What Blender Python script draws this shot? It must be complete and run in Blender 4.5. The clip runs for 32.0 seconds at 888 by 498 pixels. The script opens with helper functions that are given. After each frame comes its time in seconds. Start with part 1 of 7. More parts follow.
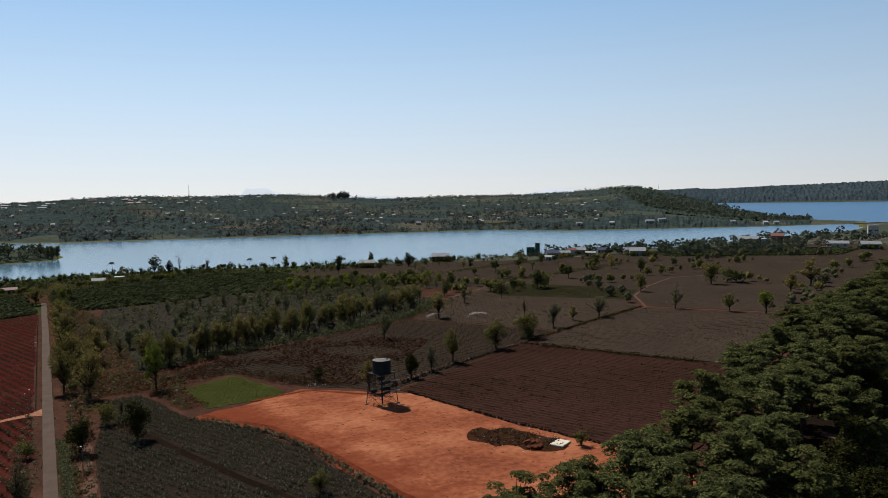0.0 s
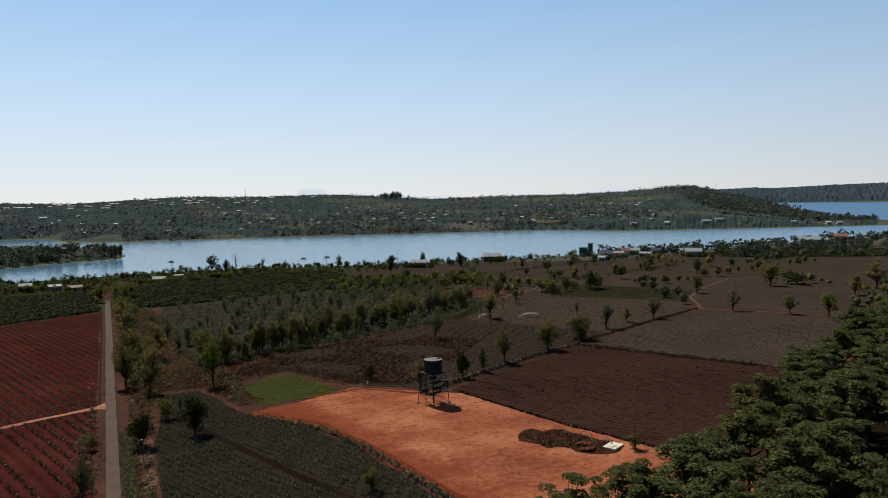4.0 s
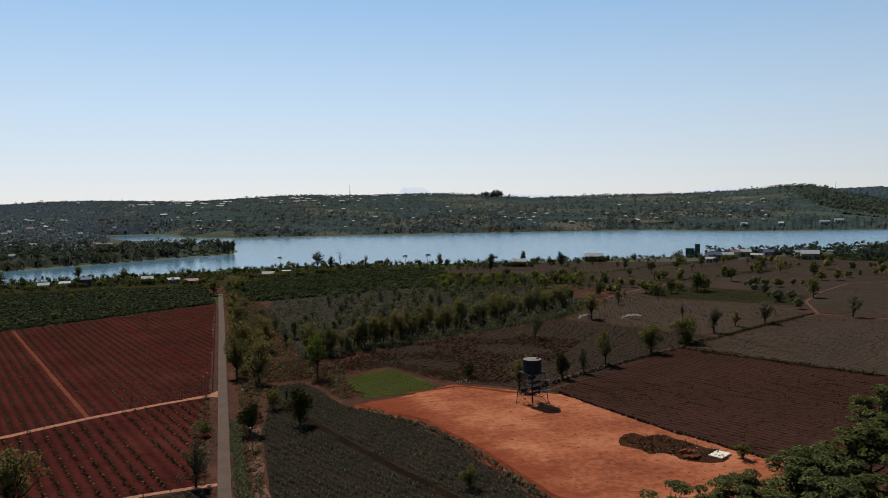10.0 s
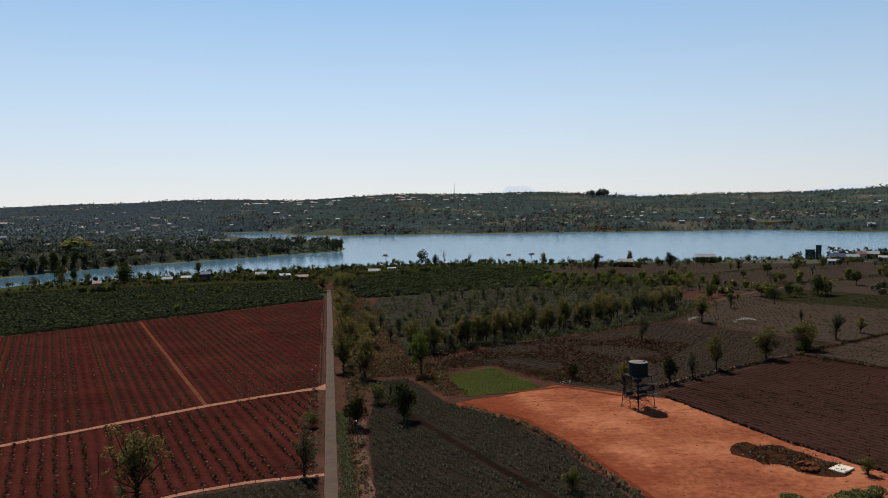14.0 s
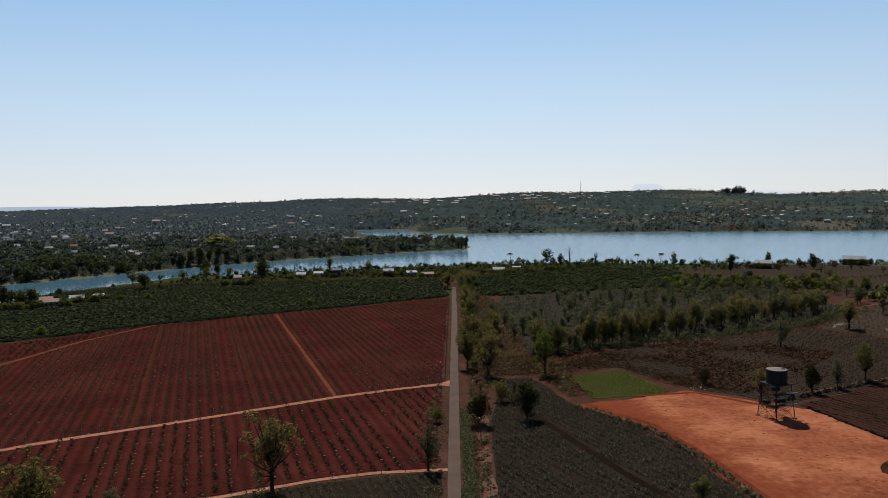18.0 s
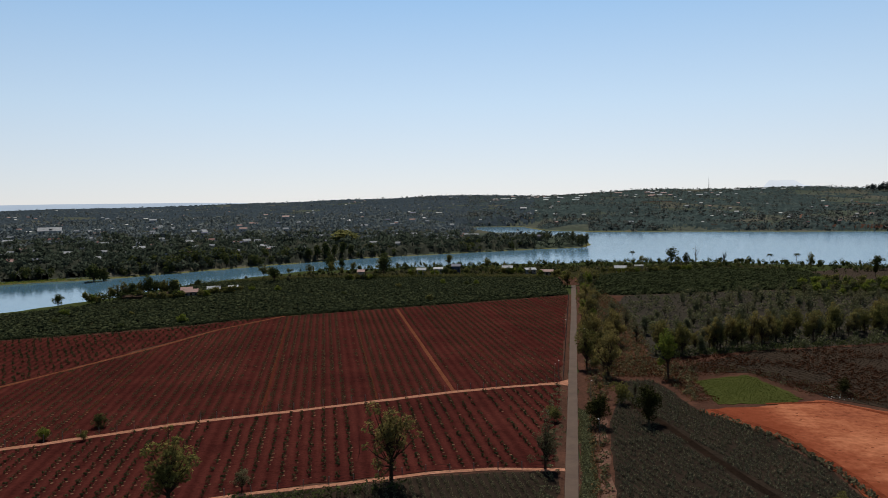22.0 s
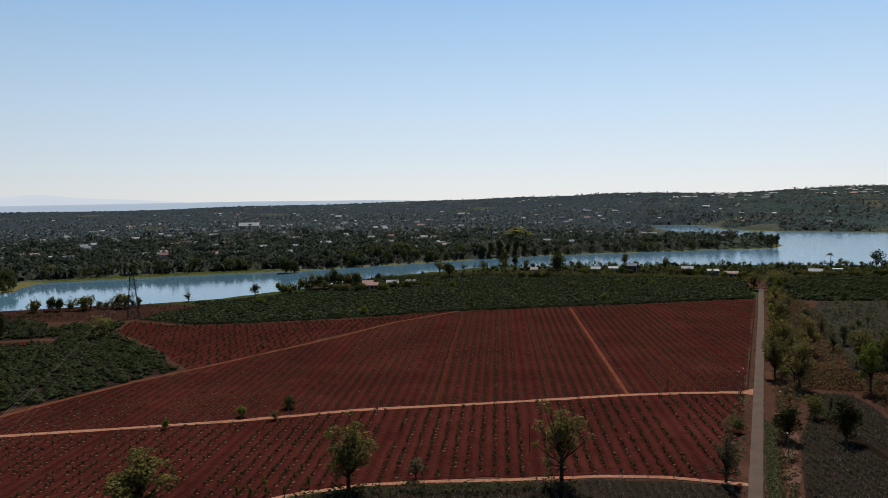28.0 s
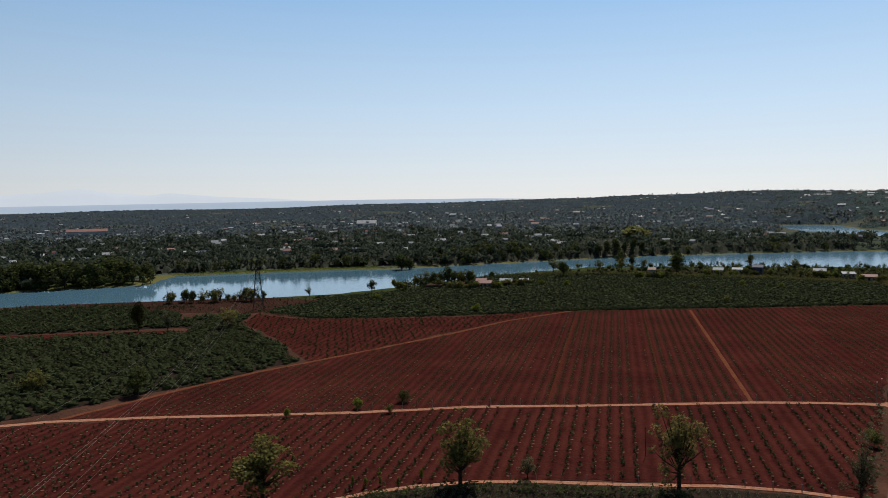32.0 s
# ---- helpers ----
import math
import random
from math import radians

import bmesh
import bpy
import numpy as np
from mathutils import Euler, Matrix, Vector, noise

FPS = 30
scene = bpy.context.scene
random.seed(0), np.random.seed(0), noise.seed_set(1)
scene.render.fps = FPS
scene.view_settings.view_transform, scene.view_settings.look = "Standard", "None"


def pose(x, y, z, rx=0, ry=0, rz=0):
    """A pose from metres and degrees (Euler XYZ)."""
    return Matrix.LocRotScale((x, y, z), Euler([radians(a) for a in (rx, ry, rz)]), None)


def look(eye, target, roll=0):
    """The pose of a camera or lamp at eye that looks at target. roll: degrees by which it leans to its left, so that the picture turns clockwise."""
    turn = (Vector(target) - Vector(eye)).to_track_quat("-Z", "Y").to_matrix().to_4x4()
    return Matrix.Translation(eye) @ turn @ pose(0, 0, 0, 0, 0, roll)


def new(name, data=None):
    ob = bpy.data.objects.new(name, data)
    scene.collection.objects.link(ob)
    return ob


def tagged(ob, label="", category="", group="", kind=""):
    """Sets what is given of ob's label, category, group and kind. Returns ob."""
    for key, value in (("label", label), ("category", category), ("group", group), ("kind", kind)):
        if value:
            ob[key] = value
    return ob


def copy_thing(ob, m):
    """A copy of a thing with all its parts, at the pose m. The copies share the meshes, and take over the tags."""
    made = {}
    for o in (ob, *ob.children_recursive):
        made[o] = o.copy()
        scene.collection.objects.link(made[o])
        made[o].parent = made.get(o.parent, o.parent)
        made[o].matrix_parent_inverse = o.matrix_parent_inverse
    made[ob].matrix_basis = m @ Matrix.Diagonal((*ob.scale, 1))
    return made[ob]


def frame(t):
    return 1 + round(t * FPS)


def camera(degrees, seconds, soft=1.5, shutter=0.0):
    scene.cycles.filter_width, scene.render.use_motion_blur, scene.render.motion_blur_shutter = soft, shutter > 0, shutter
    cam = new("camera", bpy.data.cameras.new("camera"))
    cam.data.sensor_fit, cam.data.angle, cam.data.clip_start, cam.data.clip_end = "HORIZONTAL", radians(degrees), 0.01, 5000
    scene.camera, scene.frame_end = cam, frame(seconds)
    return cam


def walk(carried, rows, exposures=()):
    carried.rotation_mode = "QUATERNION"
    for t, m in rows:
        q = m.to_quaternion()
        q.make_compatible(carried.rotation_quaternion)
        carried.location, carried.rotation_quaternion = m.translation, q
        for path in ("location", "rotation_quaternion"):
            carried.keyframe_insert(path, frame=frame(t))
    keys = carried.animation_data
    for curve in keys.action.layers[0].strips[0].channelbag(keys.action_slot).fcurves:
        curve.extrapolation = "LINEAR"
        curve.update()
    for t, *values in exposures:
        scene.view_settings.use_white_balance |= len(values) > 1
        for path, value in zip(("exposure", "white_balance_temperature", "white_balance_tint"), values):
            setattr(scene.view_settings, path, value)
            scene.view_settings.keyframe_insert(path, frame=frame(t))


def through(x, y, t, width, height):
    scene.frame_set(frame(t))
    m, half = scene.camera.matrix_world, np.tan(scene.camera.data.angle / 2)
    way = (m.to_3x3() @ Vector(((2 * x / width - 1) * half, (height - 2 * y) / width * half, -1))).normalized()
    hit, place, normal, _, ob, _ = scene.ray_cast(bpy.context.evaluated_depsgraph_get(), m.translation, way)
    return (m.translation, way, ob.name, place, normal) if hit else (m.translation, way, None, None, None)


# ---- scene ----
cam = camera(60.5, 32.0, soft=0.8)
EYE, TURN = 45.0, -27.85  # height over the fields; the lane runs along +y
# seconds, yaw, pitch, roll: the camera hovers and pans
ROWS = [
    (0.0, 0.00, -3.86, 0.89),
    (0.5, 0.52, -3.86, 0.91),
    (1.0, 1.06, -3.84, 0.93),
    (1.5, 1.60, -3.83, 0.95),
    (2.0, 2.05, -3.82, 0.96),
    (2.5, 2.48, -3.82, 0.98),
    (3.0, 2.96, -3.81, 1.00),
    (3.5, 3.42, -3.80, 0.99),
    (5.5, 5.38, -3.79, 0.97),
    (6.0, 5.89, -3.77, 0.94),
    (6.5, 6.42, -3.77, 0.93),
    (7.0, 6.97, -3.77, 0.91),
    (7.5, 7.55, -3.78, 0.88),
    (8.0, 8.12, -3.78, 0.86),
    (8.5, 8.74, -3.79, 0.87),
    (9.0, 9.43, -3.79, 0.88),
    (9.5, 10.41, -3.79, 0.86),
    (10.0, 11.45, -3.78, 0.84),
    (10.5, 12.44, -3.78, 0.83),
    (11.0, 13.39, -3.78, 0.83),
    (11.5, 14.36, -3.77, 0.84),
    (12.0, 15.33, -3.76, 0.85),
    (12.5, 16.32, -3.76, 0.85),
    (13.0, 17.27, -3.76, 0.85),
    (13.5, 18.25, -3.76, 0.86),
    (14.0, 19.25, -3.76, 0.87),
    (14.5, 20.37, -3.75, 0.88),
    (16.5, 25.23, -3.74, 0.92),
    (17.0, 26.39, -3.75, 0.94),
    (17.5, 27.50, -3.74, 0.94),
    (18.0, 28.63, -3.73, 0.95),
    (18.5, 29.77, -3.73, 0.96),
    (19.0, 30.91, -3.74, 0.95),
    (19.5, 32.05, -3.75, 0.93),
    (20.0, 33.18, -3.76, 0.92),
    (20.5, 34.24, -3.78, 0.92),
    (21.0, 35.35, -3.79, 0.92),
    (21.5, 36.49, -3.80, 0.91),
    (22.0, 37.60, -3.82, 0.91),
    (22.5, 38.68, -3.83, 0.91),
    (23.0, 39.78, -3.83, 0.90),
    (23.5, 40.87, -3.83, 0.90),
    (24.0, 41.94, -3.83, 0.90),
    (24.5, 43.05, -3.83, 0.90),
    (25.0, 44.12, -3.83, 0.90),
    (25.5, 45.22, -3.83, 0.90),
    (27.5, 49.57, -3.82, 0.90),
    (28.0, 50.63, -3.80, 0.90),
    (28.5, 51.71, -3.80, 0.91),
    (29.0, 52.78, -3.79, 0.95),
    (29.5, 53.85, -3.78, 0.98),
    (30.0, 54.92, -3.78, 0.98),
    (30.5, 55.98, -3.79, 0.96),
    (31.0, 57.06, -3.80, 0.94),
    (31.5, 58.14, -3.80, 0.92),
    (32.0, 59.19, -3.80, 0.93),
]
walk(cam, [(t, pose(0, 0, EYE, 90 + pitch, roll, yaw + TURN)) for t, yaw, pitch, roll in ROWS], [(0, 0.05, 6500, 10), (3, 0.04, 6500, 10), (9, 0.0, 6500, 10), (32, 0.02, 6500, 10)])

# ---- world, sun ----
SUN_AZ, SUN_EL = 11.0, 54.0  # left of +y, above the horizon
world = bpy.data.worlds.new("world")
scene.world = world
world.use_nodes = True
wn = world.node_tree.nodes
sky = wn.new("ShaderNodeTexSky")
sky.sky_type, sky.sun_disc = "NISHITA", False
sky.sun_elevation, sky.sun_rotation = radians(SUN_EL), radians(-SUN_AZ)
sky.air_density, sky.dust_density, sky.ozone_density, sky.altitude = 0.85, 0.3, 1.2, 1000
wn["Background"].inputs["Strength"].default_value = 0.1
haze = wn.new("ShaderNodeMix")  # a thin even veil over the clear sky
haze.data_type = "RGBA"
up = wn.new("ShaderNodeSeparateXYZ")
world.node_tree.links.new(wn.new("ShaderNodeTexCoord").outputs["Generated"], up.inputs[0])
veil = wn.new("ShaderNodeValToRGB")  # thick and white at the horizon, thin and blue above
world.node_tree.links.new(up.outputs[2], veil.inputs[0])
steps = veil.color_ramp.elements
steps.new(0.12), steps.new(0.27)
for el, (p, c) in zip(steps, ((0.0, (0.72, 0.73, 0.755, 0.85)), (0.12, (0.545, 0.69, 0.835, 0.8)), (0.27, (0.295, 0.525, 0.82, 0.8)), (0.6, (0.06, 0.11, 0.24, 0.95)))):
    el.position, el.color = p, c
scale = wn.new("ShaderNodeVectorMath")
scale.operation = "SCALE"
scale.inputs[3].default_value = 10.0
world.node_tree.links.new(veil.outputs[0], scale.inputs[0])
glow = wn.new("ShaderNodeVectorMath")  # the veil is brightest on the sun's side and fades away from it
glow.operation = "DOT_PRODUCT"
glow.inputs[1].default_value = (-math.sin(radians(3)), math.cos(radians(3)), 0.0)
world.node_tree.links.new(up.inputs[0].links[0].from_socket, glow.inputs[0])
fade = wn.new("ShaderNodeMapRange")
fade.inputs[1].default_value, fade.inputs[2].default_value = -0.4, 1.0
fade.inputs[3].default_value, fade.inputs[4].default_value = 0.45, 1.08
world.node_tree.links.new(glow.outputs["Value"], fade.inputs[0])
sided = wn.new("ShaderNodeVectorMath")
sided.operation = "SCALE"
world.node_tree.links.new(scale.outputs[0], sided.inputs[0])
world.node_tree.links.new(fade.outputs[0], sided.inputs[3])
world.node_tree.links.new(sided.outputs[0], haze.inputs[7])
world.node_tree.links.new(veil.outputs[1], haze.inputs[0])
world.node_tree.links.new(sky.outputs[0], haze.inputs[6])
world.node_tree.links.new(haze.outputs[2], wn["Background"].inputs[0])
sun = new("sun", bpy.data.lights.new("sun", "SUN"))
sun.data.energy, sun.data.angle, sun.data.color = 5.0, radians(0.53), (1.0, 0.95, 0.87)
sun_way = Vector((-math.sin(radians(SUN_AZ)) * math.cos(radians(SUN_EL)), math.cos(radians(SUN_AZ)) * math.cos(radians(SUN_EL)), math.sin(radians(SUN_EL))))
sun.matrix_world = look(sun_way * 300, (0, 0, 0))


# ---- materials ----
class Nodes:
    """A small writer of node trees."""

    def __init__(self, name):
        self.mat = bpy.data.materials.new(name)
        self.mat.use_nodes = True
        self.t = self.mat.node_tree
        self.bsdf = self.t.nodes["Principled BSDF"]

    def add(self, kind, **inputs):
        n = self.t.nodes.new("ShaderNode" + kind)
        for k, v in inputs.items():
            key = int(k[1:]) if k[0] == "i" and k[1:].isdigit() else k.replace("_", " ")
            if isinstance(v, bpy.types.NodeSocket):
                self.t.links.new(v, n.inputs[key])
            else:
                n.inputs[key].default_value = v
        return n

    def where(self):
        return self.add("NewGeometry").outputs["Position"]

    def noise(self, scale, detail=3.0, rough=0.55, vec=None, stretch=None, turn=0.0):
        v = vec or self.where()
        if stretch or turn:
            m = self.add("Mapping", Vector=v)
            m.inputs["Rotation"].default_value = (0, 0, turn)
            m.inputs["Scale"].default_value = stretch or (1, 1, 1)
            v = m.outputs[0]
        return self.add("TexNoise", Vector=v, Scale=scale, Detail=detail, Roughness=rough).outputs["Fac"]

    def ramp(self, fac, *stops):
        r = self.add("ValToRGB", Fac=fac)
        e = r.color_ramp.elements
        while len(e) < len(stops):
            e.new(0.5)
        for el, (p, c) in zip(e, stops):
            el.position, el.color = p, (*c, 1) if len(c) == 3 else c
        return r.outputs[0]

    def mix(self, fac, a, b, how="MIX"):
        n = self.t.nodes.new("ShaderNodeMix")
        n.data_type, n.blend_type = "RGBA", how
        for sock, v in ((n.inputs[0], fac), (n.inputs[6], a), (n.inputs[7], b)):
            if isinstance(v, bpy.types.NodeSocket):
                self.t.links.new(v, sock)
            else:
                sock.default_value = v if isinstance(v, float) else (*v, 1)
        return n.outputs[2]

    def math(self, op, a, b=0.0):
        n = self.t.nodes.new("ShaderNodeMath")
        n.operation = op
        for sock, v in ((n.inputs[0], a), (n.inputs[1], b)):
            if isinstance(v, bpy.types.NodeSocket):
                self.t.links.new(v, sock)
            else:
                sock.default_value = v
        return n.outputs[0]

    def bump(self, height, strength=0.5, dist=0.1):
        b = self.add("Bump", Height=height, Strength=strength, Distance=dist)
        self.t.links.new(b.outputs[0], self.bsdf.inputs["Normal"])

    def done(self, colour, rough=0.9, metal=0.0, spec=0.3):
        if isinstance(colour, bpy.types.NodeSocket):
            self.t.links.new(colour, self.bsdf.inputs["Base Color"])
        else:
            self.bsdf.inputs["Base Color"].default_value = (*colour, 1)
        if isinstance(rough, bpy.types.NodeSocket):
            self.t.links.new(rough, self.bsdf.inputs["Roughness"])
        else:
            self.bsdf.inputs["Roughness"].default_value = rough
        self.bsdf.inputs["Metallic"].default_value = metal
        self.bsdf.inputs["Specular IOR Level"].default_value = spec
        return self.mat


def soil_mat(name, dark, mid, light, scale=0.12, grain=1.6, bump=0.5, rows=None, row_turn=0.0, row_dark=0.35):
    """Earth: broad stains, fine grain and, if rows is given, furrows of that spacing in metres."""
    n = Nodes(name)
    broad = n.noise(scale, 5, 0.6)
    fine = n.noise(grain, 4, 0.65)
    col = n.ramp(broad, (0.3, dark), (0.5, mid), (0.72, light))
    col = n.mix(0.55, col, n.ramp(fine, (0.3, tuple(c * 0.45 for c in mid)), (0.7, tuple(min(1, c * 1.5) for c in mid))))
    patch = n.ramp(n.noise(scale * 7, 4, 0.7), (0.5, (0, 0, 0)), (0.68, (1, 1, 1)))
    col = n.mix(n.math("MULTIPLY", patch, 0.4), col, tuple(c * 0.6 for c in dark))
    h = fine
    if rows:
        m = n.add("Mapping", Vector=n.where())
        m.inputs["Rotation"].default_value = (0, 0, row_turn)
        w = n.add("TexWave", Vector=m.outputs[0], Scale=math.pi / (rows * 10), Distortion=1.2, Detail=2.0)
        w.inputs["Detail Scale"].default_value = 2.0
        # furrow hollows are darker in colour as well as lower in the bump
        col = n.mix(n.math("MULTIPLY", w.outputs["Fac"], row_dark), col, tuple(c * 0.35 for c in dark))
        h = n.math("ADD", n.math("MULTIPLY", w.outputs["Fac"], -1.5), fine)
    n.bump(h, bump, 0.25)
    return n.done(col, 1.0, spec=0.0)


def leaf_mat(name, dark, mid, light, rough=0.6, through=0.25):
    """Foliage: each leaf clump its own shade, each plant its own tint."""
    n = Nodes(name)
    r = n.add("NewGeometry").outputs["Random Per Island"]
    col = n.ramp(r, (0.0, dark), (0.55, mid), (1.0, light))
    o = n.add("ObjectInfo").outputs["Random"]
    col = n.mix(n.math("MULTIPLY", o, 0.3), col, tuple(c * k for c, k in zip(mid, (1.25, 0.95, 0.6))))
    big = n.noise(0.05, 3)
    col = n.mix(n.math("MULTIPLY", big, 0.4), col, tuple(c * 0.6 for c in mid))
    n.done(col, rough, spec=0.0)
    t = n.add("BsdfTranslucent", Color=col)
    s = n.add("MixShader", Fac=through)
    n.t.links.new(n.bsdf.outputs[0], s.inputs[1])
    n.t.links.new(t.outputs[0], s.inputs[2])
    n.t.links.new(s.outputs[0], n.t.nodes["Material Output"].inputs[0])
    return n.mat


def tops_mat(name, dark, mid, light):
    """Treetops far off: single crowns in varied greens, in larger stands."""
    n = Nodes(name)
    crowns = n.add("TexVoronoi", Vector=n.where(), Scale=0.14)
    tint = n.add("SeparateColor", Color=crowns.outputs["Color"]).outputs[0]
    col = n.ramp(tint, (0.0, dark), (0.55, mid), (1.0, light))
    col = n.mix(n.math("MULTIPLY", n.noise(0.012, 4, 0.6), 0.7), col, tuple(c * 0.5 for c in mid))
    dry = n.ramp(n.noise(0.02, 3), (0.58, (0, 0, 0)), (0.7, (1, 1, 1)))
    col = n.mix(n.math("MULTIPLY", dry, 0.5), col, tuple(c * k for c, k in zip(mid, (1.35, 1.05, 0.9))))
    return n.done(col, 1.0, spec=0.0)


def plain_mat(name, colour, rough=0.6, metal=0.0, stain=0.35, scale=0.8, spec=0.4):
    """Painted, plastered or metal surface with dirt."""
    n = Nodes(name)
    f = n.noise(scale, 4, 0.65)
    g = n.noise(scale * 7, 3)
    col = n.ramp(f, (0.3, tuple(c * (1 - stain) for c in colour)), (0.65, colour))
    col = n.mix(n.math("MULTIPLY", g, 0.25), col, tuple(c * 0.6 for c in colour))
    n.bump(g, 0.15, 0.02)
    return n.done(col, rough, metal, spec)


M_RED = soil_mat("red_soil", (0.0228, 0.00656, 0.00598), (0.0531, 0.0137, 0.0107), (0.0887, 0.0246, 0.0182), 0.045, rows=2.3, row_turn=-0.326, row_dark=0.38)
M_REDPATH = soil_mat("trodden_red_earth", (0.204, 0.0884, 0.0499), (0.272, 0.129, 0.0807), (0.34, 0.177, 0.119), 0.2)
M_TRACK = soil_mat("red_earth_track", (0.0756, 0.024, 0.0124), (0.111, 0.0389, 0.0204), (0.146, 0.0582, 0.0328), 0.2)
M_WHEEL = soil_mat("worn_red_line", (0.0408, 0.0109, 0.00612), (0.0578, 0.0156, 0.00884), (0.0816, 0.0245, 0.0136), 0.3)
M_SAND = soil_mat("dry_sand", (0.11, 0.09, 0.06), (0.16, 0.13, 0.09), (0.2, 0.17, 0.12), 0.1)


def orange_mat():
    """Levelled earth: pale and dusty in the middle, wet and dark red along its lower side, with scraped streaks."""
    n = Nodes("levelled_orange_earth")
    p = n.where()
    broad = n.noise(0.05, 5, 0.6)
    fine = n.noise(0.8, 5, 0.7)
    col = n.ramp(broad, (0.36, (0.12, 0.031, 0.015)), (0.5, (0.225, 0.07, 0.032)), (0.66, (0.38, 0.15, 0.076)))
    col = n.mix(0.4, col, n.ramp(fine, (0.3, (0.09, 0.026, 0.013)), (0.7, (0.36, 0.13, 0.07))))
    xyz = n.add("SeparateXYZ", Vector=p)
    d = n.math("ADD", n.math("MULTIPLY", xyz.outputs[0], 0.98), n.math("MULTIPLY", xyz.outputs[1], 0.2))
    d = n.math("ADD", d, n.math("MULTIPLY", n.noise(0.1, 4, 0.65), 22.0))
    wet = n.ramp(n.math("MULTIPLY", n.math("ADD", d, -70.0), 0.035), (0.3, (1, 1, 1)), (0.62, (0, 0, 0)))
    col = n.mix(n.math("MULTIPLY", wet, 0.75), col, (0.13, 0.03, 0.014))
    streak = n.ramp(n.noise(0.35, 4, 0.7, stretch=(0.25, 1.0, 1.0), turn=0.45), (0.55, (0, 0, 0)), (0.66, (1, 1, 1)))
    col = n.mix(n.math("MULTIPLY", streak, 0.6), col, (0.13, 0.034, 0.016))
    n.bump(fine, 0.35, 0.2)
    return n.done(col, 1.0, spec=0.0)


M_ORANGE = orange_mat()
M_PATCH = soil_mat("worn_pinkish_earth", (0.0697, 0.0369, 0.0267), (0.105, 0.0571, 0.041), (0.149, 0.0878, 0.0656), 0.4)
M_DAMP = soil_mat("damp_red_earth", (0.07, 0.016, 0.008), (0.11, 0.027, 0.013), (0.2, 0.06, 0.03), 0.15, 1.0, 0.4)
M_BROWN = soil_mat("brown_tilled_soil", (0.0258, 0.0122, 0.00893), (0.0402, 0.0194, 0.0146), (0.0574, 0.0258, 0.0194), 0.035, 1.4, 0.7, rows=1.6, row_turn=-0.43, row_dark=0.2)
M_BROWN2 = soil_mat("grey_brown_field", (0.023, 0.0168, 0.0121), (0.0337, 0.0247, 0.0179), (0.0521, 0.0336, 0.0232), 0.03, 1.2, 0.6, rows=1.8, row_turn=-0.43, row_dark=0.2)
M_BROWN4 = soil_mat("pale_grey_brown_field", (0.0363, 0.0267, 0.0203), (0.0508, 0.0374, 0.0279), (0.0725, 0.0517, 0.0381), 0.04, 1.3, 0.6, rows=1.8, row_turn=-0.43, row_dark=0.2)
M_BROWN3 = soil_mat("purple_brown_field", (0.0293, 0.022, 0.0165), (0.0432, 0.0325, 0.0248), (0.0622, 0.0441, 0.0331), 0.03, 1.2, 0.6, rows=2.4, row_turn=-0.9, row_dark=0.2)
M_TEA = soil_mat("soil_under_tea", (0.0138, 0.0099, 0.00734), (0.0218, 0.016, 0.0119), (0.0391, 0.0253, 0.0181), 0.1, 1.8, 0.6)
M_DRY = soil_mat("dry_grass_ground", (0.0309, 0.0167, 0.0124), (0.0567, 0.0283, 0.0196), (0.11, 0.0502, 0.0328), 0.12, 1.6, 0.6)
# litter and earth taken near black, the shade over them put into the colour
M_SHADED_GROUND = soil_mat("shaded_ground", (0.007, 0.005, 0.004), (0.013, 0.0085, 0.006), (0.035, 0.019, 0.012), 0.12, 1.6, 0.6)
M_CONCRETE = plain_mat("worn_concrete", (0.09, 0.061, 0.045), 0.9, 0.0, 0.3, 0.25, 0.08)
M_GRASS = soil_mat("young_grass", (0.0279, 0.0318, 0.0086), (0.0407, 0.0456, 0.0124), (0.0581, 0.0623, 0.0172), 0.1, 2.2, 0.4)
M_UNDER = soil_mat("weedy_ground", (0.015, 0.015, 0.00692), (0.0245, 0.0231, 0.0108), (0.0408, 0.0299, 0.0154), 0.12, 1.4, 0.6)
M_ORCHARD = soil_mat("orchard_floor", (0.0188, 0.0171, 0.0131), (0.0298, 0.0259, 0.0206), (0.0464, 0.037, 0.0293), 0.08, 1.4, 0.6)


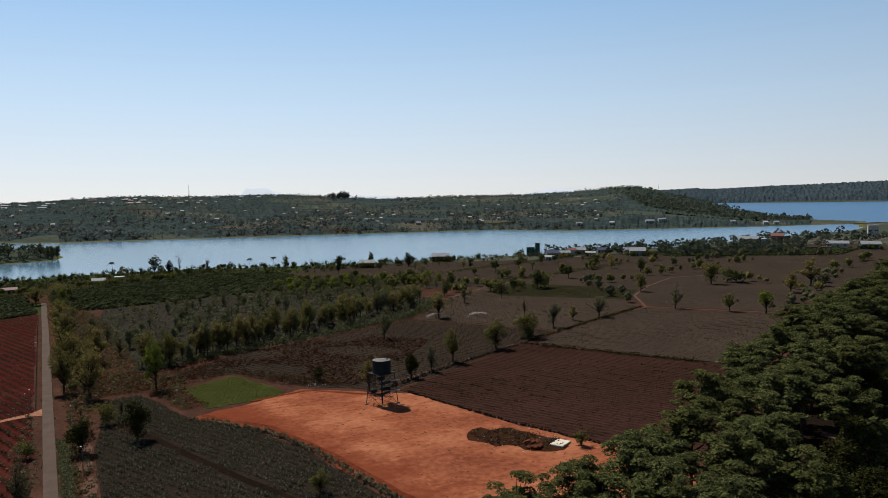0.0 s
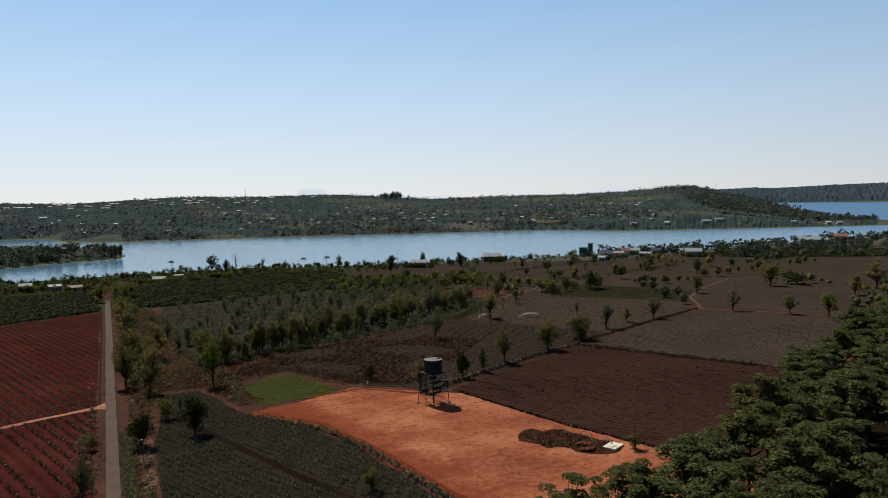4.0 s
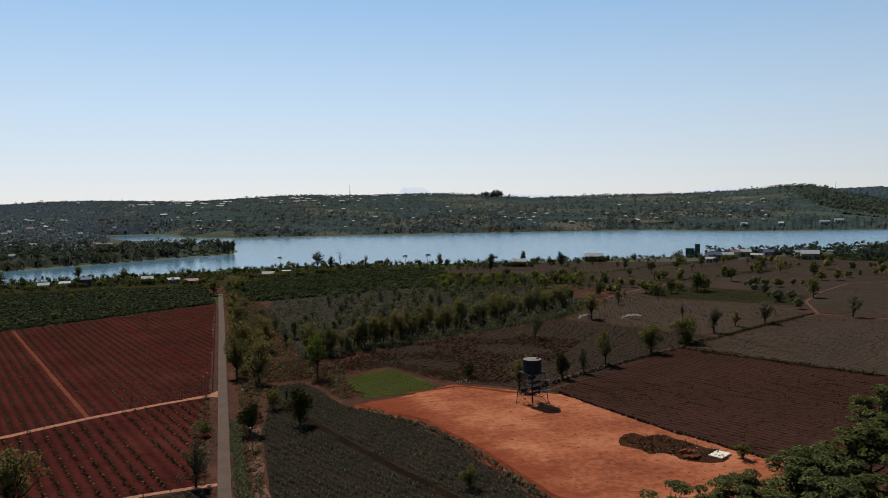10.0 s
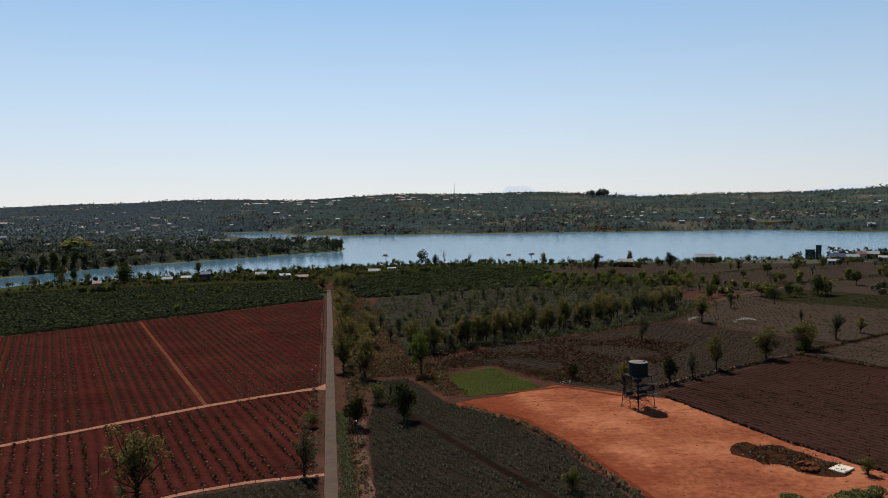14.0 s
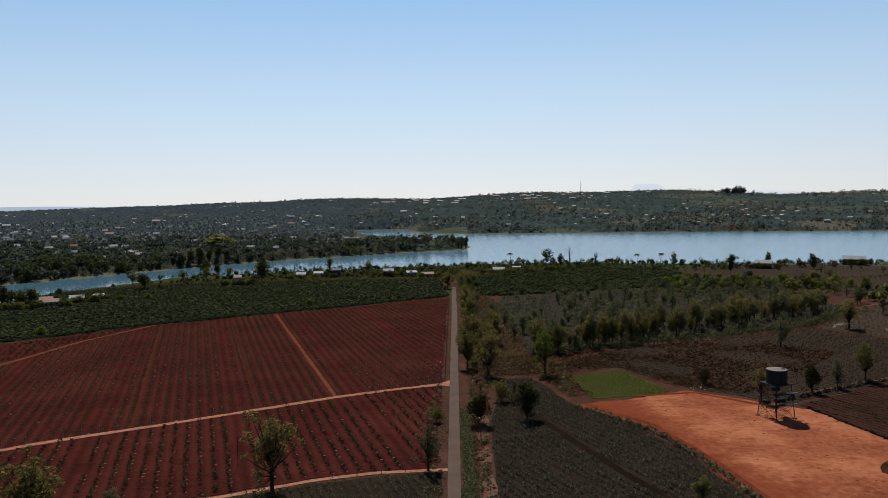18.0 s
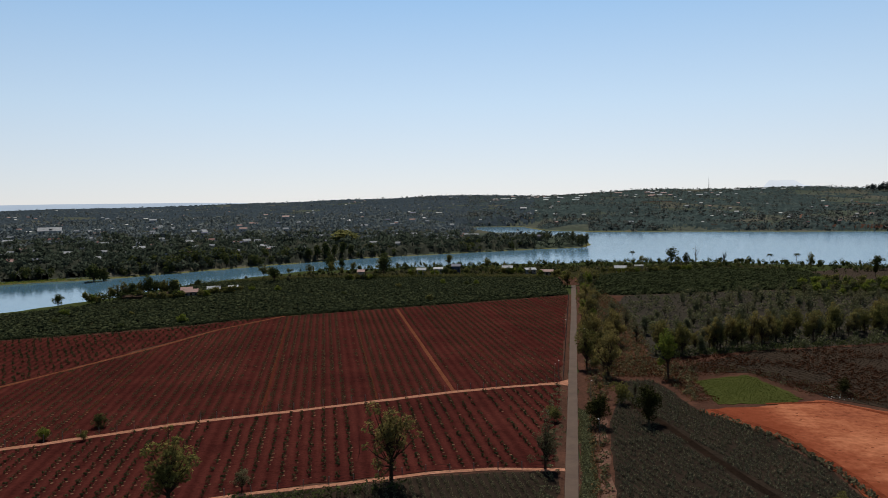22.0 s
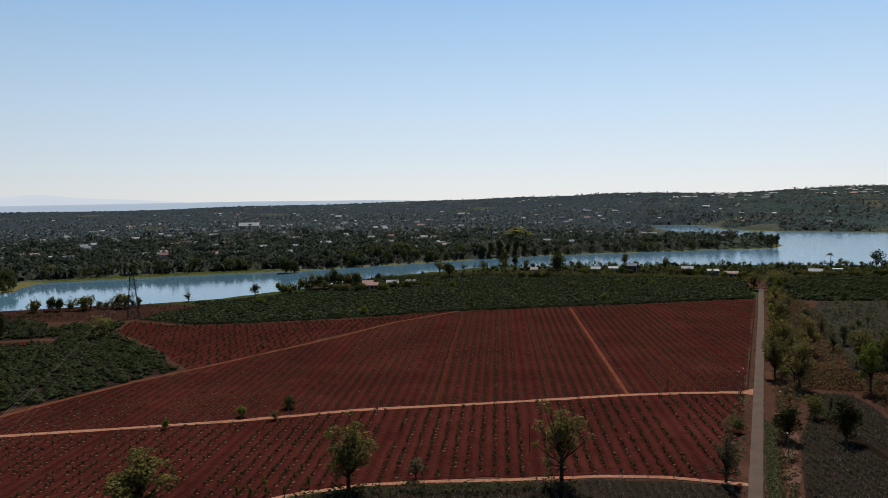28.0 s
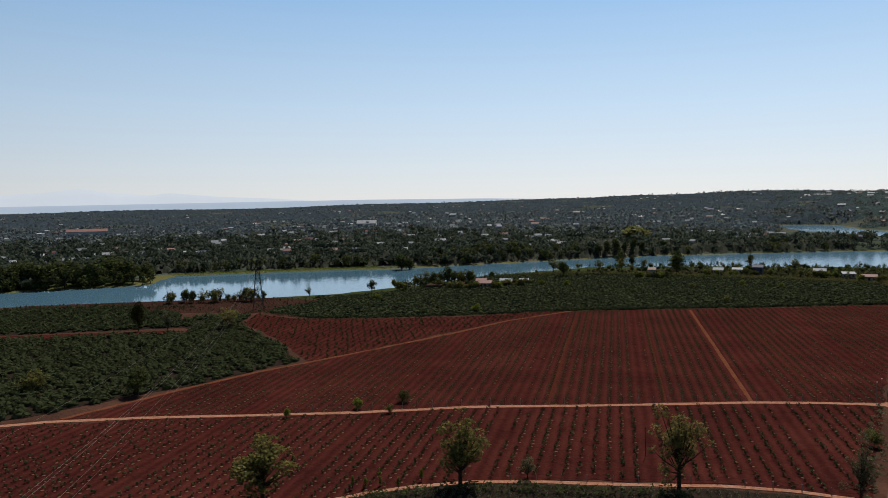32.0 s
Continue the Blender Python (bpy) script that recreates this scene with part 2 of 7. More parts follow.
def terrain_mat():
    n = Nodes("land")
    p = n.where()
    v = n.add("TexVoronoi", Vector=p, Scale=0.011, Randomness=1.0)
    parcel = n.add("SeparateColor", Color=v.outputs["Color"]).outputs[0]
    # parcel greens are greyed to put the haze over the far land into them
    col = n.ramp(parcel, (0.0, (0.05, 0.066, 0.044)), (0.35, (0.07, 0.085, 0.062)), (0.65, (0.092, 0.102, 0.08)), (0.78, (0.1, 0.092, 0.07)), (0.95, (0.13, 0.115, 0.09)))
    col = n.mix(n.math("MULTIPLY", n.noise(0.03, 5, 0.65), 0.5), col, (0.04, 0.044, 0.032))
    dots = n.ramp(n.noise(0.11, 2, 0.5), (0.46, (0, 0, 0)), (0.54, (1, 1, 1)))
    col = n.mix(n.math("MULTIPLY", dots, 0.6), col, (0.045, 0.052, 0.04))
    col = n.mix(n.math("MULTIPLY", n.noise(0.6, 4), 0.4), col, (0.022, 0.024, 0.016))
    flat = n.add("VectorMath", i0=p, i1=(1.0, 1.0, 0.0))
    flat.operation = "MULTIPLY"
    out = n.t.nodes.new("ShaderNodeVectorMath")
    out.operation = "LENGTH"
    n.t.links.new(flat.outputs[0], out.inputs[0])
    home = n.math("LESS_THAN", n.math("ADD", out.outputs["Value"], n.math("MULTIPLY", n.noise(0.02), 60.0)), 560.0)  # lush grass on this side of the water
    col = n.mix(home, col, n.ramp(n.noise(0.3, 4, 0.7), (0.3, (0.018, 0.023, 0.009)), (0.7, (0.045, 0.055, 0.02))))
    z = n.add("SeparateXYZ", Vector=p).outputs[2]
    bank = n.math("LESS_THAN", z, n.math("ADD", n.math("MULTIPLY", n.noise(0.02), 1.4), -5.2))
    col = n.mix(bank, col, (0.095, 0.09, 0.035))
    n.bump(n.noise(0.5, 4), 0.6, 0.8)
    return n.done(col, 1.0, spec=0.0)


M_LAND = terrain_mat()


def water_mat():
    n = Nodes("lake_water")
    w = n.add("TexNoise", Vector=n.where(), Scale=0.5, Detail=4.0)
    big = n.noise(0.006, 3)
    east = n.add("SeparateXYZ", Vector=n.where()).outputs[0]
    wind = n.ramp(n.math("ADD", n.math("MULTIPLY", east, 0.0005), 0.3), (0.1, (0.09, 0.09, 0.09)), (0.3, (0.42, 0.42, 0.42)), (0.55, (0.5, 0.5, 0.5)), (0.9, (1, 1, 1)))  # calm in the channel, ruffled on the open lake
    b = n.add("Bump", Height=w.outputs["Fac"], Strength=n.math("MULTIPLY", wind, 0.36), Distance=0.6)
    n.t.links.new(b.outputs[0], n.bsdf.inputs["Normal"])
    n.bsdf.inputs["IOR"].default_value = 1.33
    return n.done(n.mix(n.ramp(n.math("MULTIPLY", east, 0.001), (0.75, (0, 0, 0)), (1.0, (1, 1, 1))), n.ramp(big, (0.3, (0.06, 0.13, 0.185)), (0.7, (0.08, 0.165, 0.23))), (0.028, 0.1, 0.2)), n.math("MULTIPLY", wind, 0.36), spec=0.5)  # deeper blue put into the big lake's colour for its darker sky reflection


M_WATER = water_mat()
M_LEAF = leaf_mat("broad_leaves", (0.0603, 0.0643, 0.0234), (0.124, 0.122, 0.0397), (0.227, 0.2, 0.0649), 0.6, 0.35)
M_LEAF_YELLOW = leaf_mat("yellowing_leaves", (0.101, 0.0903, 0.0338), (0.179, 0.152, 0.0534), (0.281, 0.225, 0.0853), 0.6, 0.4)
M_LEAF_DARK = leaf_mat("dense_dark_leaves", (0.0264, 0.0344, 0.0136), (0.056, 0.0688, 0.0244), (0.106, 0.118, 0.0416))
M_LEAF_BLACK = leaf_mat("blackish_leaves", (0.013, 0.016, 0.006), (0.026, 0.029, 0.01), (0.07, 0.068, 0.02), 0.6, 0.12)
M_LEAF_GREY = leaf_mat("grey_green_leaves", (0.0659, 0.0674, 0.0372), (0.11, 0.11, 0.0602), (0.176, 0.166, 0.0939), 0.7, 0.3)
M_LEAF_BRIGHT = leaf_mat("fresh_green_leaves", (0.065, 0.0858, 0.0156), (0.127, 0.157, 0.0273), (0.202, 0.227, 0.0468), 0.6, 0.4)
M_LEAF_SUNNY = leaf_mat("sunny_yellow_leaves", (0.12, 0.125, 0.045), (0.165, 0.165, 0.06), (0.21, 0.2, 0.075), 0.7, 0.6)
M_PINE = leaf_mat("pine_needles", (0.018, 0.023, 0.0102), (0.05, 0.059, 0.0215), (0.128, 0.134, 0.0475), 0.6, 0.15)
M_TEALEAF = leaf_mat("tea_leaves", (0.0605, 0.0609, 0.0379), (0.107, 0.103, 0.0636), (0.179, 0.164, 0.103), 0.7, 0.15)
M_COFFEE = leaf_mat("coffee_leaves", (0.0307, 0.0389, 0.019), (0.0394, 0.0499, 0.0244), (0.0493, 0.0624, 0.0305))
# far greens turned greyer and bluer: the haze of distance is put into them
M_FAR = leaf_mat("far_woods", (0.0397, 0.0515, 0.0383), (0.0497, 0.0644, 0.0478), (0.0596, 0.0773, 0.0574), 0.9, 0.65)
M_HILL = leaf_mat("hazed_hillside_trees", (0.0532, 0.0571, 0.0516), (0.0626, 0.0672, 0.0607), (0.072, 0.0772, 0.0698), 0.9, 0.8)
M_MIDWOOD = leaf_mat("hazed_mid_distance_trees", (0.0732, 0.0883, 0.0913), (0.0861, 0.104, 0.107), (0.099, 0.119, 0.123), 0.9, 0.75)
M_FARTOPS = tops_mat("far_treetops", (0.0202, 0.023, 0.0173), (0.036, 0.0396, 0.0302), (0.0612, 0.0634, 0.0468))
M_MIDTOPS = tops_mat("hazed_distant_treetops", (0.0243, 0.0334, 0.0403), (0.0365, 0.0492, 0.059), (0.0531, 0.0687, 0.0792))
M_HILLTOPS = tops_mat("hazed_hillside_treetops", (0.0239, 0.0347, 0.0341), (0.0386, 0.0543, 0.0523), (0.0598, 0.0794, 0.0737))
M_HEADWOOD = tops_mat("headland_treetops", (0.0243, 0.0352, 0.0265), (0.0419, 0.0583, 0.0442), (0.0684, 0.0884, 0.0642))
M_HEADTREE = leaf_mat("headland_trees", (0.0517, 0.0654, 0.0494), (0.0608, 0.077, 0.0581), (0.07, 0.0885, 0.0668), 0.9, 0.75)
M_HAZEWOOD = tops_mat("hazed_woods_beyond_the_lake", (0.0276, 0.0412, 0.0506), (0.0442, 0.0635, 0.0749), (0.0662, 0.0889, 0.0968))
M_ORCHLEAF = leaf_mat("dull_orchard_leaves", (0.0618, 0.0713, 0.0375), (0.109, 0.119, 0.0644), (0.167, 0.172, 0.0913), 0.7, 0.25)
M_MULCH = soil_mat("straw_mulch", (0.085, 0.042, 0.024), (0.125, 0.07, 0.042), (0.18, 0.115, 0.074), 0.5, 3)
M_BARK = soil_mat("bark", (0.0306, 0.0204, 0.0136), (0.0544, 0.0374, 0.02584), (0.0816, 0.0578, 0.0408), 1.5, 6, 0.8)
M_STEEL = plain_mat("weathered_steel", (0.03, 0.031, 0.033), 0.8, 0.0, spec=0.08)
M_TANK = plain_mat("painted_blue_grey_tank", (0.016, 0.03, 0.034), 0.7, 0.0, 0.45, spec=0.08)
M_PIPE = plain_mat("pale_pipe", (0.294, 0.322, 0.336), 0.4, 0.2)
M_WHITE = plain_mat("white_plaster", (0.446, 0.434, 0.409), 0.8)
M_POST = plain_mat("grey_concrete_post", (0.16, 0.14, 0.12), 0.85)
M_ROOF = plain_mat("pale_sheet_roof", (0.27, 0.28, 0.29), 0.7, 0.0, spec=0.2)
M_ROOF_RED = plain_mat("red_tile_roof", (0.192, 0.066, 0.048), 0.7)
M_ROOF_BLUE = plain_mat("blue_sheet_roof", (0.05, 0.06, 0.11), 0.7, spec=0.2)
M_WALL = plain_mat("plastered_wall", (0.276, 0.258, 0.228), 0.85)
M_WALL_GREEN = plain_mat("green_painted_wall", (0.022, 0.085, 0.072), 0.6)
M_GLASS = plain_mat("dark_window", (0.03, 0.035, 0.04), 0.15)


# distant hills: their pale haze is put in as an even glow
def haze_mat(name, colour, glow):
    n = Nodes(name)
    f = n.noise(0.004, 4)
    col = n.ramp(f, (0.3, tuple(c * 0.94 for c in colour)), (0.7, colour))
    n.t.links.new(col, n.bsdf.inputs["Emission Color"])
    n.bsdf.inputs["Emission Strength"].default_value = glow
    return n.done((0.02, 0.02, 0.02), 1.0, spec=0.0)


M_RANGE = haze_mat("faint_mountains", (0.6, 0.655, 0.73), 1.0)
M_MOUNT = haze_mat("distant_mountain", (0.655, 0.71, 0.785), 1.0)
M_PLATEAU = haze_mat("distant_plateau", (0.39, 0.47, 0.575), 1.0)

from mathutils.geometry import tessellate_polygon


# ---- mesh helpers ----
rng = np.random.default_rng(7)


def raw(name, verts, faces, mat, parent=None):
    """One object from arrays of vertices and of faces with equal corner counts."""
    verts, faces = np.asarray(verts, float), np.asarray(faces, int)
    me = bpy.data.meshes.new(name)
    k = faces.shape[1]
    me.vertices.add(len(verts))
    me.vertices.foreach_set("co", verts.ravel())
    me.loops.add(faces.size)
    me.loops.foreach_set("vertex_index", faces.ravel())
    me.polygons.add(len(faces))
    me.polygons.foreach_set("loop_start", np.arange(len(faces)) * k)
    me.polygons.foreach_set("loop_total", np.full(len(faces), k))
    me.update(calc_edges=True)
    me.materials.append(mat)
    ob = new(name, me)
    ob.parent = parent
    return ob


def part(name, bm, mat, parent=None, label=""):
    """Links a bmesh as one mesh object under a thing or a part."""
    me = bpy.data.meshes.new(name)
    bm.to_mesh(me)
    bm.free()
    me.materials.append(mat)
    ob = new(name, me)
    ob.parent = parent
    return tagged(ob, label)


def box(bm, cx, cy, cz, sx, sy, sz, turn=0.0):
    m = Matrix.Translation((cx, cy, cz)) @ Matrix.Rotation(turn, 4, "Z") @ Matrix.Diagonal((sx, sy, sz, 1))
    return bmesh.ops.create_cube(bm, size=1, matrix=m)["verts"]


def rod(bm, a, b, r0, r1=None, seg=6):
    """A tapered round bar from a to b."""
    a, b = Vector(a), Vector(b)
    d = b - a
    m = Matrix.Translation((a + b) / 2) @ d.to_track_quat("Z", "Y").to_matrix().to_4x4()
    bmesh.ops.create_cone(bm, cap_ends=True, segments=seg, radius1=r0, radius2=r0 if r1 is None else r1, depth=d.length, matrix=m)


def inside(poly, x, y):
    """Which points lie in the polygon."""
    poly = np.asarray(poly, float)
    res = np.zeros(np.shape(x), bool)
    for (x0, y0), (x1, y1) in zip(poly, np.roll(poly, -1, 0)):
        cross = (y0 > y) != (y1 > y)
        res ^= cross & (x < (x1 - x0) * (y - y0) / (y1 - y0 + 1e-12) + x0)
    return res


def edge_dist(poly, x, y, closed=True):
    """Distance from points to a polyline."""
    poly = np.asarray(poly, float)
    best = np.full(np.shape(x), 1e9)
    ends = np.roll(poly, -1, 0) if closed else poly[1:]
    for (x0, y0), (x1, y1) in zip(poly, ends):
        dx, dy = x1 - x0, y1 - y0
        s = np.clip(((x - x0) * dx + (y - y0) * dy) / (dx * dx + dy * dy + 1e-9), 0, 1)
        best = np.minimum(best, np.hypot(x - x0 - s * dx, y - y0 - s * dy))
    return best


def scatter(name, template, places, mat, sizes, parent=None, turns=None, heights=None):
    """Copies of a template (vertices, faces) joined into one mesh."""
    tv, tf = template
    n = len(places)
    a = rng.uniform(0, 2 * math.pi, n) if turns is None else turns
    c, s = np.cos(a)[:, None], np.sin(a)[:, None]
    hs = sizes if heights is None else heights
    x = (tv[:, 0] * c - tv[:, 1] * s) * sizes[:, None] + places[:, :1]
    y = (tv[:, 0] * s + tv[:, 1] * c) * sizes[:, None] + places[:, 1:2]
    z = tv[:, 2] * hs[:, None] + places[:, 2:3]
    v = np.stack([x, y, z], -1).reshape(-1, 3)
    f = (tf[None] + (np.arange(n) * len(tv))[:, None, None]).reshape(-1, tf.shape[1])
    return raw(name, v, f, mat, parent)


def leaves(centres, spread, count, size, seed, flat=0.0, droop=0.0):
    """Leaf quads round clump centres: (vertices, faces). spread: one radius for each centre."""
    g = np.random.default_rng(seed)
    centres, spread = np.asarray(centres, float), np.asarray(spread, float)
    i = g.choice(len(centres), count, p=spread ** 2 / (spread ** 2).sum())
    d = g.normal(size=(count, 3))
    d /= np.linalg.norm(d, axis=1, keepdims=True)
    r = spread[i] * g.uniform(0.45, 1.0, count) ** 0.6
    off = d * r[:, None]
    off[:, 2] *= 1 - flat
    p = centres[i] + off
    nrm = d * 0.7 + g.normal(size=(count, 3)) * 0.6 + np.array([0, 0, 0.5])
    nrm /= np.linalg.norm(nrm, axis=1, keepdims=True)
    u = np.cross(nrm, g.normal(size=(count, 3)))
    u /= np.linalg.norm(u, axis=1, keepdims=True)
    w = np.cross(nrm, u)
    s = size * g.uniform(0.6, 1.35, count)[:, None]
    u, w = u * s, w * s * 0.62
    v = np.stack([p - u, p - w * 0.9 - np.array([0, 0, droop]) * s, p + u, p + w], 1).reshape(-1, 3)
    return v, np.arange(4 * count).reshape(count, 4)


# ---- ground and lake ----
LAKE = -5.0
CHANNEL = [(-900, -180), (-600, 20), (-430, 130), (-352, 186), (-305, 243), (-257, 296), (-241, 345), (-232, 395), (-190, 480), (-105, 520), (10, 552), (90, 556), (190, 522), (320, 515),
           (480, 510), (700, 560), (860, 590), (985, 650), (1092, 735), (1030, 750), (894, 785), (661, 879), (600, 976), (445, 1009), (284, 1040), (18, 1076), (-50, 1130), (-92, 1290),
           (-178, 1275), (-150, 1170), (-90, 1010), (-39, 960), (12, 886), (16, 790), (9, 751), (-36, 728), (-175, 626), (-241, 543), (-305, 456), (-367, 402), (-424, 343), (-409, 318), (-392, 300), (-437, 234), (-500, 150), (-620, 85), (-1000, -110)]
BIG_LAKE = [(1120, 735), (1215, 790), (1254, 940), (1480, 1250), (1700, 1600), (2150, 2150), (2850, 3000), (3000, 2950), (3650, 2050), (4000, 900), (1700, 560)]
RIDGE_AZ = [-75, -50, -46, -42, -37, -33, -24, -16, -6, 2, 10, 20, 30, 42, 62, 80]
RIDGE_Z = [2, 3, 26, 60, 52, 50, 44, 54, 64, 52, 46, 38, 26, 14, 6, 6]
RIDGE_R = [2100, 2100, 2100, 2200, 2400, 2400, 2500, 2500, 2500, 2500, 2600, 2900, 3200, 3600, 3800, 3800]


def land(x, y):
    """Height of the ground."""
    x, y = np.asarray(x, float), np.asarray(y, float)
    r, az = np.hypot(x, y), np.degrees(np.arctan2(-x, y))
    d = np.minimum(np.where(inside(CHANNEL, x, y), -1, 1) * edge_dist(CHANNEL, x, y), np.where(inside(BIG_LAKE, x, y), -1, 1) * edge_dist(BIG_LAKE, x, y))
    shore = np.interp(az, [-60, -45, -35, -20, 0, 8, 13, 25, 35, 45, 62], [1240, 1080, 1050, 1040, 1080, 1180, 720, 640, 560, 520, 400])
    rr, rz = np.interp(az, RIDGE_AZ, RIDGE_R), np.interp(az, RIDGE_AZ, RIDGE_Z)
    s = np.clip((r - shore) / (rr - shore), 0, 1.6)
    far = np.where(s < 1, s * rz, np.maximum(rz - (s - 1) * 30, 0))
    over = np.clip((r - 4150) / 300, 0, 1) * np.clip((-40 - az) / 6, 0, 1)
    far = far + over * np.interp(az, [-75, -58, -50, -44], [100, 90, 70, 56])
    roll = np.sin(x / 210 + 1.3) * np.cos(y / 260) * 5 + np.sin(x / 97 - y / 130) * 2.5
    far = far + roll * np.clip(s * 4, 0, 1) * np.clip(3 - 2 * s, 0.25, 1)
    base = np.where(s > 0, far, 0.0)
    bank = np.clip(d / np.where(s > 0, 60, 26), 0, 1)
    bank = bank * bank * (3 - 2 * bank)
    z = np.where(d > 0, -4.75 + bank * (base + 4.75), -4.75 + np.clip(d / 8, -1, 0) * 2.5)
    return z


def build_ground():
    az = np.concatenate([np.linspace(-100, -64, 40, endpoint=False), np.linspace(-64, 68, 420, endpoint=False), np.linspace(68, 260, 60, endpoint=False)])
    rad = np.concatenate([[0.5, 20, 40], np.geomspace(55, 4950, 190)])
    A, R = np.meshgrid(np.radians(az), rad, indexing="ij")
    X, Y = -np.sin(A) * R, np.cos(A) * R
    v = np.stack([X, Y, land(X, Y) - np.where(R < 420, 0.2, 0.1)], -1).reshape(-1, 3)
    na, nr = len(az), len(rad)
    i, j = np.meshgrid(np.arange(na), np.arange(nr - 1), indexing="ij")
    k = (i + 1) % na
    f = np.stack([i * nr + j, i * nr + j + 1, k * nr + j + 1, k * nr + j], -1).reshape(-1, 4)
    ob = raw("ground", v, f[:, ::-1], M_LAND)
    for p in ob.data.polygons:
        p.use_smooth = True
    tagged(ob, "rolling land of fields, orchards and scrub round a lake", "ground", kind="structure")


build_ground()
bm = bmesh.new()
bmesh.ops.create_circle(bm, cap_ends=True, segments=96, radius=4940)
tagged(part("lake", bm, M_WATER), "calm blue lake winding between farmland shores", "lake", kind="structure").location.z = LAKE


def sheet(name, poly, mat, label, category="field", z=0.0, step=0.0, kind="structure", bumpy=0.0):
    """A flat piece of ground with the outline poly, its edge ragged and turned down into the earth."""
    pts = []
    g = np.random.default_rng(len(name) + len(poly))
    for a, b in zip(poly, poly[1:] + poly[:1]):
        a, b = Vector(a), Vector(b)
        n = max(1, int((b - a).length / (1.6 if bumpy else 4)))
        side = Vector((a.y - b.y, b.x - a.x)).normalized()
        for i in range(n):
            p = a.lerp(b, i / n) + side * (g.normal() * (bumpy or 0.35) if i else 0)
            pts.append((p.x, p.y))
    z = 0.02 + z * 0.5
    if sum(p[0] * q[1] - q[0] * p[1] for p, q in zip(pts, pts[1:] + pts[:1])) < 0:
        pts.reverse()
    bm = bmesh.new()
    top = [bm.verts.new((x, y, z)) for x, y in pts]
    low = [bm.verts.new((x, y, -0.5)) for x, y in pts]
    for tri in tessellate_polygon([[Vector((x, y, 0)) for x, y in pts]]):
        a, b, c = (Vector(pts[i]) for i in tri)
        area = (b - a).cross(c - a)
        if abs(area) > 1e-7:
            bm.faces.new([top[i] for i in (tri if area > 0 else tri[::-1])])
    for i in range(len(pts)):
        bm.faces.new((top[i], top[i - 1], low[i - 1], low[i]))
    return tagged(part(name, bm, mat), label, category, kind=kind)


def strip(name, line, width, mat, label, z, category="path", rise=0.0):
    """A path along a polyline, with an uneven edge and a slightly raised crown."""
    g = np.random.default_rng(int(abs(line[0][0]) * 7 + len(line)))
    z, pts = 0.03 + z * 0.5, []
    for a, b in zip(line, line[1:]):
        a, b = Vector(a), Vector(b)
        n = max(1, int((b - a).length / 3))
        pts += [a.lerp(b, i / n) for i in range(n)]
    pts.append(Vector(line[-1]))
    bm = bmesh.new()
    prev = None
    for i, p in enumerate(pts):
        d = (pts[min(i + 1, len(pts) - 1)] - pts[max(i - 1, 0)]).normalized()
        s = Vector((-d.y, d.x))
        w = width / 2
        e0, e1 = g.normal(0, 0.02, 2) if w > 1.0 else g.normal(0, 0.1, 2) * min(w, 1)
        row = []
        for k, zz in ((-w - 0.15 + e0, -0.3), (-w + e0, z), (0, z + rise), (w + e1, z), (w + 0.15 + e1, -0.3)):
            q = p + s * k
            row.append(bm.verts.new((q.x, q.y, zz)))
        if prev:
            for k in range(4):
                bm.faces.new((prev[k], row[k], row[k + 1], prev[k + 1]))
        prev = row
    bmesh.ops.recalc_face_normals(bm, faces=bm.faces)
    return tagged(part(name, bm, mat), label, category, kind="structure")


FORK_A, FORK_B = (-28, 172.3), (-72, 301.5)
UPPER_RED = [(-3.5, 184), (-14, 180), (-28, 173), (-56, 155.5), (-80, 141.5), (-98, 127), (-117, 114.5), (-137, 101.5), (-150, 92), (-148, 119), (-145, 143), (-141, 158), (-136, 180), (-128, 216), (-123, 248), (-111, 280), (-73, 303), (-38, 324), (-3.5, 349)]
LOWER_RED = [(-3.5, 182), (-14, 178), (-28, 171), (-56, 153.5), (-80, 139.5), (-98, 125), (-117, 112.5), (-137, 99.5), (-152, 87), (-170, 60), (-200, 0), (-120, 20), (-85, 70), (-70, 92.5), (-65, 98), (-58, 104), (-49, 109), (-37, 114.5), (-24, 121), (-3.5, 125.5)]
FAR_RED = [(-114, 279), (-125, 249), (-131, 218), (-138, 181), (-143, 160), (-171, 179), (-190, 190), (-209, 199), (-222, 219), (-196, 217), (-173, 229), (-142, 250)]
COFFEE_LEFT = [(-159, 89), (-154, 113), (-149, 126), (-148, 145), (-145, 158), (-168, 175), (-191, 188), (-209, 197), (-222, 216), (-234, 214), (-240, 196), (-219, 182), (-212, 176), (-247, 147), (-262, 137), (-300, 60), (-220, 10), (-175, 60)]
BROWN_LEFT = [(-226, 236), (-225, 222), (-236, 216), (-254, 208), (-276, 206), (-290, 214), (-326, 184), (-336, 190), (-300, 222), (-262, 256), (-240, 262), (-223, 262)]
RED_STRIP = [(-208, 173), (-245, 142), (-300, 92), (-312, 102), (-256, 150), (-216, 180)]
COFFEE_FAR = [(-221, 184), (-258, 152), (-313, 104), (-366, 136), (-326, 184), (-290, 212), (-276, 205), (-254, 207), (-240, 197)]
GREEN_BAND = [(-3.5, 351), (-40, 326), (-74, 305), (-111, 283), (-143, 254), (-173, 232), (-193, 221), (-222, 224), (-226, 236), (-222, 262), (-236, 268), (-212, 297), (-208, 330), (-205, 385), (-150, 415), (-60, 425), (-8, 420)]
TEA = [(6.5, 60), (6, 120), (6, 136), (6.6, 152), (9, 170), (11.5, 187), (18, 188), (22, 177), (24, 167), (26, 161), (36, 146), (41, 125), (44, 103), (52, 60)]
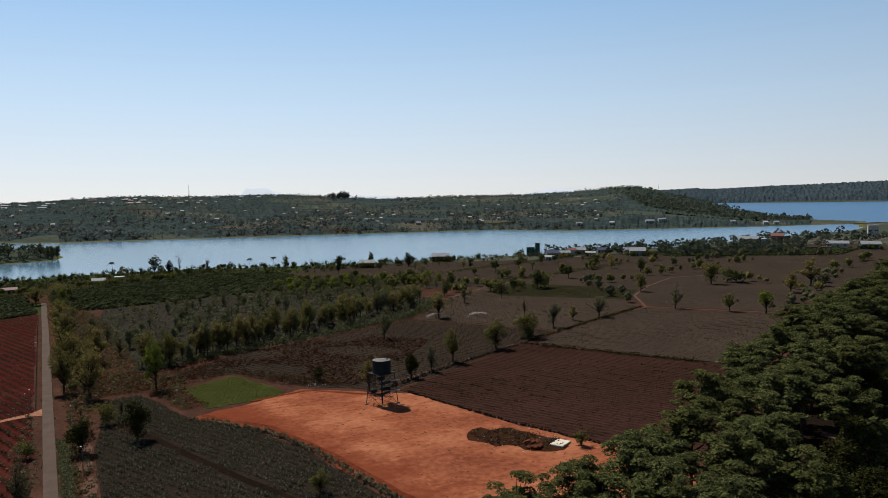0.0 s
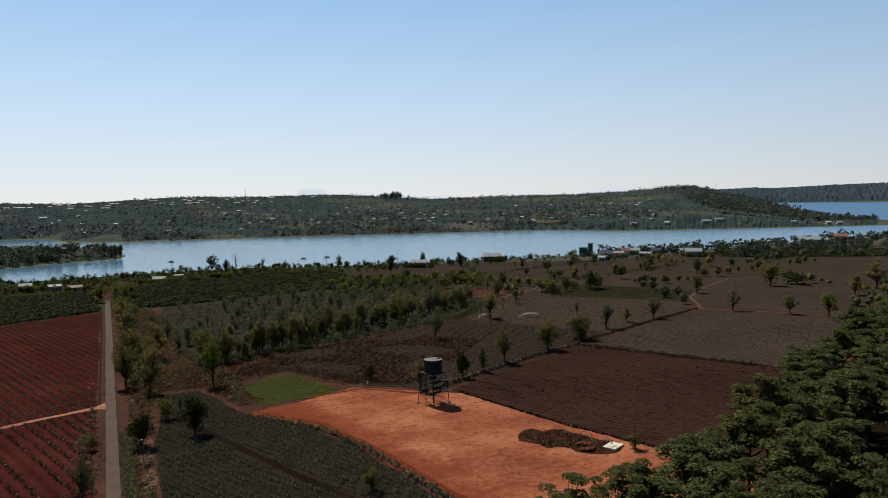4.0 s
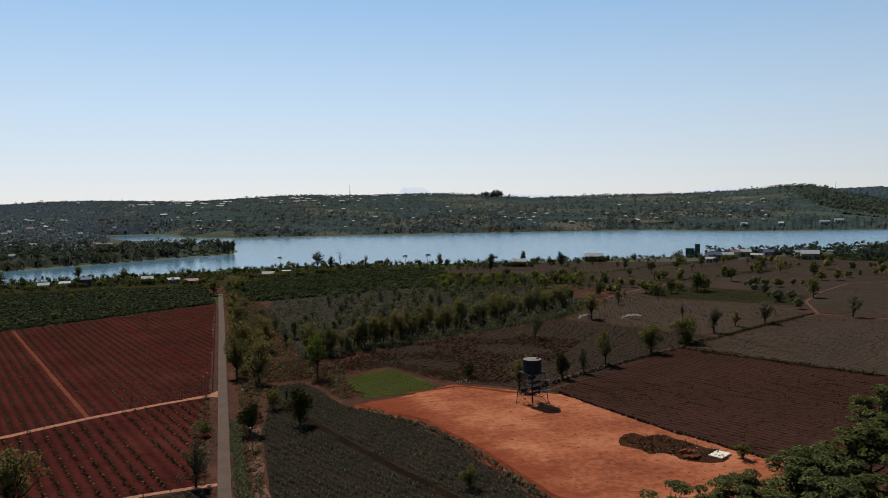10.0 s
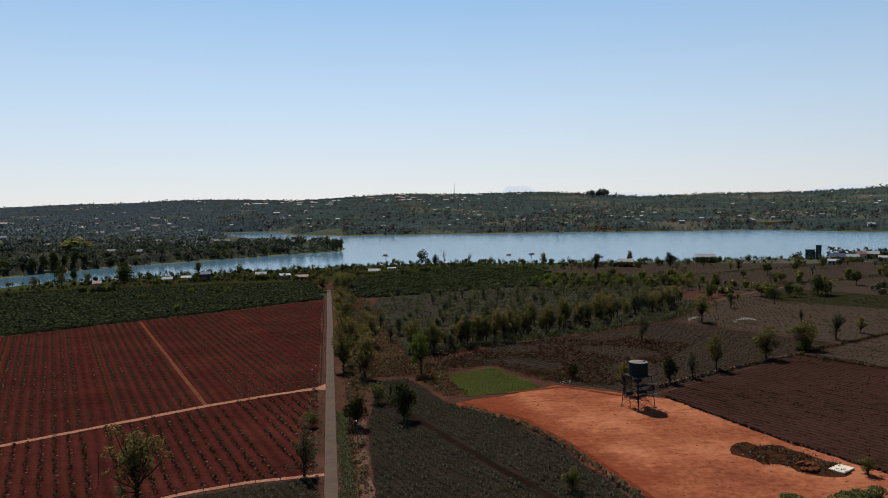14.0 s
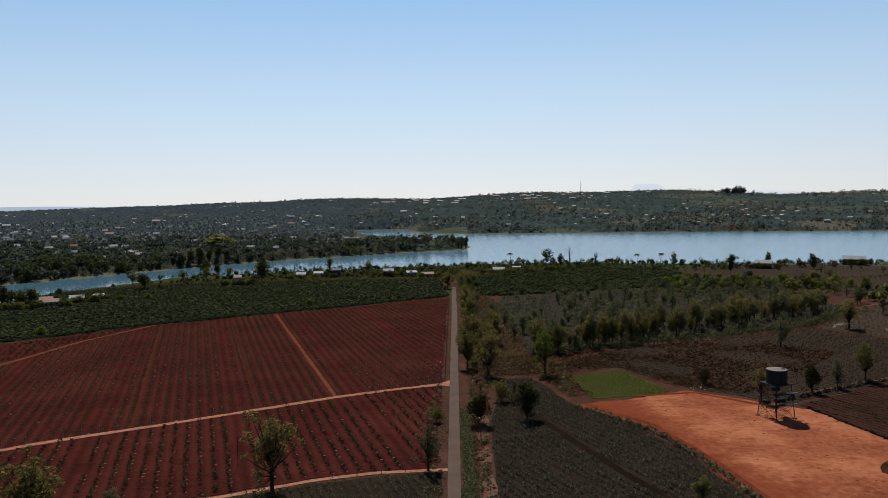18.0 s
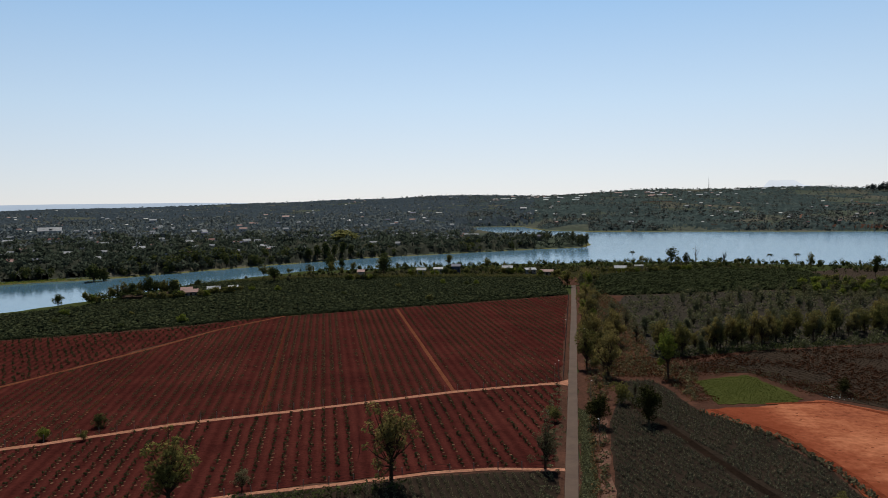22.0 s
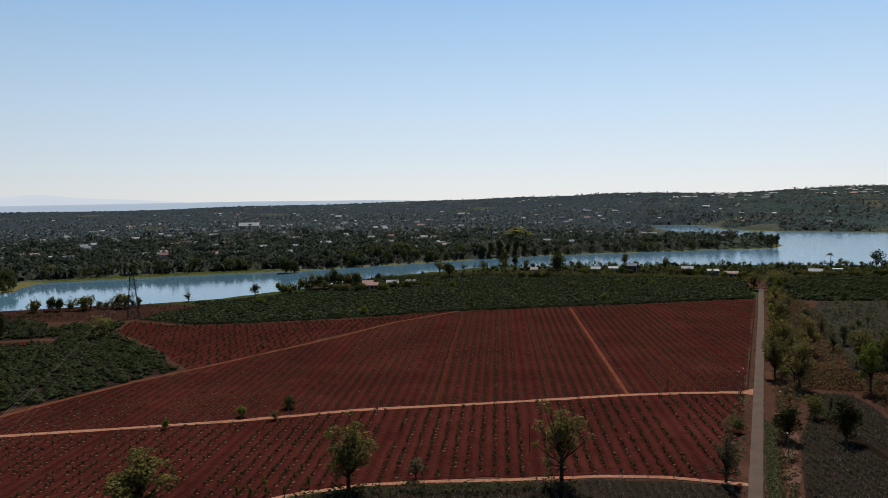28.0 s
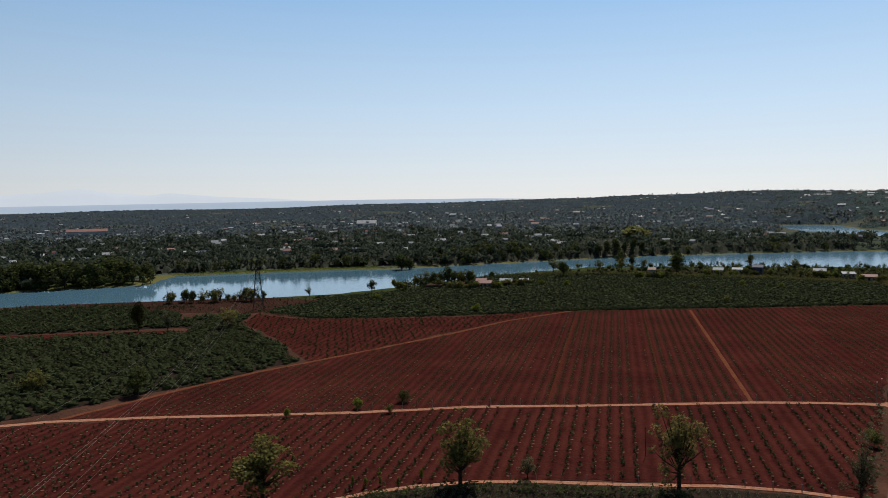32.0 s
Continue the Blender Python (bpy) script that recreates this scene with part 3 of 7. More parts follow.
TEA_LEFT = [(-3, 123), (-14, 121.5), (-24, 118.5), (-37, 112), (-49, 106.8), (-58, 101.8), (-65, 96), (-70, 90), (-85, 66), (-60, 40), (-3, 60)]
ORANGE = [(25, 162), (31, 165.5), (37, 166.5), (53, 174), (64, 165), (73.5, 157), (80.6, 126), (88, 106.5), (95, 92), (70, 62), (53, 60), (47, 104), (42, 118), (41, 134), (35, 149)]
GRASS = [(28, 189), (42, 196.5), (49, 174.5), (46, 170), (30, 168)]
FIELD_A = [(72.6, 161), (100, 177.2), (130, 194.2), (142, 170), (161, 139), (128, 111), (101, 85), (88, 106)]
FIELD_B = [(132, 194), (170, 212), (210, 229), (252, 178), (208, 156), (163, 140), (153, 148)]
FIELD_C = [(22, 199), (43, 199), (54, 177), (66, 166), (72, 162), (100, 178), (130, 195), (150, 206), (120, 255), (86, 238), (50, 226)]
FIELD_D = [(152, 207), (172, 216), (212, 233), (236, 300), (190, 330), (150, 285), (122, 256)]
FIELD_E = [(216, 232), (243, 193), (300, 215), (390, 270), (420, 420), (330, 430), (240, 300)]

strip("road", [(-0.6, -60), (-0.7, 60), (-0.75, 200), (-0.7, 300), (-1.0, 388)], 2.1, M_CONCRETE, "straight narrow grey concrete farm lane between fields", 0.1, "road", 0.03)
sheet("field_margin", [(0.4, 20), (0.4, 350), (150, 350), (240, 300), (300, 216), (242, 150), (112, 62), (60, 20)], M_DRY, "dry reddish earth and weeds between the fields", "ground", -0.09)
sheet("field_margin", [(3, 340), (60, 430), (150, 470), (330, 446), (430, 460), (570, 450), (640, 400), (430, 262), (300, 184), (240, 150), (100, 200)], M_BROWN3, "dull brown fallow land between the far fields", "ground", -0.14)
sheet("field_margin", [(-2, 20), (-2, 352), (-111, 281), (-224, 238), (-262, 256), (-336, 190), (-366, 136), (-300, 60), (-200, 0)], M_DRY, "weedy red earth between the plots", "ground", -0.09)
sheet("verge", [(0.5, 20), (0.5, 385), (9, 380), (14, 300), (16, 200), (15, 170), (10.5, 152), (8.5, 120), (8.5, 20)], M_DRY, "dry grass and red earth verge beside the lane", "verge", 0.02)
sheet("verge", [(0.45, 20), (0.45, 162), (2.6, 158), (3.0, 150), (3.5, 110), (3.1, 20)], M_UNDER, "narrow strip of dark green grass along the lane", "verge", 0.035)
for bx, by, bw, bl in ((4.9, 116, 1.2, 6), (4.9, 131, 1.1, 5), (4.7, 143, 1.2, 3.5), (5.2, 152, 1.2, 4)):
    sheet("bare_patch", [(bx - bw, by - bl), (bx + bw * 0.6, by - bl * 0.8), (bx + bw, by), (bx + bw * 0.5, by + bl), (bx - bw * 0.7, by + bl * 0.7)], M_PATCH, "bare red earth worn into the verge", "ground", 0.1)
sheet("verge", [(-1.9, 20), (-1.9, 350), (-3.6, 349), (-3.6, 184), (-5, 180), (-4, 128), (-4, 20)], M_DRY, "weedy dry strip between lane and red field", "verge", 0.0)
sheet("red_field", UPPER_RED, M_RED, "red soil field planted with rows of mulched saplings", z=0.04)
sheet("red_field", LOWER_RED, M_RED, "red soil field with rows of young saplings", z=0.04)
sheet("red_field", FAR_RED, M_RED, "red soil slope planted with small coffee bushes", z=0.03)
sheet("red_strip", RED_STRIP, M_RED, "bare red earth strip between coffee plots", z=0.03)
sheet("coffee_ground", COFFEE_LEFT, M_TEA, "weedy ground under the coffee bushes", z=0.03)
sheet("coffee_ground", COFFEE_FAR, M_TEA, "weedy ground under the coffee bushes", z=0.02)
sheet("brown_field", BROWN_LEFT, M_BROWN, "red-brown tilled plot beside the pylon", z=0.01)
sheet("green_field", GREEN_BAND, M_UNDER, "dark green low crop field behind the red field", z=0.03)
sheet("shore_ground", [(-205, 384), (-150, 413), (-60, 423), (-8, 418), (128, 468), (120, 500), (60, 506), (-40, 492), (-110, 468), (-180, 428)], M_UNDER, "dark weedy gardens along the near shore", "ground", -0.04)
sheet("tea_field", TEA, M_TEA, "dark soil of a tea field with close rows", z=0.06)
sheet("tea_field", TEA_LEFT, M_TEA, "dark soil of a tea field by the lane", z=0.03)
sheet("bare_plot", ORANGE, M_ORANGE, "levelled bare plot of bright orange-red earth", z=0.08, bumpy=0.25)
strip("path", [(28, 163.5), (38.5, 147.5), (43.5, 126), (46.5, 104), (54, 66)], 1.4, M_DAMP, "damp dark red edge of the bare plot", 0.085)
strip("path", [(40, 169.5), (54, 172.2), (64.5, 161.5)], 1.2, M_DAMP, "damp dark red edge of the bare plot", 0.085)
sheet("grass_plot", GRASS, M_GRASS, "rectangular plot of short bright green grass", z=0.06, bumpy=0.35)
sheet("brown_field", FIELD_A, M_BROWN, "dark brown tilled field with fine rows", z=0.04)
sheet("brown_field", FIELD_B, M_BROWN4, "grey-brown low crop field", z=0.04)
sheet("brown_field", FIELD_C, M_BROWN2, "dull brown field with reddish dry weeds", z=0.03)
sheet("brown_field", FIELD_D, M_BROWN4, "grey-brown field with scattered trees", z=0.03)
sheet("brown_field", FIELD_E, M_BROWN3, "far brown field crossed by hedges", z=0.02)
ORCHARD = [(21, 212), (50, 228), (86, 241), (120, 258), (152, 292), (150, 370), (98, 372), (22, 348), (12, 300), (20, 240)]
COFFEE_RIGHT = [(3, 352), (22, 351), (98, 375), (135, 380), (128, 470), (75, 480), (6, 430)]
PLOT_N = [(152, 482), (124, 438), (140, 385), (158, 362), (205, 343), (240, 352), (290, 372), (330, 440), (216, 480)]
GREEN_STRIP = [(190, 314), (184, 294), (221, 251), (247, 274), (232, 308), (214, 332)]
GREEN_RIGHT = [(398, 408), (420, 450), (520, 455), (566, 400), (560, 372), (505, 347)]
FIELD_F = [(335, 432), (345, 356), (382, 293), (430, 290), (497, 322), (500, 345), (394, 405)]
sheet("orchard_floor", ORCHARD, M_ORCHARD, "grey-brown grassless floor of an orchard", z=-0.02)
sheet("coffee_ground", COFFEE_RIGHT, M_UNDER, "dark ground under coffee bushes near the shore", z=-0.02)
sheet("brown_field", PLOT_N, M_BROWN3, "bare purple-brown plots near the lake shore", z=-0.03)
sheet("brown_field", FIELD_F, M_BROWN3, "purple-brown field with faint crop rows", z=-0.02)
sheet("green_strip", GREEN_STRIP, M_UNDER, "strip of low green crop among brown fields", z=0.05)
sheet("green_field", GREEN_RIGHT, M_UNDER, "dark green crop field behind the houses", z=-0.02)
sheet("red_yard", [(-10, 392), (5, 388), (9, 424), (-13, 430)], M_DRY, "bare red earth yard at the lane's end", "ground", 0.0)
strip("path", [(77, 169.5), (97, 180), (132, 196.5), (177, 217), (213, 231), (242, 192)], 0.9, M_PATCH, "thin red earth track between brown fields", 0.06)
strip("path", [(213, 231), (233, 260), (262, 283), (299, 305), (322, 303)], 1.0, M_PATCH, "red earth track among the far fields", 0.06)
strip("path", [(160, 300), (196, 326), (234, 347), (274, 365)], 1.4, M_PATCH, "red earth track toward the shore", 0.06)
# flat strip whose near-black colour paints the shadow of a trench
strip("path", [(11, 166), (17, 152), (23, 133), (28, 119), (32, 108), (40, 88)], 1.7, M_SHADED_GROUND, "weedy track across the tea field, its trench shade painted in", 0.05)
strip("path", [(-1.8, 183.4), (-14, 179), (-28, 172), (-56, 154.5), (-80, 140.5), (-98, 126), (-117, 113.5), (-137, 100.5), (-152, 89), (-160, 80), (-190, 30)], 1.7, M_REDPATH, "pale trodden earth path through the red field", 0.1)
for (x, y), w in (((-14, 180.5), 0.5), ((-44, 163.5), 0.5), ((-66, 150.5), 0.7), ((-98, 128), 0.5), ((-112, 118.5), 0.6)):  # wheel lines along the sapling rows
    d = (Vector(FORK_B) - Vector(FORK_A)).normalized()
    run = next((k for k in range(10, 200) if not inside(UPPER_RED, x + d.x * k, y + d.y * k)), 200)
    strip("path", [(x, y), (x + d.x * (run - 2), y + d.y * (run - 2))], w, M_WHEEL, "faint wheel line between sapling rows", 0.05)
sheet("path_mouth", [(-1.85, 187), (-1.85, 180.6), (-3.2, 181.6), (-9, 180.1), (-9, 181.9), (-4, 184.2)], M_REDPATH, "pale trodden earth where the path meets the lane", "path", 0.13)
strip("path", [FORK_A, FORK_B], 1.0, M_TRACK, "earth track between two blocks of saplings", 0.08)
strip("path", [(-151, 92), (-149, 119), (-146, 143), (-142, 158), (-137, 180), (-129, 216), (-124, 248), (-112, 280)], 1.5, M_TRACK, "curving earth path beside the red field", 0.08)
strip("path", [(-1.8, 124.2), (-14, 123), (-24, 119.8), (-37, 113.2), (-49, 108), (-58, 103), (-65, 97), (-70, 91), (-86, 66)], 1.2, M_REDPATH, "narrow earth path beside the tea plot", 0.09)


# ---- trees ----
def limbs(bm, tips, trunk_top, r, seg=5):
    """Limbs from the trunk to the clump centres, each with a bend."""
    for t in tips:
        t = Vector(t)
        a = Vector((0, 0, min(trunk_top, max(t.z * 0.45, trunk_top * 0.5))))
        mid = a.lerp(t, 0.5) + Vector((0, 0, -0.06 * (t - a).length))
        rod(bm, a, mid, r * 0.55, r * 0.36, seg)
        rod(bm, mid, t, r * 0.36, r * 0.1, seg)


def crown_points(g, n, zc, rx, rz, r0, r1, hollow=0.5):
    pts, rad = [], []
    for i in range(n):
        d = g.normal(size=3)
        d /= np.linalg.norm(d)
        k = g.uniform(hollow * 0.7, 1.12) * (0.8 + 0.3 * math.sin(3 * math.atan2(d[1], d[0]) + n))
        pts.append((d[0] * rx * k, d[1] * rx * k, zc + d[2] * rz * k))
        rad.append(g.uniform(r0, r1))
    return pts, rad


# kind: trunk top, crown centre, crown radius, crown half height, clumps, clump radii, leaves, leaf size, all for a tree 10 m high; material; words
KINDS = {
    "broad": (3.4, 5.5, 3.0, 4.2, 38, 0.5, 1.1, 2700, 0.18, M_LEAF, "broadleaf tree with a loose green crown", "tree"),
    "lime": (3.6, 5.5, 2.9, 4.3, 36, 0.42, 1.0, 2200, 0.175, M_LEAF_YELLOW, "thin-crowned tree with yellow-green leaves", "tree"),
    "dark": (2.6, 5.7, 2.5, 3.8, 22, 1.1, 1.8, 2210, 0.252, M_LEAF_DARK, "dense dark green tree with a rounded crown", "tree"),
    "stalk": (0.6, 4.6, 1.3, 4.6, 14, 0.5, 0.9, 420, 0.42, M_LEAF_BRIGHT, "clump of tall bright green stalks", "plant"),
    "black": (2.4, 5.9, 2.5, 3.9, 26, 1.1, 1.7, 3300, 0.22, M_LEAF_BLACK, "dense blackish green tree with an upright crown", "tree"),
    "fresh": (4.2, 6.2, 2.9, 3.6, 32, 0.5, 1.1, 2500, 0.185, M_LEAF_BRIGHT, "slender tree with bright fresh green foliage", "tree"),
    "grey": (3.2, 5.4, 2.8, 4.2, 34, 0.42, 0.95, 1800, 0.165, M_LEAF_GREY, "half-bare tree with sparse grey-green leaves", "tree"),
    "column": (2.0, 5.4, 1.5, 4.4, 16, 0.8, 1.4, 1360, 0.266, M_LEAF_DARK, "narrow dark tree of columnar shape", "tree"),
    "bush": (1.5, 5.2, 4.6, 4.2, 15, 1.6, 2.8, 1190, 0.459, M_LEAF, "rounded bush with leafy green crown", "bush"),
    "dark_bush": (1.5, 5.0, 4.8, 4.2, 15, 1.7, 2.8, 1190, 0.459, M_LEAF_DARK, "rounded bush with dark green leaves", "bush"),
    "fresh_bush": (1.5, 5.0, 4.6, 4.0, 15, 1.6, 2.8, 1190, 0.444, M_LEAF_BRIGHT, "bush with bright yellow-green leaves", "bush"),
    "round": (1.5, 4.9, 3.2, 4.3, 40, 1.4, 2.2, 3600, 0.36, M_LEAF_SUNNY, "broad domed tree with bright yellow-green foliage", "tree"),
    "dull": (1.6, 5.2, 1.9, 4.5, 22, 0.9, 1.5, 1700, 0.22, M_ORCHLEAF, "slender orchard tree with dull green foliage", "tree"),
    "bare": (5.5, 7.0, 2.6, 2.8, 22, 0.3, 0.5, 102, 0.111, M_LEAF_GREY, "leafless grey tree with thin twigs", "tree"),
}
PROTO = {}


def build_tree(kind, seed, far=False):
    top, zc, rx, rz, n, r0, r1, count, size, mat, words, cat = KINDS[kind]
    if far:
        count, size = int(count * 0.38), size * 1.6
    g = np.random.default_rng(seed)
    tree = new(cat)
    pts, rad = crown_points(g, n, zc, rx, rz, r0, r1)
    pts.append((0, 0, zc + rz * 0.55)), rad.append(r1)
    bm = bmesh.new()
    lean = Vector((g.normal() * 0.12, g.normal() * 0.12, top * 0.5))
    rod(bm, (0, 0, -0.3), lean, 0.24, 0.2, 7)
    rod(bm, lean, (0, 0, top), 0.2, 0.15, 7)
    rod(bm, (0, 0, top), (0, 0, zc + rz * 0.5), 0.15, 0.05, 5)
    limbs(bm, pts if cat == "tree" else pts[:9], top, 0.2, 5 if cat == "tree" and not far else 4)
    part("trunk", bm, M_BARK, tree)
    v, f = leaves(pts, rad, count, size, seed + 1)
    v[:, 2] = np.maximum(v[:, 2], 0.1)
    raw("crown", v, f, mat, tree)
    return tagged(tree, words, cat)


BELTS = {k: [] for k in ("shore trees", "trees on the spit", "stand on the hill crest", "trees on the headland", "far orchard trees", "field trees", "far grove edge")}


def plant(kind, x, y, h, group="", variants=3, wide=1.25, words=""):
    """A tree of that kind, h metres high, on the ground at x, y."""
    if group in BELTS:
        BELTS[group].append((kind, x, y, float(land(x, y)), h, wide))
        return None
    g = random.Random(int(x * 31 + y * 17))
    seed = g.randrange(variants)
    s = h / 10.2
    m = pose(x, y, float(land(x, y)) - 0.03, 0, 0, g.uniform(0, 360)) @ Matrix.Diagonal((s * wide, s * wide, s, 1))
    far = math.hypot(x, y) > 300
    key = (kind, seed, far)
    if key not in PROTO:
        ob = build_tree(kind, 100 * seed + len(kind) * 7 + ord(kind[0]), far)
        ob.matrix_basis = m
        PROTO[key] = (ob, Vector(ob.scale))
    else:
        src, sc = PROTO[key]
        ob = copy_thing(src, m @ Matrix.Diagonal((1 / sc.x, 1 / sc.y, 1 / sc.z, 1)))
    return tagged(ob, words, "", group)


def needle_pads(centres, radii, each, seed):
    """Flattened pads of needle sprays lying on their twigs, tips turned up."""
    g = np.random.default_rng(seed)
    c, r = np.repeat(np.asarray(centres), each, 0), np.repeat(np.asarray(radii), each)
    n = len(r)
    d = g.normal(size=(n, 3))
    d /= np.linalg.norm(d, axis=1, keepdims=True)
    d[:, 2] = np.where(d[:, 2] < -0.35, -d[:, 2], d[:, 2])
    p = c + d * (r * g.uniform(0.4, 1.0, n) ** 0.5)[:, None] * np.array([1, 1, 0.42])
    up = d * np.array([0.5, 0.5, 0.2]) + np.array([0, 0, 0.9]) + g.normal(0, 0.28, (n, 3))
    up /= np.linalg.norm(up, axis=1, keepdims=True)
    long = np.cross(up, g.normal(size=(n, 3)))
    long /= np.linalg.norm(long, axis=1, keepdims=True)
    wide = np.cross(up, long) * g.uniform(0.09, 0.16, n)[:, None]
    long = long * g.uniform(0.24, 0.42, n)[:, None]
    tip = np.array([0, 0, 0.1])
    v = np.stack([p - long + tip, p + wide, p + long + tip, p - wide], 1).reshape(-1, 3)
    return v, np.arange(4 * n).reshape(n, 4)


def build_pine(seed):
    """A pine about 15 m high: bare leaning trunk, rising limbs and a domed crown of separate needle pads."""
    g = np.random.default_rng(seed)
    tree = new("pine_tree")
    fork = g.uniform(5.2, 6.6)
    lean = Vector((g.normal(0, 0.4), g.normal(0, 0.4), fork))
    pts, rad = [], []
    while len(pts) < 50:
        a, e = g.uniform(0, 2 * math.pi), math.asin(g.uniform(-0.62, 1.0))
        k = g.uniform(0.62, 1.05) if len(pts) % 3 else g.uniform(0.3, 0.6)
        lobe = 1 + 0.22 * math.sin(3 * a + seed) + 0.12 * math.sin(5 * a + 2 * seed)
        q = (math.cos(a) * math.cos(e) * 4.7 * k * lobe, math.sin(a) * math.cos(e) * 4.7 * k * lobe, 9.9 + math.sin(e) * 4.4 * k)
        if all((q[0] - o[0]) ** 2 + (q[1] - o[1]) ** 2 + 2.5 * (q[2] - o[2]) ** 2 > 1.1 for o in pts):
            pts.append(q), rad.append(g.uniform(0.95, 1.65))
    bm = bmesh.new()
    rod(bm, (0, 0, -0.4), lean * 0.5, 0.3, 0.25, 8)
    rod(bm, lean * 0.5, lean, 0.25, 0.21, 8)
    rod(bm, lean, (lean.x * 0.5, lean.y * 0.5, 12.5), 0.2, 0.06, 6)
    arms = []
    for k in range(7):
        a = k * 0.9 + g.uniform(-0.2, 0.2)
        z0 = fork + k * 0.55 - 0.5
        root = Vector((lean.x, lean.y, z0))
        elbow = root + Vector((math.cos(a) * 1.6, math.sin(a) * 1.6, 0.9))
        rod(bm, root, elbow, 0.15, 0.11, 5)
        arms.append(elbow)
    for p in pts:
        p = Vector(p)
        e = min(arms, key=lambda o: (o - p).length)
        mid = e.lerp(p, 0.55) - Vector((0, 0, 0.25))
        rod(bm, e, mid, 0.09, 0.06, 4)
        rod(bm, mid, p, 0.06, 0.025, 4)
    part("trunk", bm, M_BARK, tree)
    v, f = needle_pads(pts, rad, 110, seed + 1)
    raw("crown", v, f, M_PINE, tree)
    return tagged(tree, "tall pine with a domed crown of dark green needle pads", "tree", "pines in the belt")


def grid_in(poly, du, dv, turn, jitter, seed, keep=1.0):
    """Points of a grid turned by that angle inside a polygon: rows dv along, du across."""
    g = np.random.default_rng(seed)
    p = np.asarray(poly, float)
    c = p.mean(0)
    span = np.abs(p - c).max() * 1.5
    u, v = np.meshgrid(np.arange(-span, span, du), np.arange(-span, span, dv))
    u, v = u.ravel() + g.normal(0, jitter * 0.5, u.size), v.ravel() + g.normal(0, jitter, u.size)
    x, y = c[0] + u * math.cos(turn) - v * math.sin(turn), c[1] + u * math.sin(turn) + v * math.cos(turn)
    ok = inside(poly, x, y) & (g.random(x.size) < keep)
    ok &= edge_dist(poly, x, y) > 0.5
    return np.stack([x[ok], y[ok], np.zeros(ok.sum())], 1)


def crop(name, pts, mat, template, lo, hi, label, category="plants", z=0.03):
    g = np.random.default_rng(len(pts))
    pts = pts + np.array([0, 0, 0.025 + z * 0.5 if z > 0 else z])
    ob = scatter(name, template, pts, mat, g.uniform(lo, hi, len(pts)))
    return tagged(ob, label, category, kind="stuff")


def wood_template(clumps, sprays, size, seed):
    """A far tree one unit high: a few knobbly clumps with loose sprays round them, all triangles."""
    g = np.random.default_rng(seed)
    pts, rad = crown_points(g, max(clumps, 1), 0.5, 0.22, 0.24, 0.24, 0.36, 0.4)
    if clumps == 1:
        pts, rad = [(0, 0, 0.5)], [0.42]
    bm = bmesh.new()
    for p, r in zip(pts, np.asarray(rad) * 0.72) if clumps > 2 else ():
        bmesh.ops.create_icosphere(bm, subdivisions=1 if clumps < 9 else 2, radius=r, matrix=Matrix.Translation(p) @ Matrix.Rotation(g.uniform(0, 6), 4, (0.3, 0.5, 0.8)))
    bm.verts.ensure_lookup_table()
    bm.faces.ensure_lookup_table()
    bv = np.array([v.co[:] for v in bm.verts]).reshape(-1, 3)
    bf = np.array([[v.index for v in f.verts] for f in bm.faces], int).reshape(-1, 3)
    bm.free()
    bv = bv + g.normal(0, 0.055, bv.shape)
    v, f = leaves(pts, np.asarray(rad) * 1.1, sprays, size, seed)
    f = np.concatenate([f[:, [0, 1, 2]], f[:, [0, 2, 3]]]) + len(bv)
    v = np.concatenate([bv, v])
    v[:, 2] = np.maximum(v[:, 2], 0.02)
    return v, np.concatenate([bf, f])


PINES = [None] * 4
pine_spots = [(50, 75, 0.79), (45.5, 74, 0.72), (58.5, 74.5, 0.84), (64, 72.5, 0.92), (57, 67.5, 0.84), (70, 77, 0.95)]
pine_line = [(44, 65), (52, 63.5), (62, 66), (72, 73), (82, 79), (93, 85), (104, 92), (114, 98), (124, 104), (135, 109), (146, 115), (157, 121), (168, 127), (179, 133), (192, 140), (206, 147), (220, 153), (236, 160), (254, 168), (274, 177), (294, 186), (316, 198), (338, 211)]
for i, (x, y) in enumerate(pine_line):
    for k, (dx, dy) in enumerate([(0, 0), (5, -7), (9, -13)]):
        if (i < 2 and k) or (k == 2 and i % 3):
            continue
        pine_spots.append((x + dx + random.uniform(-1.8, 1.8), y + dy + random.uniform(-1.6, 1.6), random.uniform(0.88, 1.1) * (0.84 if i < 2 else 0.95 if i < 4 else 1.04)))
for i, (x, y, s) in enumerate(pine_spots):
    m = pose(x, y, float(land(x, y)), 0, 0, random.uniform(0, 360)) @ Matrix.Scale(s, 4)
    k = i % 4
    if PINES[k] is None:
        PINES[k] = (build_pine(40 + k), s)
        PINES[k][0].matrix_basis = m
    else:
        copy_thing(PINES[k][0], m @ Matrix.Scale(1 / PINES[k][1], 4))

# added trees, their blackish leaves standing in for deep shade beside the belt
for i in range(34):
    k = random.random()
    x, y = 84 + k * 90 + random.uniform(-4, 4), 61 + k * 50 + random.uniform(-6, 5)
    plant(random.choice(["black", "black", "dark_bush"]), x, y, random.uniform(4, 8.5), "dark trees beside the pines", wide=1.3)
# this floor's colour already holds the shade of the trees above
sheet("pine_floor", [(48, 52), (62, 62), (84, 79), (106, 92), (150, 114), (210, 146), (300, 186), (318, 172), (225, 124), (165, 92), (128, 74), (96, 50), (80, 30)], M_SHADED_GROUND, "needle-strewn earth under the pines, their shade painted in", "ground", 0.02)
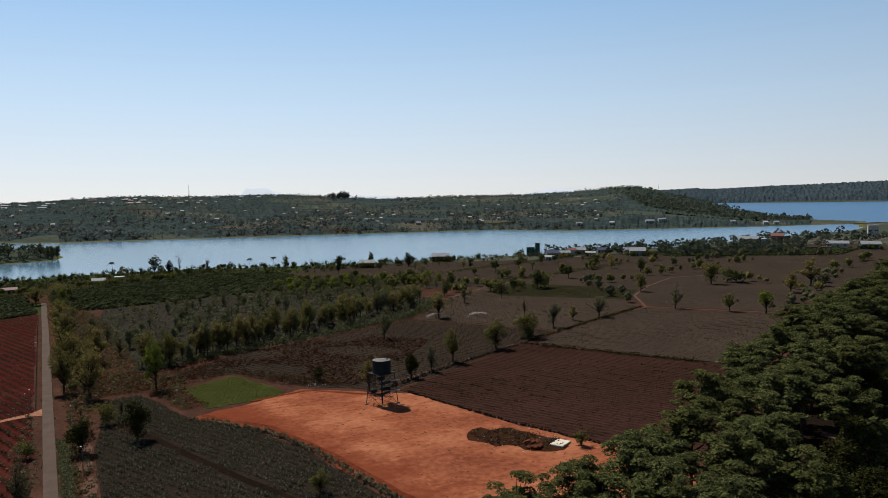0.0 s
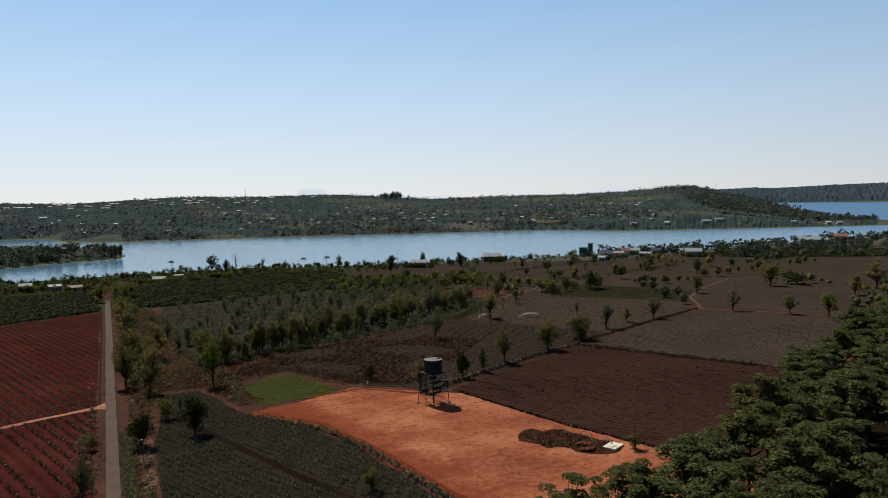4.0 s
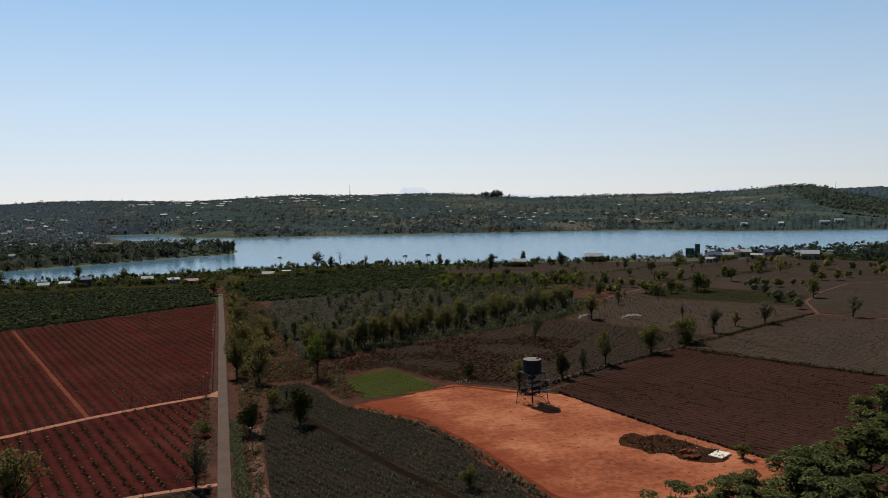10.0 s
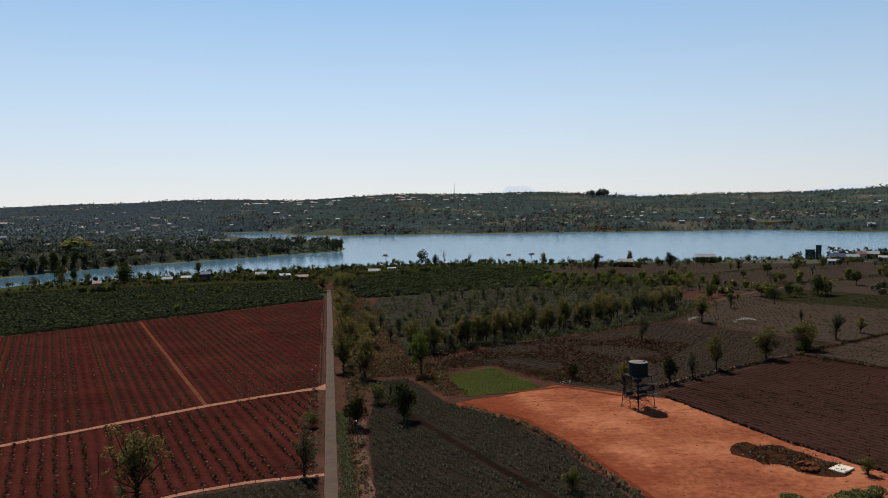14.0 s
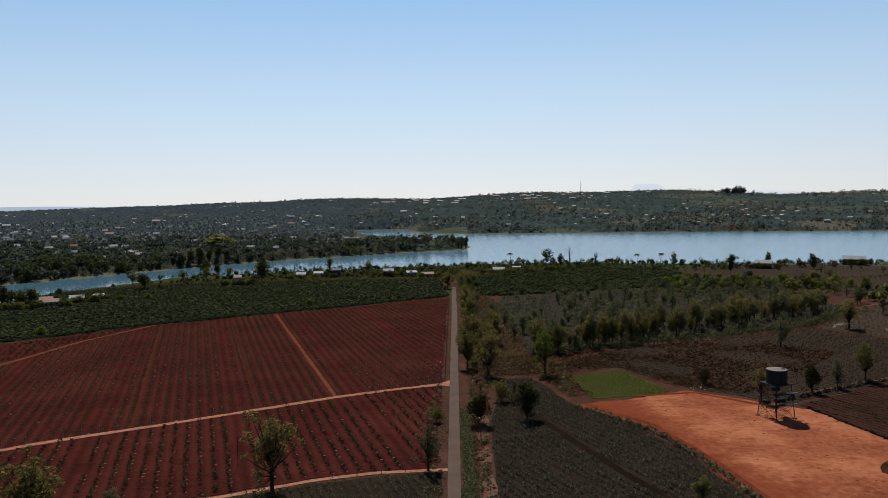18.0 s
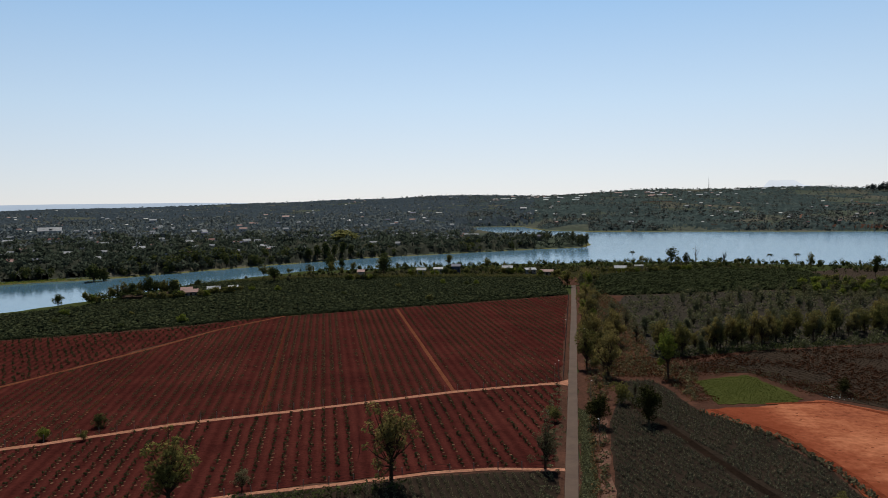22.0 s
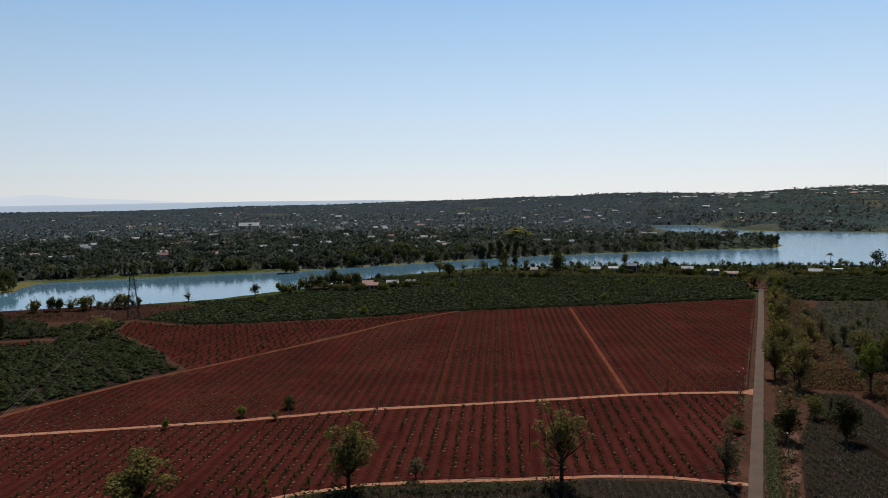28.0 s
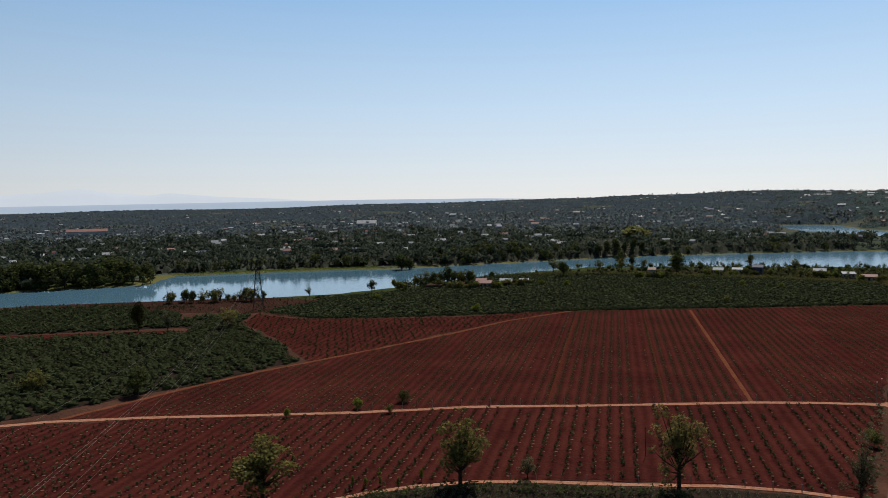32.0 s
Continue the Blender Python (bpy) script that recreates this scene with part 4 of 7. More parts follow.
# pale sheets laid on the dark floor as its sunlit spots of earth
for bx, by, bw, bl in ((127, 88.5, 1.6, 2.6), (150, 99, 1.8, 3.2), (170, 110, 1.6, 3.0), (188, 117.5, 2.4, 5.0), (140, 86, 1.5, 2.2)):
    sheet("bare_patch", [(bx - bw, by - bl), (bx + bw * 0.7, by - bl * 0.8), (bx + bw, by), (bx + bw * 0.5, by + bl), (bx - bw * 0.8, by + bl * 0.7)], M_PATCH, "bare pinkish earth beside the pines, sunlight painted in", "ground", 0.06)
PINE_SIDE = [(131, 84), (139, 91), (158, 101), (176, 106), (170, 92), (150, 74), (134, 70)]



def sized(kind, x, y, h, w, group="trees in the fields"):
    """A tree h metres high with a crown w metres across."""
    return plant(kind, x, y, h * (1.2 if "dark" in kind or kind == "black" else 1.06), group, wide=w / (h * (0.9 if "bush" in kind else 0.6)))


# lone trees: kind, x, y, height, crown width
for row in [("fresh", 22.4, 191.4, 11.8, 6.2), ("black", 14, 152.2, 7.0, 4.3), ("black", 4.4, 149.6, 5.6, 3.9), ("lime", 65.6, 163, 8.4, 4.6), ("black", 58.6, 179.2, 3.4, 2.4), ("black", 80, 170.6, 5.7, 2.9),
            ("grey", 87.5, 174, 7.8, 3.6), ("broad", 97.7, 181.2, 9.7, 5.3), ("broad", 117.5, 190.8, 9.8, 7.3), ("broad", 135.2, 200.1, 9.3, 8.2), ("dark_bush", 134, 198, 3.0, 3.4), ("grey", 153.7, 212, 9.4, 6.7),
            ("lime", 168.2, 219.9, 5.8, 4.2), ("grey", 180.9, 220.8, 8.4, 7.2), ("grey", 95, 222.4, 9.5, 5.9), ("lime", 129.8, 251.3, 9.8, 8.5), ("lime", 94.1, 259.5, 5.6, 4.2), ("grey", 157.3, 280.6, 6.8, 4.8),
            ("bare", 179, 285.4, 6.8, 4.0), ("grey", 219.1, 221.1, 9.0, 6.6), ("broad", 230.6, 204.5, 7.4, 6.0), ("fresh", 237.1, 193.3, 8.9, 7.2), ("lime", 327.2, 241, 13.2, 11.5), ("broad", 293.1, 271.4, 11.3, 9.6),
            ("dark_bush", 308.5, 269.5, 5.6, 9.5), ("lime", 296, 228.2, 10, 8.0), ("broad", 35.9, 110, 4.2, 3.1), ("broad", 84, 107.6, 3.2, 3.0), ("broad", 245, 269, 9.3, 7.0), ("dark", 212, 305, 8.4, 6.0),
            ("bare", 158, 236, 7, 4.0)]:
    sized(*row)
for row in [("broad", -82.5, 81.5, 10.5, 9.6), ("broad", -59.2, 100.8, 11.2, 8.6), ("lime", -29.1, 115.6, 13.0, 8.4), ("grey", -5.1, 124.2, 8.8, 5.2), ("grey", -51.2, 108.4, 3.7, 3.2), ("fresh_bush", -100.2, 127.6, 2.6, 2.4),
            ("bush", -92.4, 128.4, 1.9, 1.7), ("dark_bush", -94.9, 136.7, 2.4, 2.6), ("fresh_bush", -109.5, 115.6, 2.1, 1.7), ("bush", -4.3, 151.5, 3.1, 2.5), ("dark", -153.7, 112.7, 6.0, 5.0), ("lime", -204.9, 188.4, 7.5, 8.5),
            ("black", -230.8, 170.8, 9.5, 4.2), ("grey", -217.5, 172.5, 9.0, 5.0), ("dark", -110.8, 432, 10.6, 7.5), ("dark", -163.8, 396, 8.0, 7.0), ("fresh_bush", -216, 199, 4.6, 6.0), ("bush", -180, 104, 4.4, 6.0), ("grey", -241, 272, 5.2, 4.4), ("dark", -223, 297, 5.4, 4.2),
            ("broad", -118, 456, 9, 7.0)]:
    sized(*row, "trees by the red field")
for x, y, h in [(-73.1, 91.2, 2.8), (-71.6, 92.6, 2.2), (-70, 94.3, 3.0), (-66.9, 94.8, 2.4), (-65.4, 99.2, 2.6), (-86, 88, 1.8), (-90, 96, 1.5)]:
    sized("stalk", x, y, h, 1.2, "stalks in the red field")
for row in [("broad", 2.8, 200, 11.4, 6.4), ("lime", 7.9, 190, 12.2, 8.2), ("lime", 5, 218, 13.0, 7.6), ("lime", 12, 233, 11, 6.8)]:
    sized(*row, "trees beside the lane")

for i in range(420):
    x, y = random.uniform(-222, -8), random.uniform(240, 424)
    if i % 16 == 0 and inside(GREEN_BAND, np.array(x), np.array(y)):
        plant(random.choice(["fresh_bush", "dark_bush", "bush"]), x, y, random.uniform(1.8, 3.6), "bushes in the crop")
# the row of trees beside the lane
for i in range(38):
    y = 206 + i * 4.6 + random.uniform(-2, 2)
    x = 2.6 + abs(random.gauss(0, 1)) * (6.5 if y < 270 else 3.0)
    plant(random.choice(["lime", "broad", "lime", "grey", "fresh", "lime", "grey"]), x, y, random.uniform(5.5, 12), "trees beside the lane", wide=0.95)
for i in range(9):
    plant(random.choice(["grey", "lime", "grey", "bush"]), 3.2 + abs(random.gauss(0, 1)) * 3.0, 162 + i * 4.6, random.uniform(2.2, 5.0), "trees beside the lane", wide=0.9)
for row in [("lime", 5, 386, 9.5, 8.0), ("broad", 9, 392, 8.5, 8.0), ("lime", 3, 378, 8.0, 6.5), ("grey", 7, 366, 8.5, 6.0)]:
    sized(*row, "trees beside the lane")
plant("broad", -4, 384, 9.5, "trees beside the lane"), plant("fresh", 6, 372, 8.5, "trees beside the lane")

# the grove edge behind the brown field, then the orchard in loose rows
for i in range(92):
    s = i / 91
    x, y = 22 + s * 118 + random.uniform(-3, 3), 216 + s * 74 + random.uniform(-2, 6)
    plant(random.choice(["broad", "lime", "lime", "broad", "dull", "grey"]), x, y, random.uniform(5.5, 11), "grove edge" if x < 100 else "far grove edge", wide=0.95)
for i in range(11):
    for j in range(9):
        if random.random() < 0.12:
            continue
        x, y = 20 + i * 10.5 + j * 3.5 + random.uniform(-2, 2), 240 + j * 12 + i * 4.2 + random.uniform(-2, 2)
        plant(random.choice(["grey", "dull", "dull", "grey"]), x, y, random.uniform(4.8, 8.0), "orchard trees" if y < 268 else "far orchard trees", wide=1.05)
SHRUBBERY = [(92, 352), (150, 352), (190, 362), (195, 392), (138, 410), (108, 412)]
sheet("shrub_ground", SHRUBBERY, M_UNDER, "weedy green ground under bright shrubs", "ground", 0.04)
for x, y, _ in grid_in(SHRUBBERY, 7.0, 6.0, 0.3, 2.2, 61, 0.85):
    plant(random.choice(["fresh_bush", "fresh_bush", "fresh", "bush", "dark_bush"]), x, y, random.uniform(2.6, 5.2), "bright shrubs")
for i in range(20):
    x, y = random.uniform(110, 180), random.uniform(296, 345)
    plant(random.choice(["grey", "broad", "dark", "lime"]), x + (y - 320) * 0.4, y, random.uniform(4, 7), "far orchard trees", wide=0.95)
crop("orchard_shrubs", grid_in([(24, 224), (50, 238), (86, 250), (118, 266), (146, 300), (144, 360), (98, 366), (26, 342), (16, 300)], 5.6, 5.0, 0.4, 1.0, 46, 0.6), M_ORCHLEAF, wood_template(2, 70, 0.09, 46), 2.2, 4.4, "young dark trees of the orchard rows", "trees")
crop("grove_shrubs", grid_in([(22, 212), (50, 224), (86, 238), (122, 254), (156, 288), (150, 300), (118, 268), (84, 254), (48, 240), (20, 226)], 3.4, 3.0, 0.4, 1.0, 47, 0.6), M_ORCHLEAF, wood_template(2, 80, 0.08, 47), 1.6, 3.8, "tangled shrubs along the grove edge", "shrubs")


def tree_row(line, step, spread, h0, h1, mat, seed, label):
    """Small trees along a field boundary, unevenly spaced."""
    g = np.random.default_rng(seed)
    p = []
    for (x0, y0), (x1, y1) in zip(line, line[1:]):
        n = max(2, int(math.hypot(x1 - x0, y1 - y0) / step))
        p += [(x0 + (x1 - x0) * k, y0 + (y1 - y0) * k, 0) for k in g.random(n)]
    p = np.array(p) + np.concatenate([g.normal(0, spread, (len(p), 2)), np.zeros((len(p), 1))], 1)
    h = g.uniform(h0, h1, len(p))
    tagged(scatter("tree_row", wood_template(3, 90, 0.1, seed), p, mat, h * 0.95, heights=h), label, "trees", kind="stuff")


for k, (line, mat) in enumerate((([(150, 288), (190, 330), (205, 342)], M_LEAF), ([(214, 234), (238, 298), (262, 330)], M_LEAF_GREY), ([(246, 196), (300, 218), (390, 272)], M_LEAF_GREY), ([(240, 302), (330, 330), (420, 352)], M_LEAF),
                                 ([(304, 220), (330, 300), (345, 356), (336, 430)], M_LEAF_YELLOW), ([(160, 362), (240, 352), (300, 372)], M_LEAF), ([(345, 356), (430, 388), (500, 346)], M_LEAF_GREY), ([(390, 275), (430, 290), (500, 322)], M_LEAF))):
    tree_row(line, 7.5, 2.0, 2.5, 7.0, mat, 200 + k, "small trees and scrub along a field boundary")
tree_row([(-172, 424), (-110, 456), (-40, 482), (40, 502), (118, 502), (185, 476)], 2.6, 7.0, 1.4, 4.0, M_LEAF_DARK, 220, "dark trees of the lakeside gardens")
tree_row([(-165, 420), (-100, 452), (-30, 474), (50, 494), (120, 498)], 4.5, 8.0, 1.4, 4.0, M_LEAF, 221, "leafy trees of the lakeside gardens")
tree_row([(-170, 408), (-110, 438), (-50, 452), (10, 448), (70, 482)], 3.0, 9.0, 1.5, 3.8, M_LEAF_GREY, 223, "grey-green trees of the lakeside gardens")
tree_row([(-214, 300), (-206, 330), (-200, 372)], 5.0, 3.0, 2.5, 6.0, M_LEAF, 222, "small trees above the lake bank")
# scattered trees of the fields toward the shore
for i in range(44):
    x, y = random.uniform(150, 420), random.uniform(300, 440)
    if x > y * 1.05:
        continue
    plant(random.choice(["broad", "grey", "lime", "dark", "grey", "bush"]), x, y, random.uniform(4.5, 9), "field trees")
# the wooded near shore
for i in range(240):
    s = i / 239
    x = -190 + s * 725
    shore_y = np.interp(x, [-235, -190, -105, 10, 90, 190, 320, 480, 700], [372, 462, 505, 535, 540, 505, 498, 492, 545])
    y = shore_y - random.uniform(4, 30 if x < -90 else 80 if x < 120 else 55)
    plant(random.choice(["bush", "dark", "broad", "dark_bush", "grey", "dark_bush", "bush"]), x, y, random.uniform(1.8, 3.8) * (1.8 if i % 11 == 0 else 1), "shore trees", wide=1.0)
for x, y, h in [(-180, 420, 9), (-160, 442, 7), (-135, 452, 8), (-145, 440, 9)]:
    plant("broad", x, y, h, "shore trees")
for row in [("grey", -214, 321, 7, 5), ("grey", -212, 324, 7.5, 5), ("broad", -209, 325, 8.5, 6), ("dark", -207, 328, 7, 5), ("broad", -205, 333, 9, 6), ("dark", -202, 334, 9.5, 5.5), ("dark", -201, 339, 7, 6), ("broad", -200, 345, 7.5, 6), ("dark", -197, 348, 6.5, 6), ("fresh_bush", -215, 309, 4.5, 5), ("bush", -214, 311, 3.5, 5), ("dark_bush", -214, 316, 3.5, 6), ("dark_bush", -209, 322, 3.5, 7), ("dark_bush", -205, 328, 3.5, 7)]:
    sized(*row, "trees by the lakeside farm")
plant("bare", 78, 520, 14, "shore trees"), plant("dark", 62, 515, 11, "shore trees"), plant("column", 205, 500, 9, "shore trees"), plant("column", 240, 420, 7, "shore trees")
for i in range(22):
    plant(random.choice(["grey", "bush", "dark", "grey", "dark_bush"]), -283 + i * 1.55 + random.uniform(-1, 1), 227 + i * 1.1 + random.uniform(-3, 3), random.uniform(3.0, 7.0), "trees by the pylon", wide=1.1)


# ---- crops (uncountable) ----
def tuft(count, spread, size, z, seed, flat=0.3):
    v, f = leaves([(0, 0, z)], [spread], count, size, seed, flat)
    v[:, 2] = np.maximum(v[:, 2], 0.0)
    return v, f


def mound(sprays, size, seed):
    """A low leafy bush one unit wide: an uneven core with leaves standing off it."""
    g = np.random.default_rng(seed)
    bm = bmesh.new()
    bmesh.ops.create_icosphere(bm, subdivisions=1, radius=0.44, matrix=Matrix.Translation((0, 0, 0.1)) @ Matrix.Diagonal((1, 1, 0.5, 1)))
    bv, bf = np.array([v.co[:] for v in bm.verts]), np.array([[v.index for v in f.verts] for f in bm.faces])
    bm.free()
    bv = bv + g.normal(0, 0.05, bv.shape)
    v, f = leaves([(0, 0, 0.18)], [0.54], sprays, size, seed, 0.45)
    v = np.concatenate([bv, v])
    v[:, 2] = np.maximum(v[:, 2], 0)
    return v, np.concatenate([bf, f[:, [0, 1, 2]] + len(bv), f[:, [0, 2, 3]] + len(bv)])


M_LOWGREEN = leaf_mat("low_green_crop", (0.0248, 0.0312, 0.00955), (0.0401, 0.0486, 0.014), (0.0637, 0.0736, 0.0201))
M_BANDGREEN = leaf_mat("band_crop", (0.0232, 0.0299, 0.0165), (0.0428, 0.0524, 0.0269), (0.0696, 0.0793, 0.0387))
ROW = math.atan2(0.32, 0.947)  # the sapling rows lean left of +y
fork_line = [FORK_A, FORK_B]
MULCH_BED = (np.array([(-0.5, -0.4, 0), (0.1, -0.55, 0.0), (0.6, -0.2, 0), (0.45, 0.4, 0), (-0.1, 0.55, 0), (-0.6, 0.25, 0), (0, 0, 0.16)]), np.array([(0, 1, 6), (1, 2, 6), (2, 3, 6), (3, 4, 6), (4, 5, 6), (5, 0, 6)]))
for poly, seed, keep, lo, hi in ((UPPER_RED, 1, 0.9, 0.55, 0.95), (LOWER_RED, 2, 0.9, 0.6, 1.05)):
    pts = grid_in(poly, 2.3, 1.5 if seed == 1 else 1.9, ROW, 0.16, seed, keep)
    pts = pts[edge_dist(fork_line, pts[:, 0], pts[:, 1], False) > 1.6]
    across_rows = pts[:, 0] * math.cos(ROW) + pts[:, 1] * math.sin(ROW)
    pts = pts[np.abs((across_rows + 1000) % 27.6 - 13) > 1.2]
    crop("saplings", pts, M_COFFEE, tuft(11, 0.72, 0.24, 0.26, 3, 0.5) if seed == 1 else tuft(14, 0.46, 0.22, 0.4, 3), lo, hi, "small green saplings in straight rows on red soil")
    g = np.random.default_rng(seed)
    patchy = np.sin(pts[:, 0] / 17 + 1) + np.sin(pts[:, 1] / 23 + pts[:, 0] / 41)
    near = pts[g.random(len(pts)) < np.where(patchy > 0.2, 0.75, 0.15) + 0.4 * (seed == 2)] + np.array([0.42, -0.3, 0])
    crop("straw_mulch", near, M_MULCH, MULCH_BED, 0.25, 0.52, "pale straw heaps laid beside the saplings", "mulch", 0.045)
crop("coffee_bushes", grid_in(PINE_SIDE, 2.2, 2.0, 0.2, 0.5, 90, 0.9), M_COFFEE, tuft(30, 1.0, 0.28, 0.9, 90), 0.7, 1.3, "green bushes beside the pine belt")
crop("young_coffee", grid_in(BROWN_LEFT, 2.6, 2.0, ROW - 0.5, 0.3, 91, 0.5), M_COFFEE, tuft(14, 0.5, 0.25, 0.4, 91), 0.5, 1.1, "small coffee plants on a red-brown plot")
crop("young_coffee", grid_in(FAR_RED, 3.0, 2.6, ROW - 0.5, 0.3, 5, 0.9), M_COFFEE, tuft(22, 0.6, 0.24, 0.5, 4), 0.45, 1.0, "young coffee bushes on red soil")
crop("coffee_bushes", grid_in(COFFEE_LEFT, 2.3, 2.1, ROW - 0.3, 0.7, 6, 0.9), M_COFFEE, mound(17, 0.2, 5), 1.5, 3.6, "dense dark green coffee bushes")
crop("coffee_bushes", grid_in(COFFEE_FAR, 2.6, 2.3, ROW - 0.3, 0.4, 7, 0.9), M_COFFEE, mound(11, 0.23, 6), 1.8, 3.2, "dark green coffee bushes")
crop("green_crop", grid_in(GREEN_BAND, 2.2, 1.9, 0.4, 1.1, 8, 0.97), M_BANDGREEN, mound(8, 0.23, 7), 1.9, 3.4, "low dark green crop in a broad band")
gb = grid_in(GREEN_BAND, 3.4, 3.0, 0.4, 0.8, 9, 0.8)
crop("green_crop", gb[np.sin(gb[:, 0] / 19) + np.sin(gb[:, 1] / 11 + gb[:, 0] / 33) > -0.7], M_BANDGREEN, mound(9, 0.19, 8), 1.4, 2.8, "lighter green patches of the low crop")
crop("coffee_bushes", grid_in(COFFEE_RIGHT, 2.6, 2.4, 0.3, 0.4, 30, 0.95), M_COFFEE, mound(9, 0.24, 30), 1.9, 3.3, "dark green coffee bushes near the shore")
crop("green_crop", grid_in(GREEN_RIGHT, 3.4, 3.0, 0.3, 0.5, 31, 0.95), M_COFFEE, mound(10, 0.22, 31), 2.4, 4.0, "dark green crop behind the houses")
crop("orchard_weeds", grid_in(ORCHARD, 2.6, 2.2, 0.3, 0.9, 32, 0.55), M_TEALEAF, tuft(10, 0.7, 0.28, 0.25, 32, 0.5), 0.6, 1.4, "low weeds on the orchard floor", "weeds")
crop("low_crop", grid_in(GREEN_STRIP, 1.8, 1.5, 0.4, 0.4, 33, 0.8), M_BANDGREEN, tuft(10, 0.6, 0.16, 0.16, 33, 0.5), 0.6, 1.1, "low green crop in a strip", "plants", 0.05)
TEA_PTS = grid_in(TEA, 1.5, 0.72, 0.43, 0.13, 10, 0.95)
TEA_PTS = TEA_PTS[np.sin(TEA_PTS[:, 0] / 3.1 + np.sin(TEA_PTS[:, 1] / 5)) + np.sin(TEA_PTS[:, 1] / 4.3 + TEA_PTS[:, 0] / 2.2) + rng.normal(0, 0.35, len(TEA_PTS)) > -1.95]
TEA_PTS = TEA_PTS[edge_dist([(11, 166), (17, 152), (23, 133), (28, 119), (32, 108), (40, 88)], TEA_PTS[:, 0], TEA_PTS[:, 1], False) > 1.25]
crop("tea_bushes", TEA_PTS, M_TEALEAF, tuft(18, 0.5, 0.148, 0.34, 9, 0.5), 0.65, 1.3, "grey-green tea bushes in close rows")
crop("tea_bushes", grid_in(TEA_LEFT, 1.4, 0.85, ROW, 0.14, 11, 0.96), M_TEALEAF, tuft(18, 0.52, 0.148, 0.34, 10, 0.55), 0.75, 1.15, "grey-green tea bushes in close rows")
M_DRYLEAF = leaf_mat("dry_brown_plants", (0.0273, 0.0206, 0.0167), (0.0439, 0.0336, 0.027), (0.0732, 0.0542, 0.0437), 0.9, 0.1)
M_REDWEED = leaf_mat("dry_reddish_weeds", (0.039, 0.0155, 0.0084), (0.0742, 0.0302, 0.0161), (0.118, 0.0538, 0.0295), 0.9, 0.1)
for poly, seed, du, dv, mat in ((FIELD_A, 12, 1.6, 0.9, M_DRYLEAF), (FIELD_B, 13, 1.8, 1.2, M_DRYLEAF), (FIELD_C, 14, 1.2, 0.9, M_DRYLEAF), (FIELD_D, 15, 2.2, 1.8, M_DRYLEAF), (FIELD_E, 16, 3.0, 2.4, M_DRYLEAF), (PLOT_N, 22, 3.2, 2.6, M_DRYLEAF), (FIELD_F, 23, 3.2, 2.6, M_TEALEAF)):
    crop("field_plants", grid_in(poly, du, dv, 0.43, 0.2, seed, 0.85), mat, tuft(5, 0.5, 0.24, 0.14, seed, 0.7), 0.35, 0.8, "low dry brownish crop plants in rows")
for poly, seed in ((FIELD_A, 51), (FIELD_B, 52), (FIELD_D, 53)):
    sp = grid_in(poly, 1.6, 0.7, 0.43, 0.16, seed, 0.8)
    lie = sp[:, 0] * math.cos(0.43) + sp[:, 1] * math.sin(0.43)
    run = sp[:, 1] * math.cos(0.43) - sp[:, 0] * math.sin(0.43)
    sp = sp[np.sin(lie * 1.9 + 2 * np.sin(run / 9)) + np.sin(run / 2.7 + lie * 3.1) + 0.8 * np.sin(run / 11 + lie / 13) > 1.35]
    crop("crop_tufts", sp, M_LEAF_BLACK, tuft(12, 0.6, 0.16, 0.14, seed, 0.7), 0.45, 1.0, "dark green tufts in broken rows")
wp = grid_in([(20, 199), (24, 214), (52, 226), (88, 236), (108, 214), (80, 182), (66, 170), (52, 179), (44, 200)], 1.1, 1.1, 0.2, 0.6, 17, 0.75)
wp = wp[np.sin(wp[:, 0] / 5 + 1) + np.sin(wp[:, 1] / 4 + wp[:, 0] / 9) > -0.4]
crop("dry_weeds", wp, M_REDWEED, tuft(16, 0.5, 0.14, 0.25, 17, 0.3), 0.8, 1.8, "dry reddish weeds among the crop", "weeds")
EDGE_GROUND = [(7, 192), (12, 189), (19, 190), (24, 178), (26, 168), (31, 168.5), (28.5, 188), (27, 190), (42, 198), (50, 177), (56, 176), (66, 167), (60, 182), (46, 202), (24, 214), (9, 212)]
crop("dry_weeds", grid_in(EDGE_GROUND, 0.75, 0.75, 0.3, 0.4, 57, 0.75), M_REDWEED, tuft(14, 0.5, 0.1, 0.22, 57, 0.3), 0.6, 1.6, "dry reddish weeds round the grass plot", "weeds")
crop("weeds", grid_in(EDGE_GROUND, 1.3, 1.3, 0.1, 0.6, 58, 0.6), M_ORCHLEAF, tuft(16, 0.5, 0.1, 0.28, 58, 0.3), 0.6, 1.7, "dull green weeds round the grass plot", "weeds")
crop("grass", grid_in(GRASS, 0.75, 0.6, 0.2, 0.25, 18, 0.9), M_LOWGREEN, tuft(10, 0.4, 0.085, 0.08, 18, 0.6), 0.6, 1.1, "short bright green grass", "grass", 0.06)
M_STRAW = leaf_mat("dry_grass", (0.0855, 0.0446, 0.0189), (0.142, 0.079, 0.0351), (0.242, 0.14, 0.0675), 0.9, 0.15)
vp = grid_in([(2, 60), (2, 380), (12, 375), (21, 300), (22, 215), (30, 199), (27, 168), (24, 170), (20, 191), (10, 190), (6, 156), (5.5, 120), (5.5, 60)], 0.72, 0.72, 0.2, 0.6, 19, 0.75)
crop("dry_grass", vp, M_STRAW, tuft(9, 0.5, 0.16, 0.18, 19, 0.4), 0.6, 1.5, "tufts of dry straw-coloured grass on the verge", "grass")
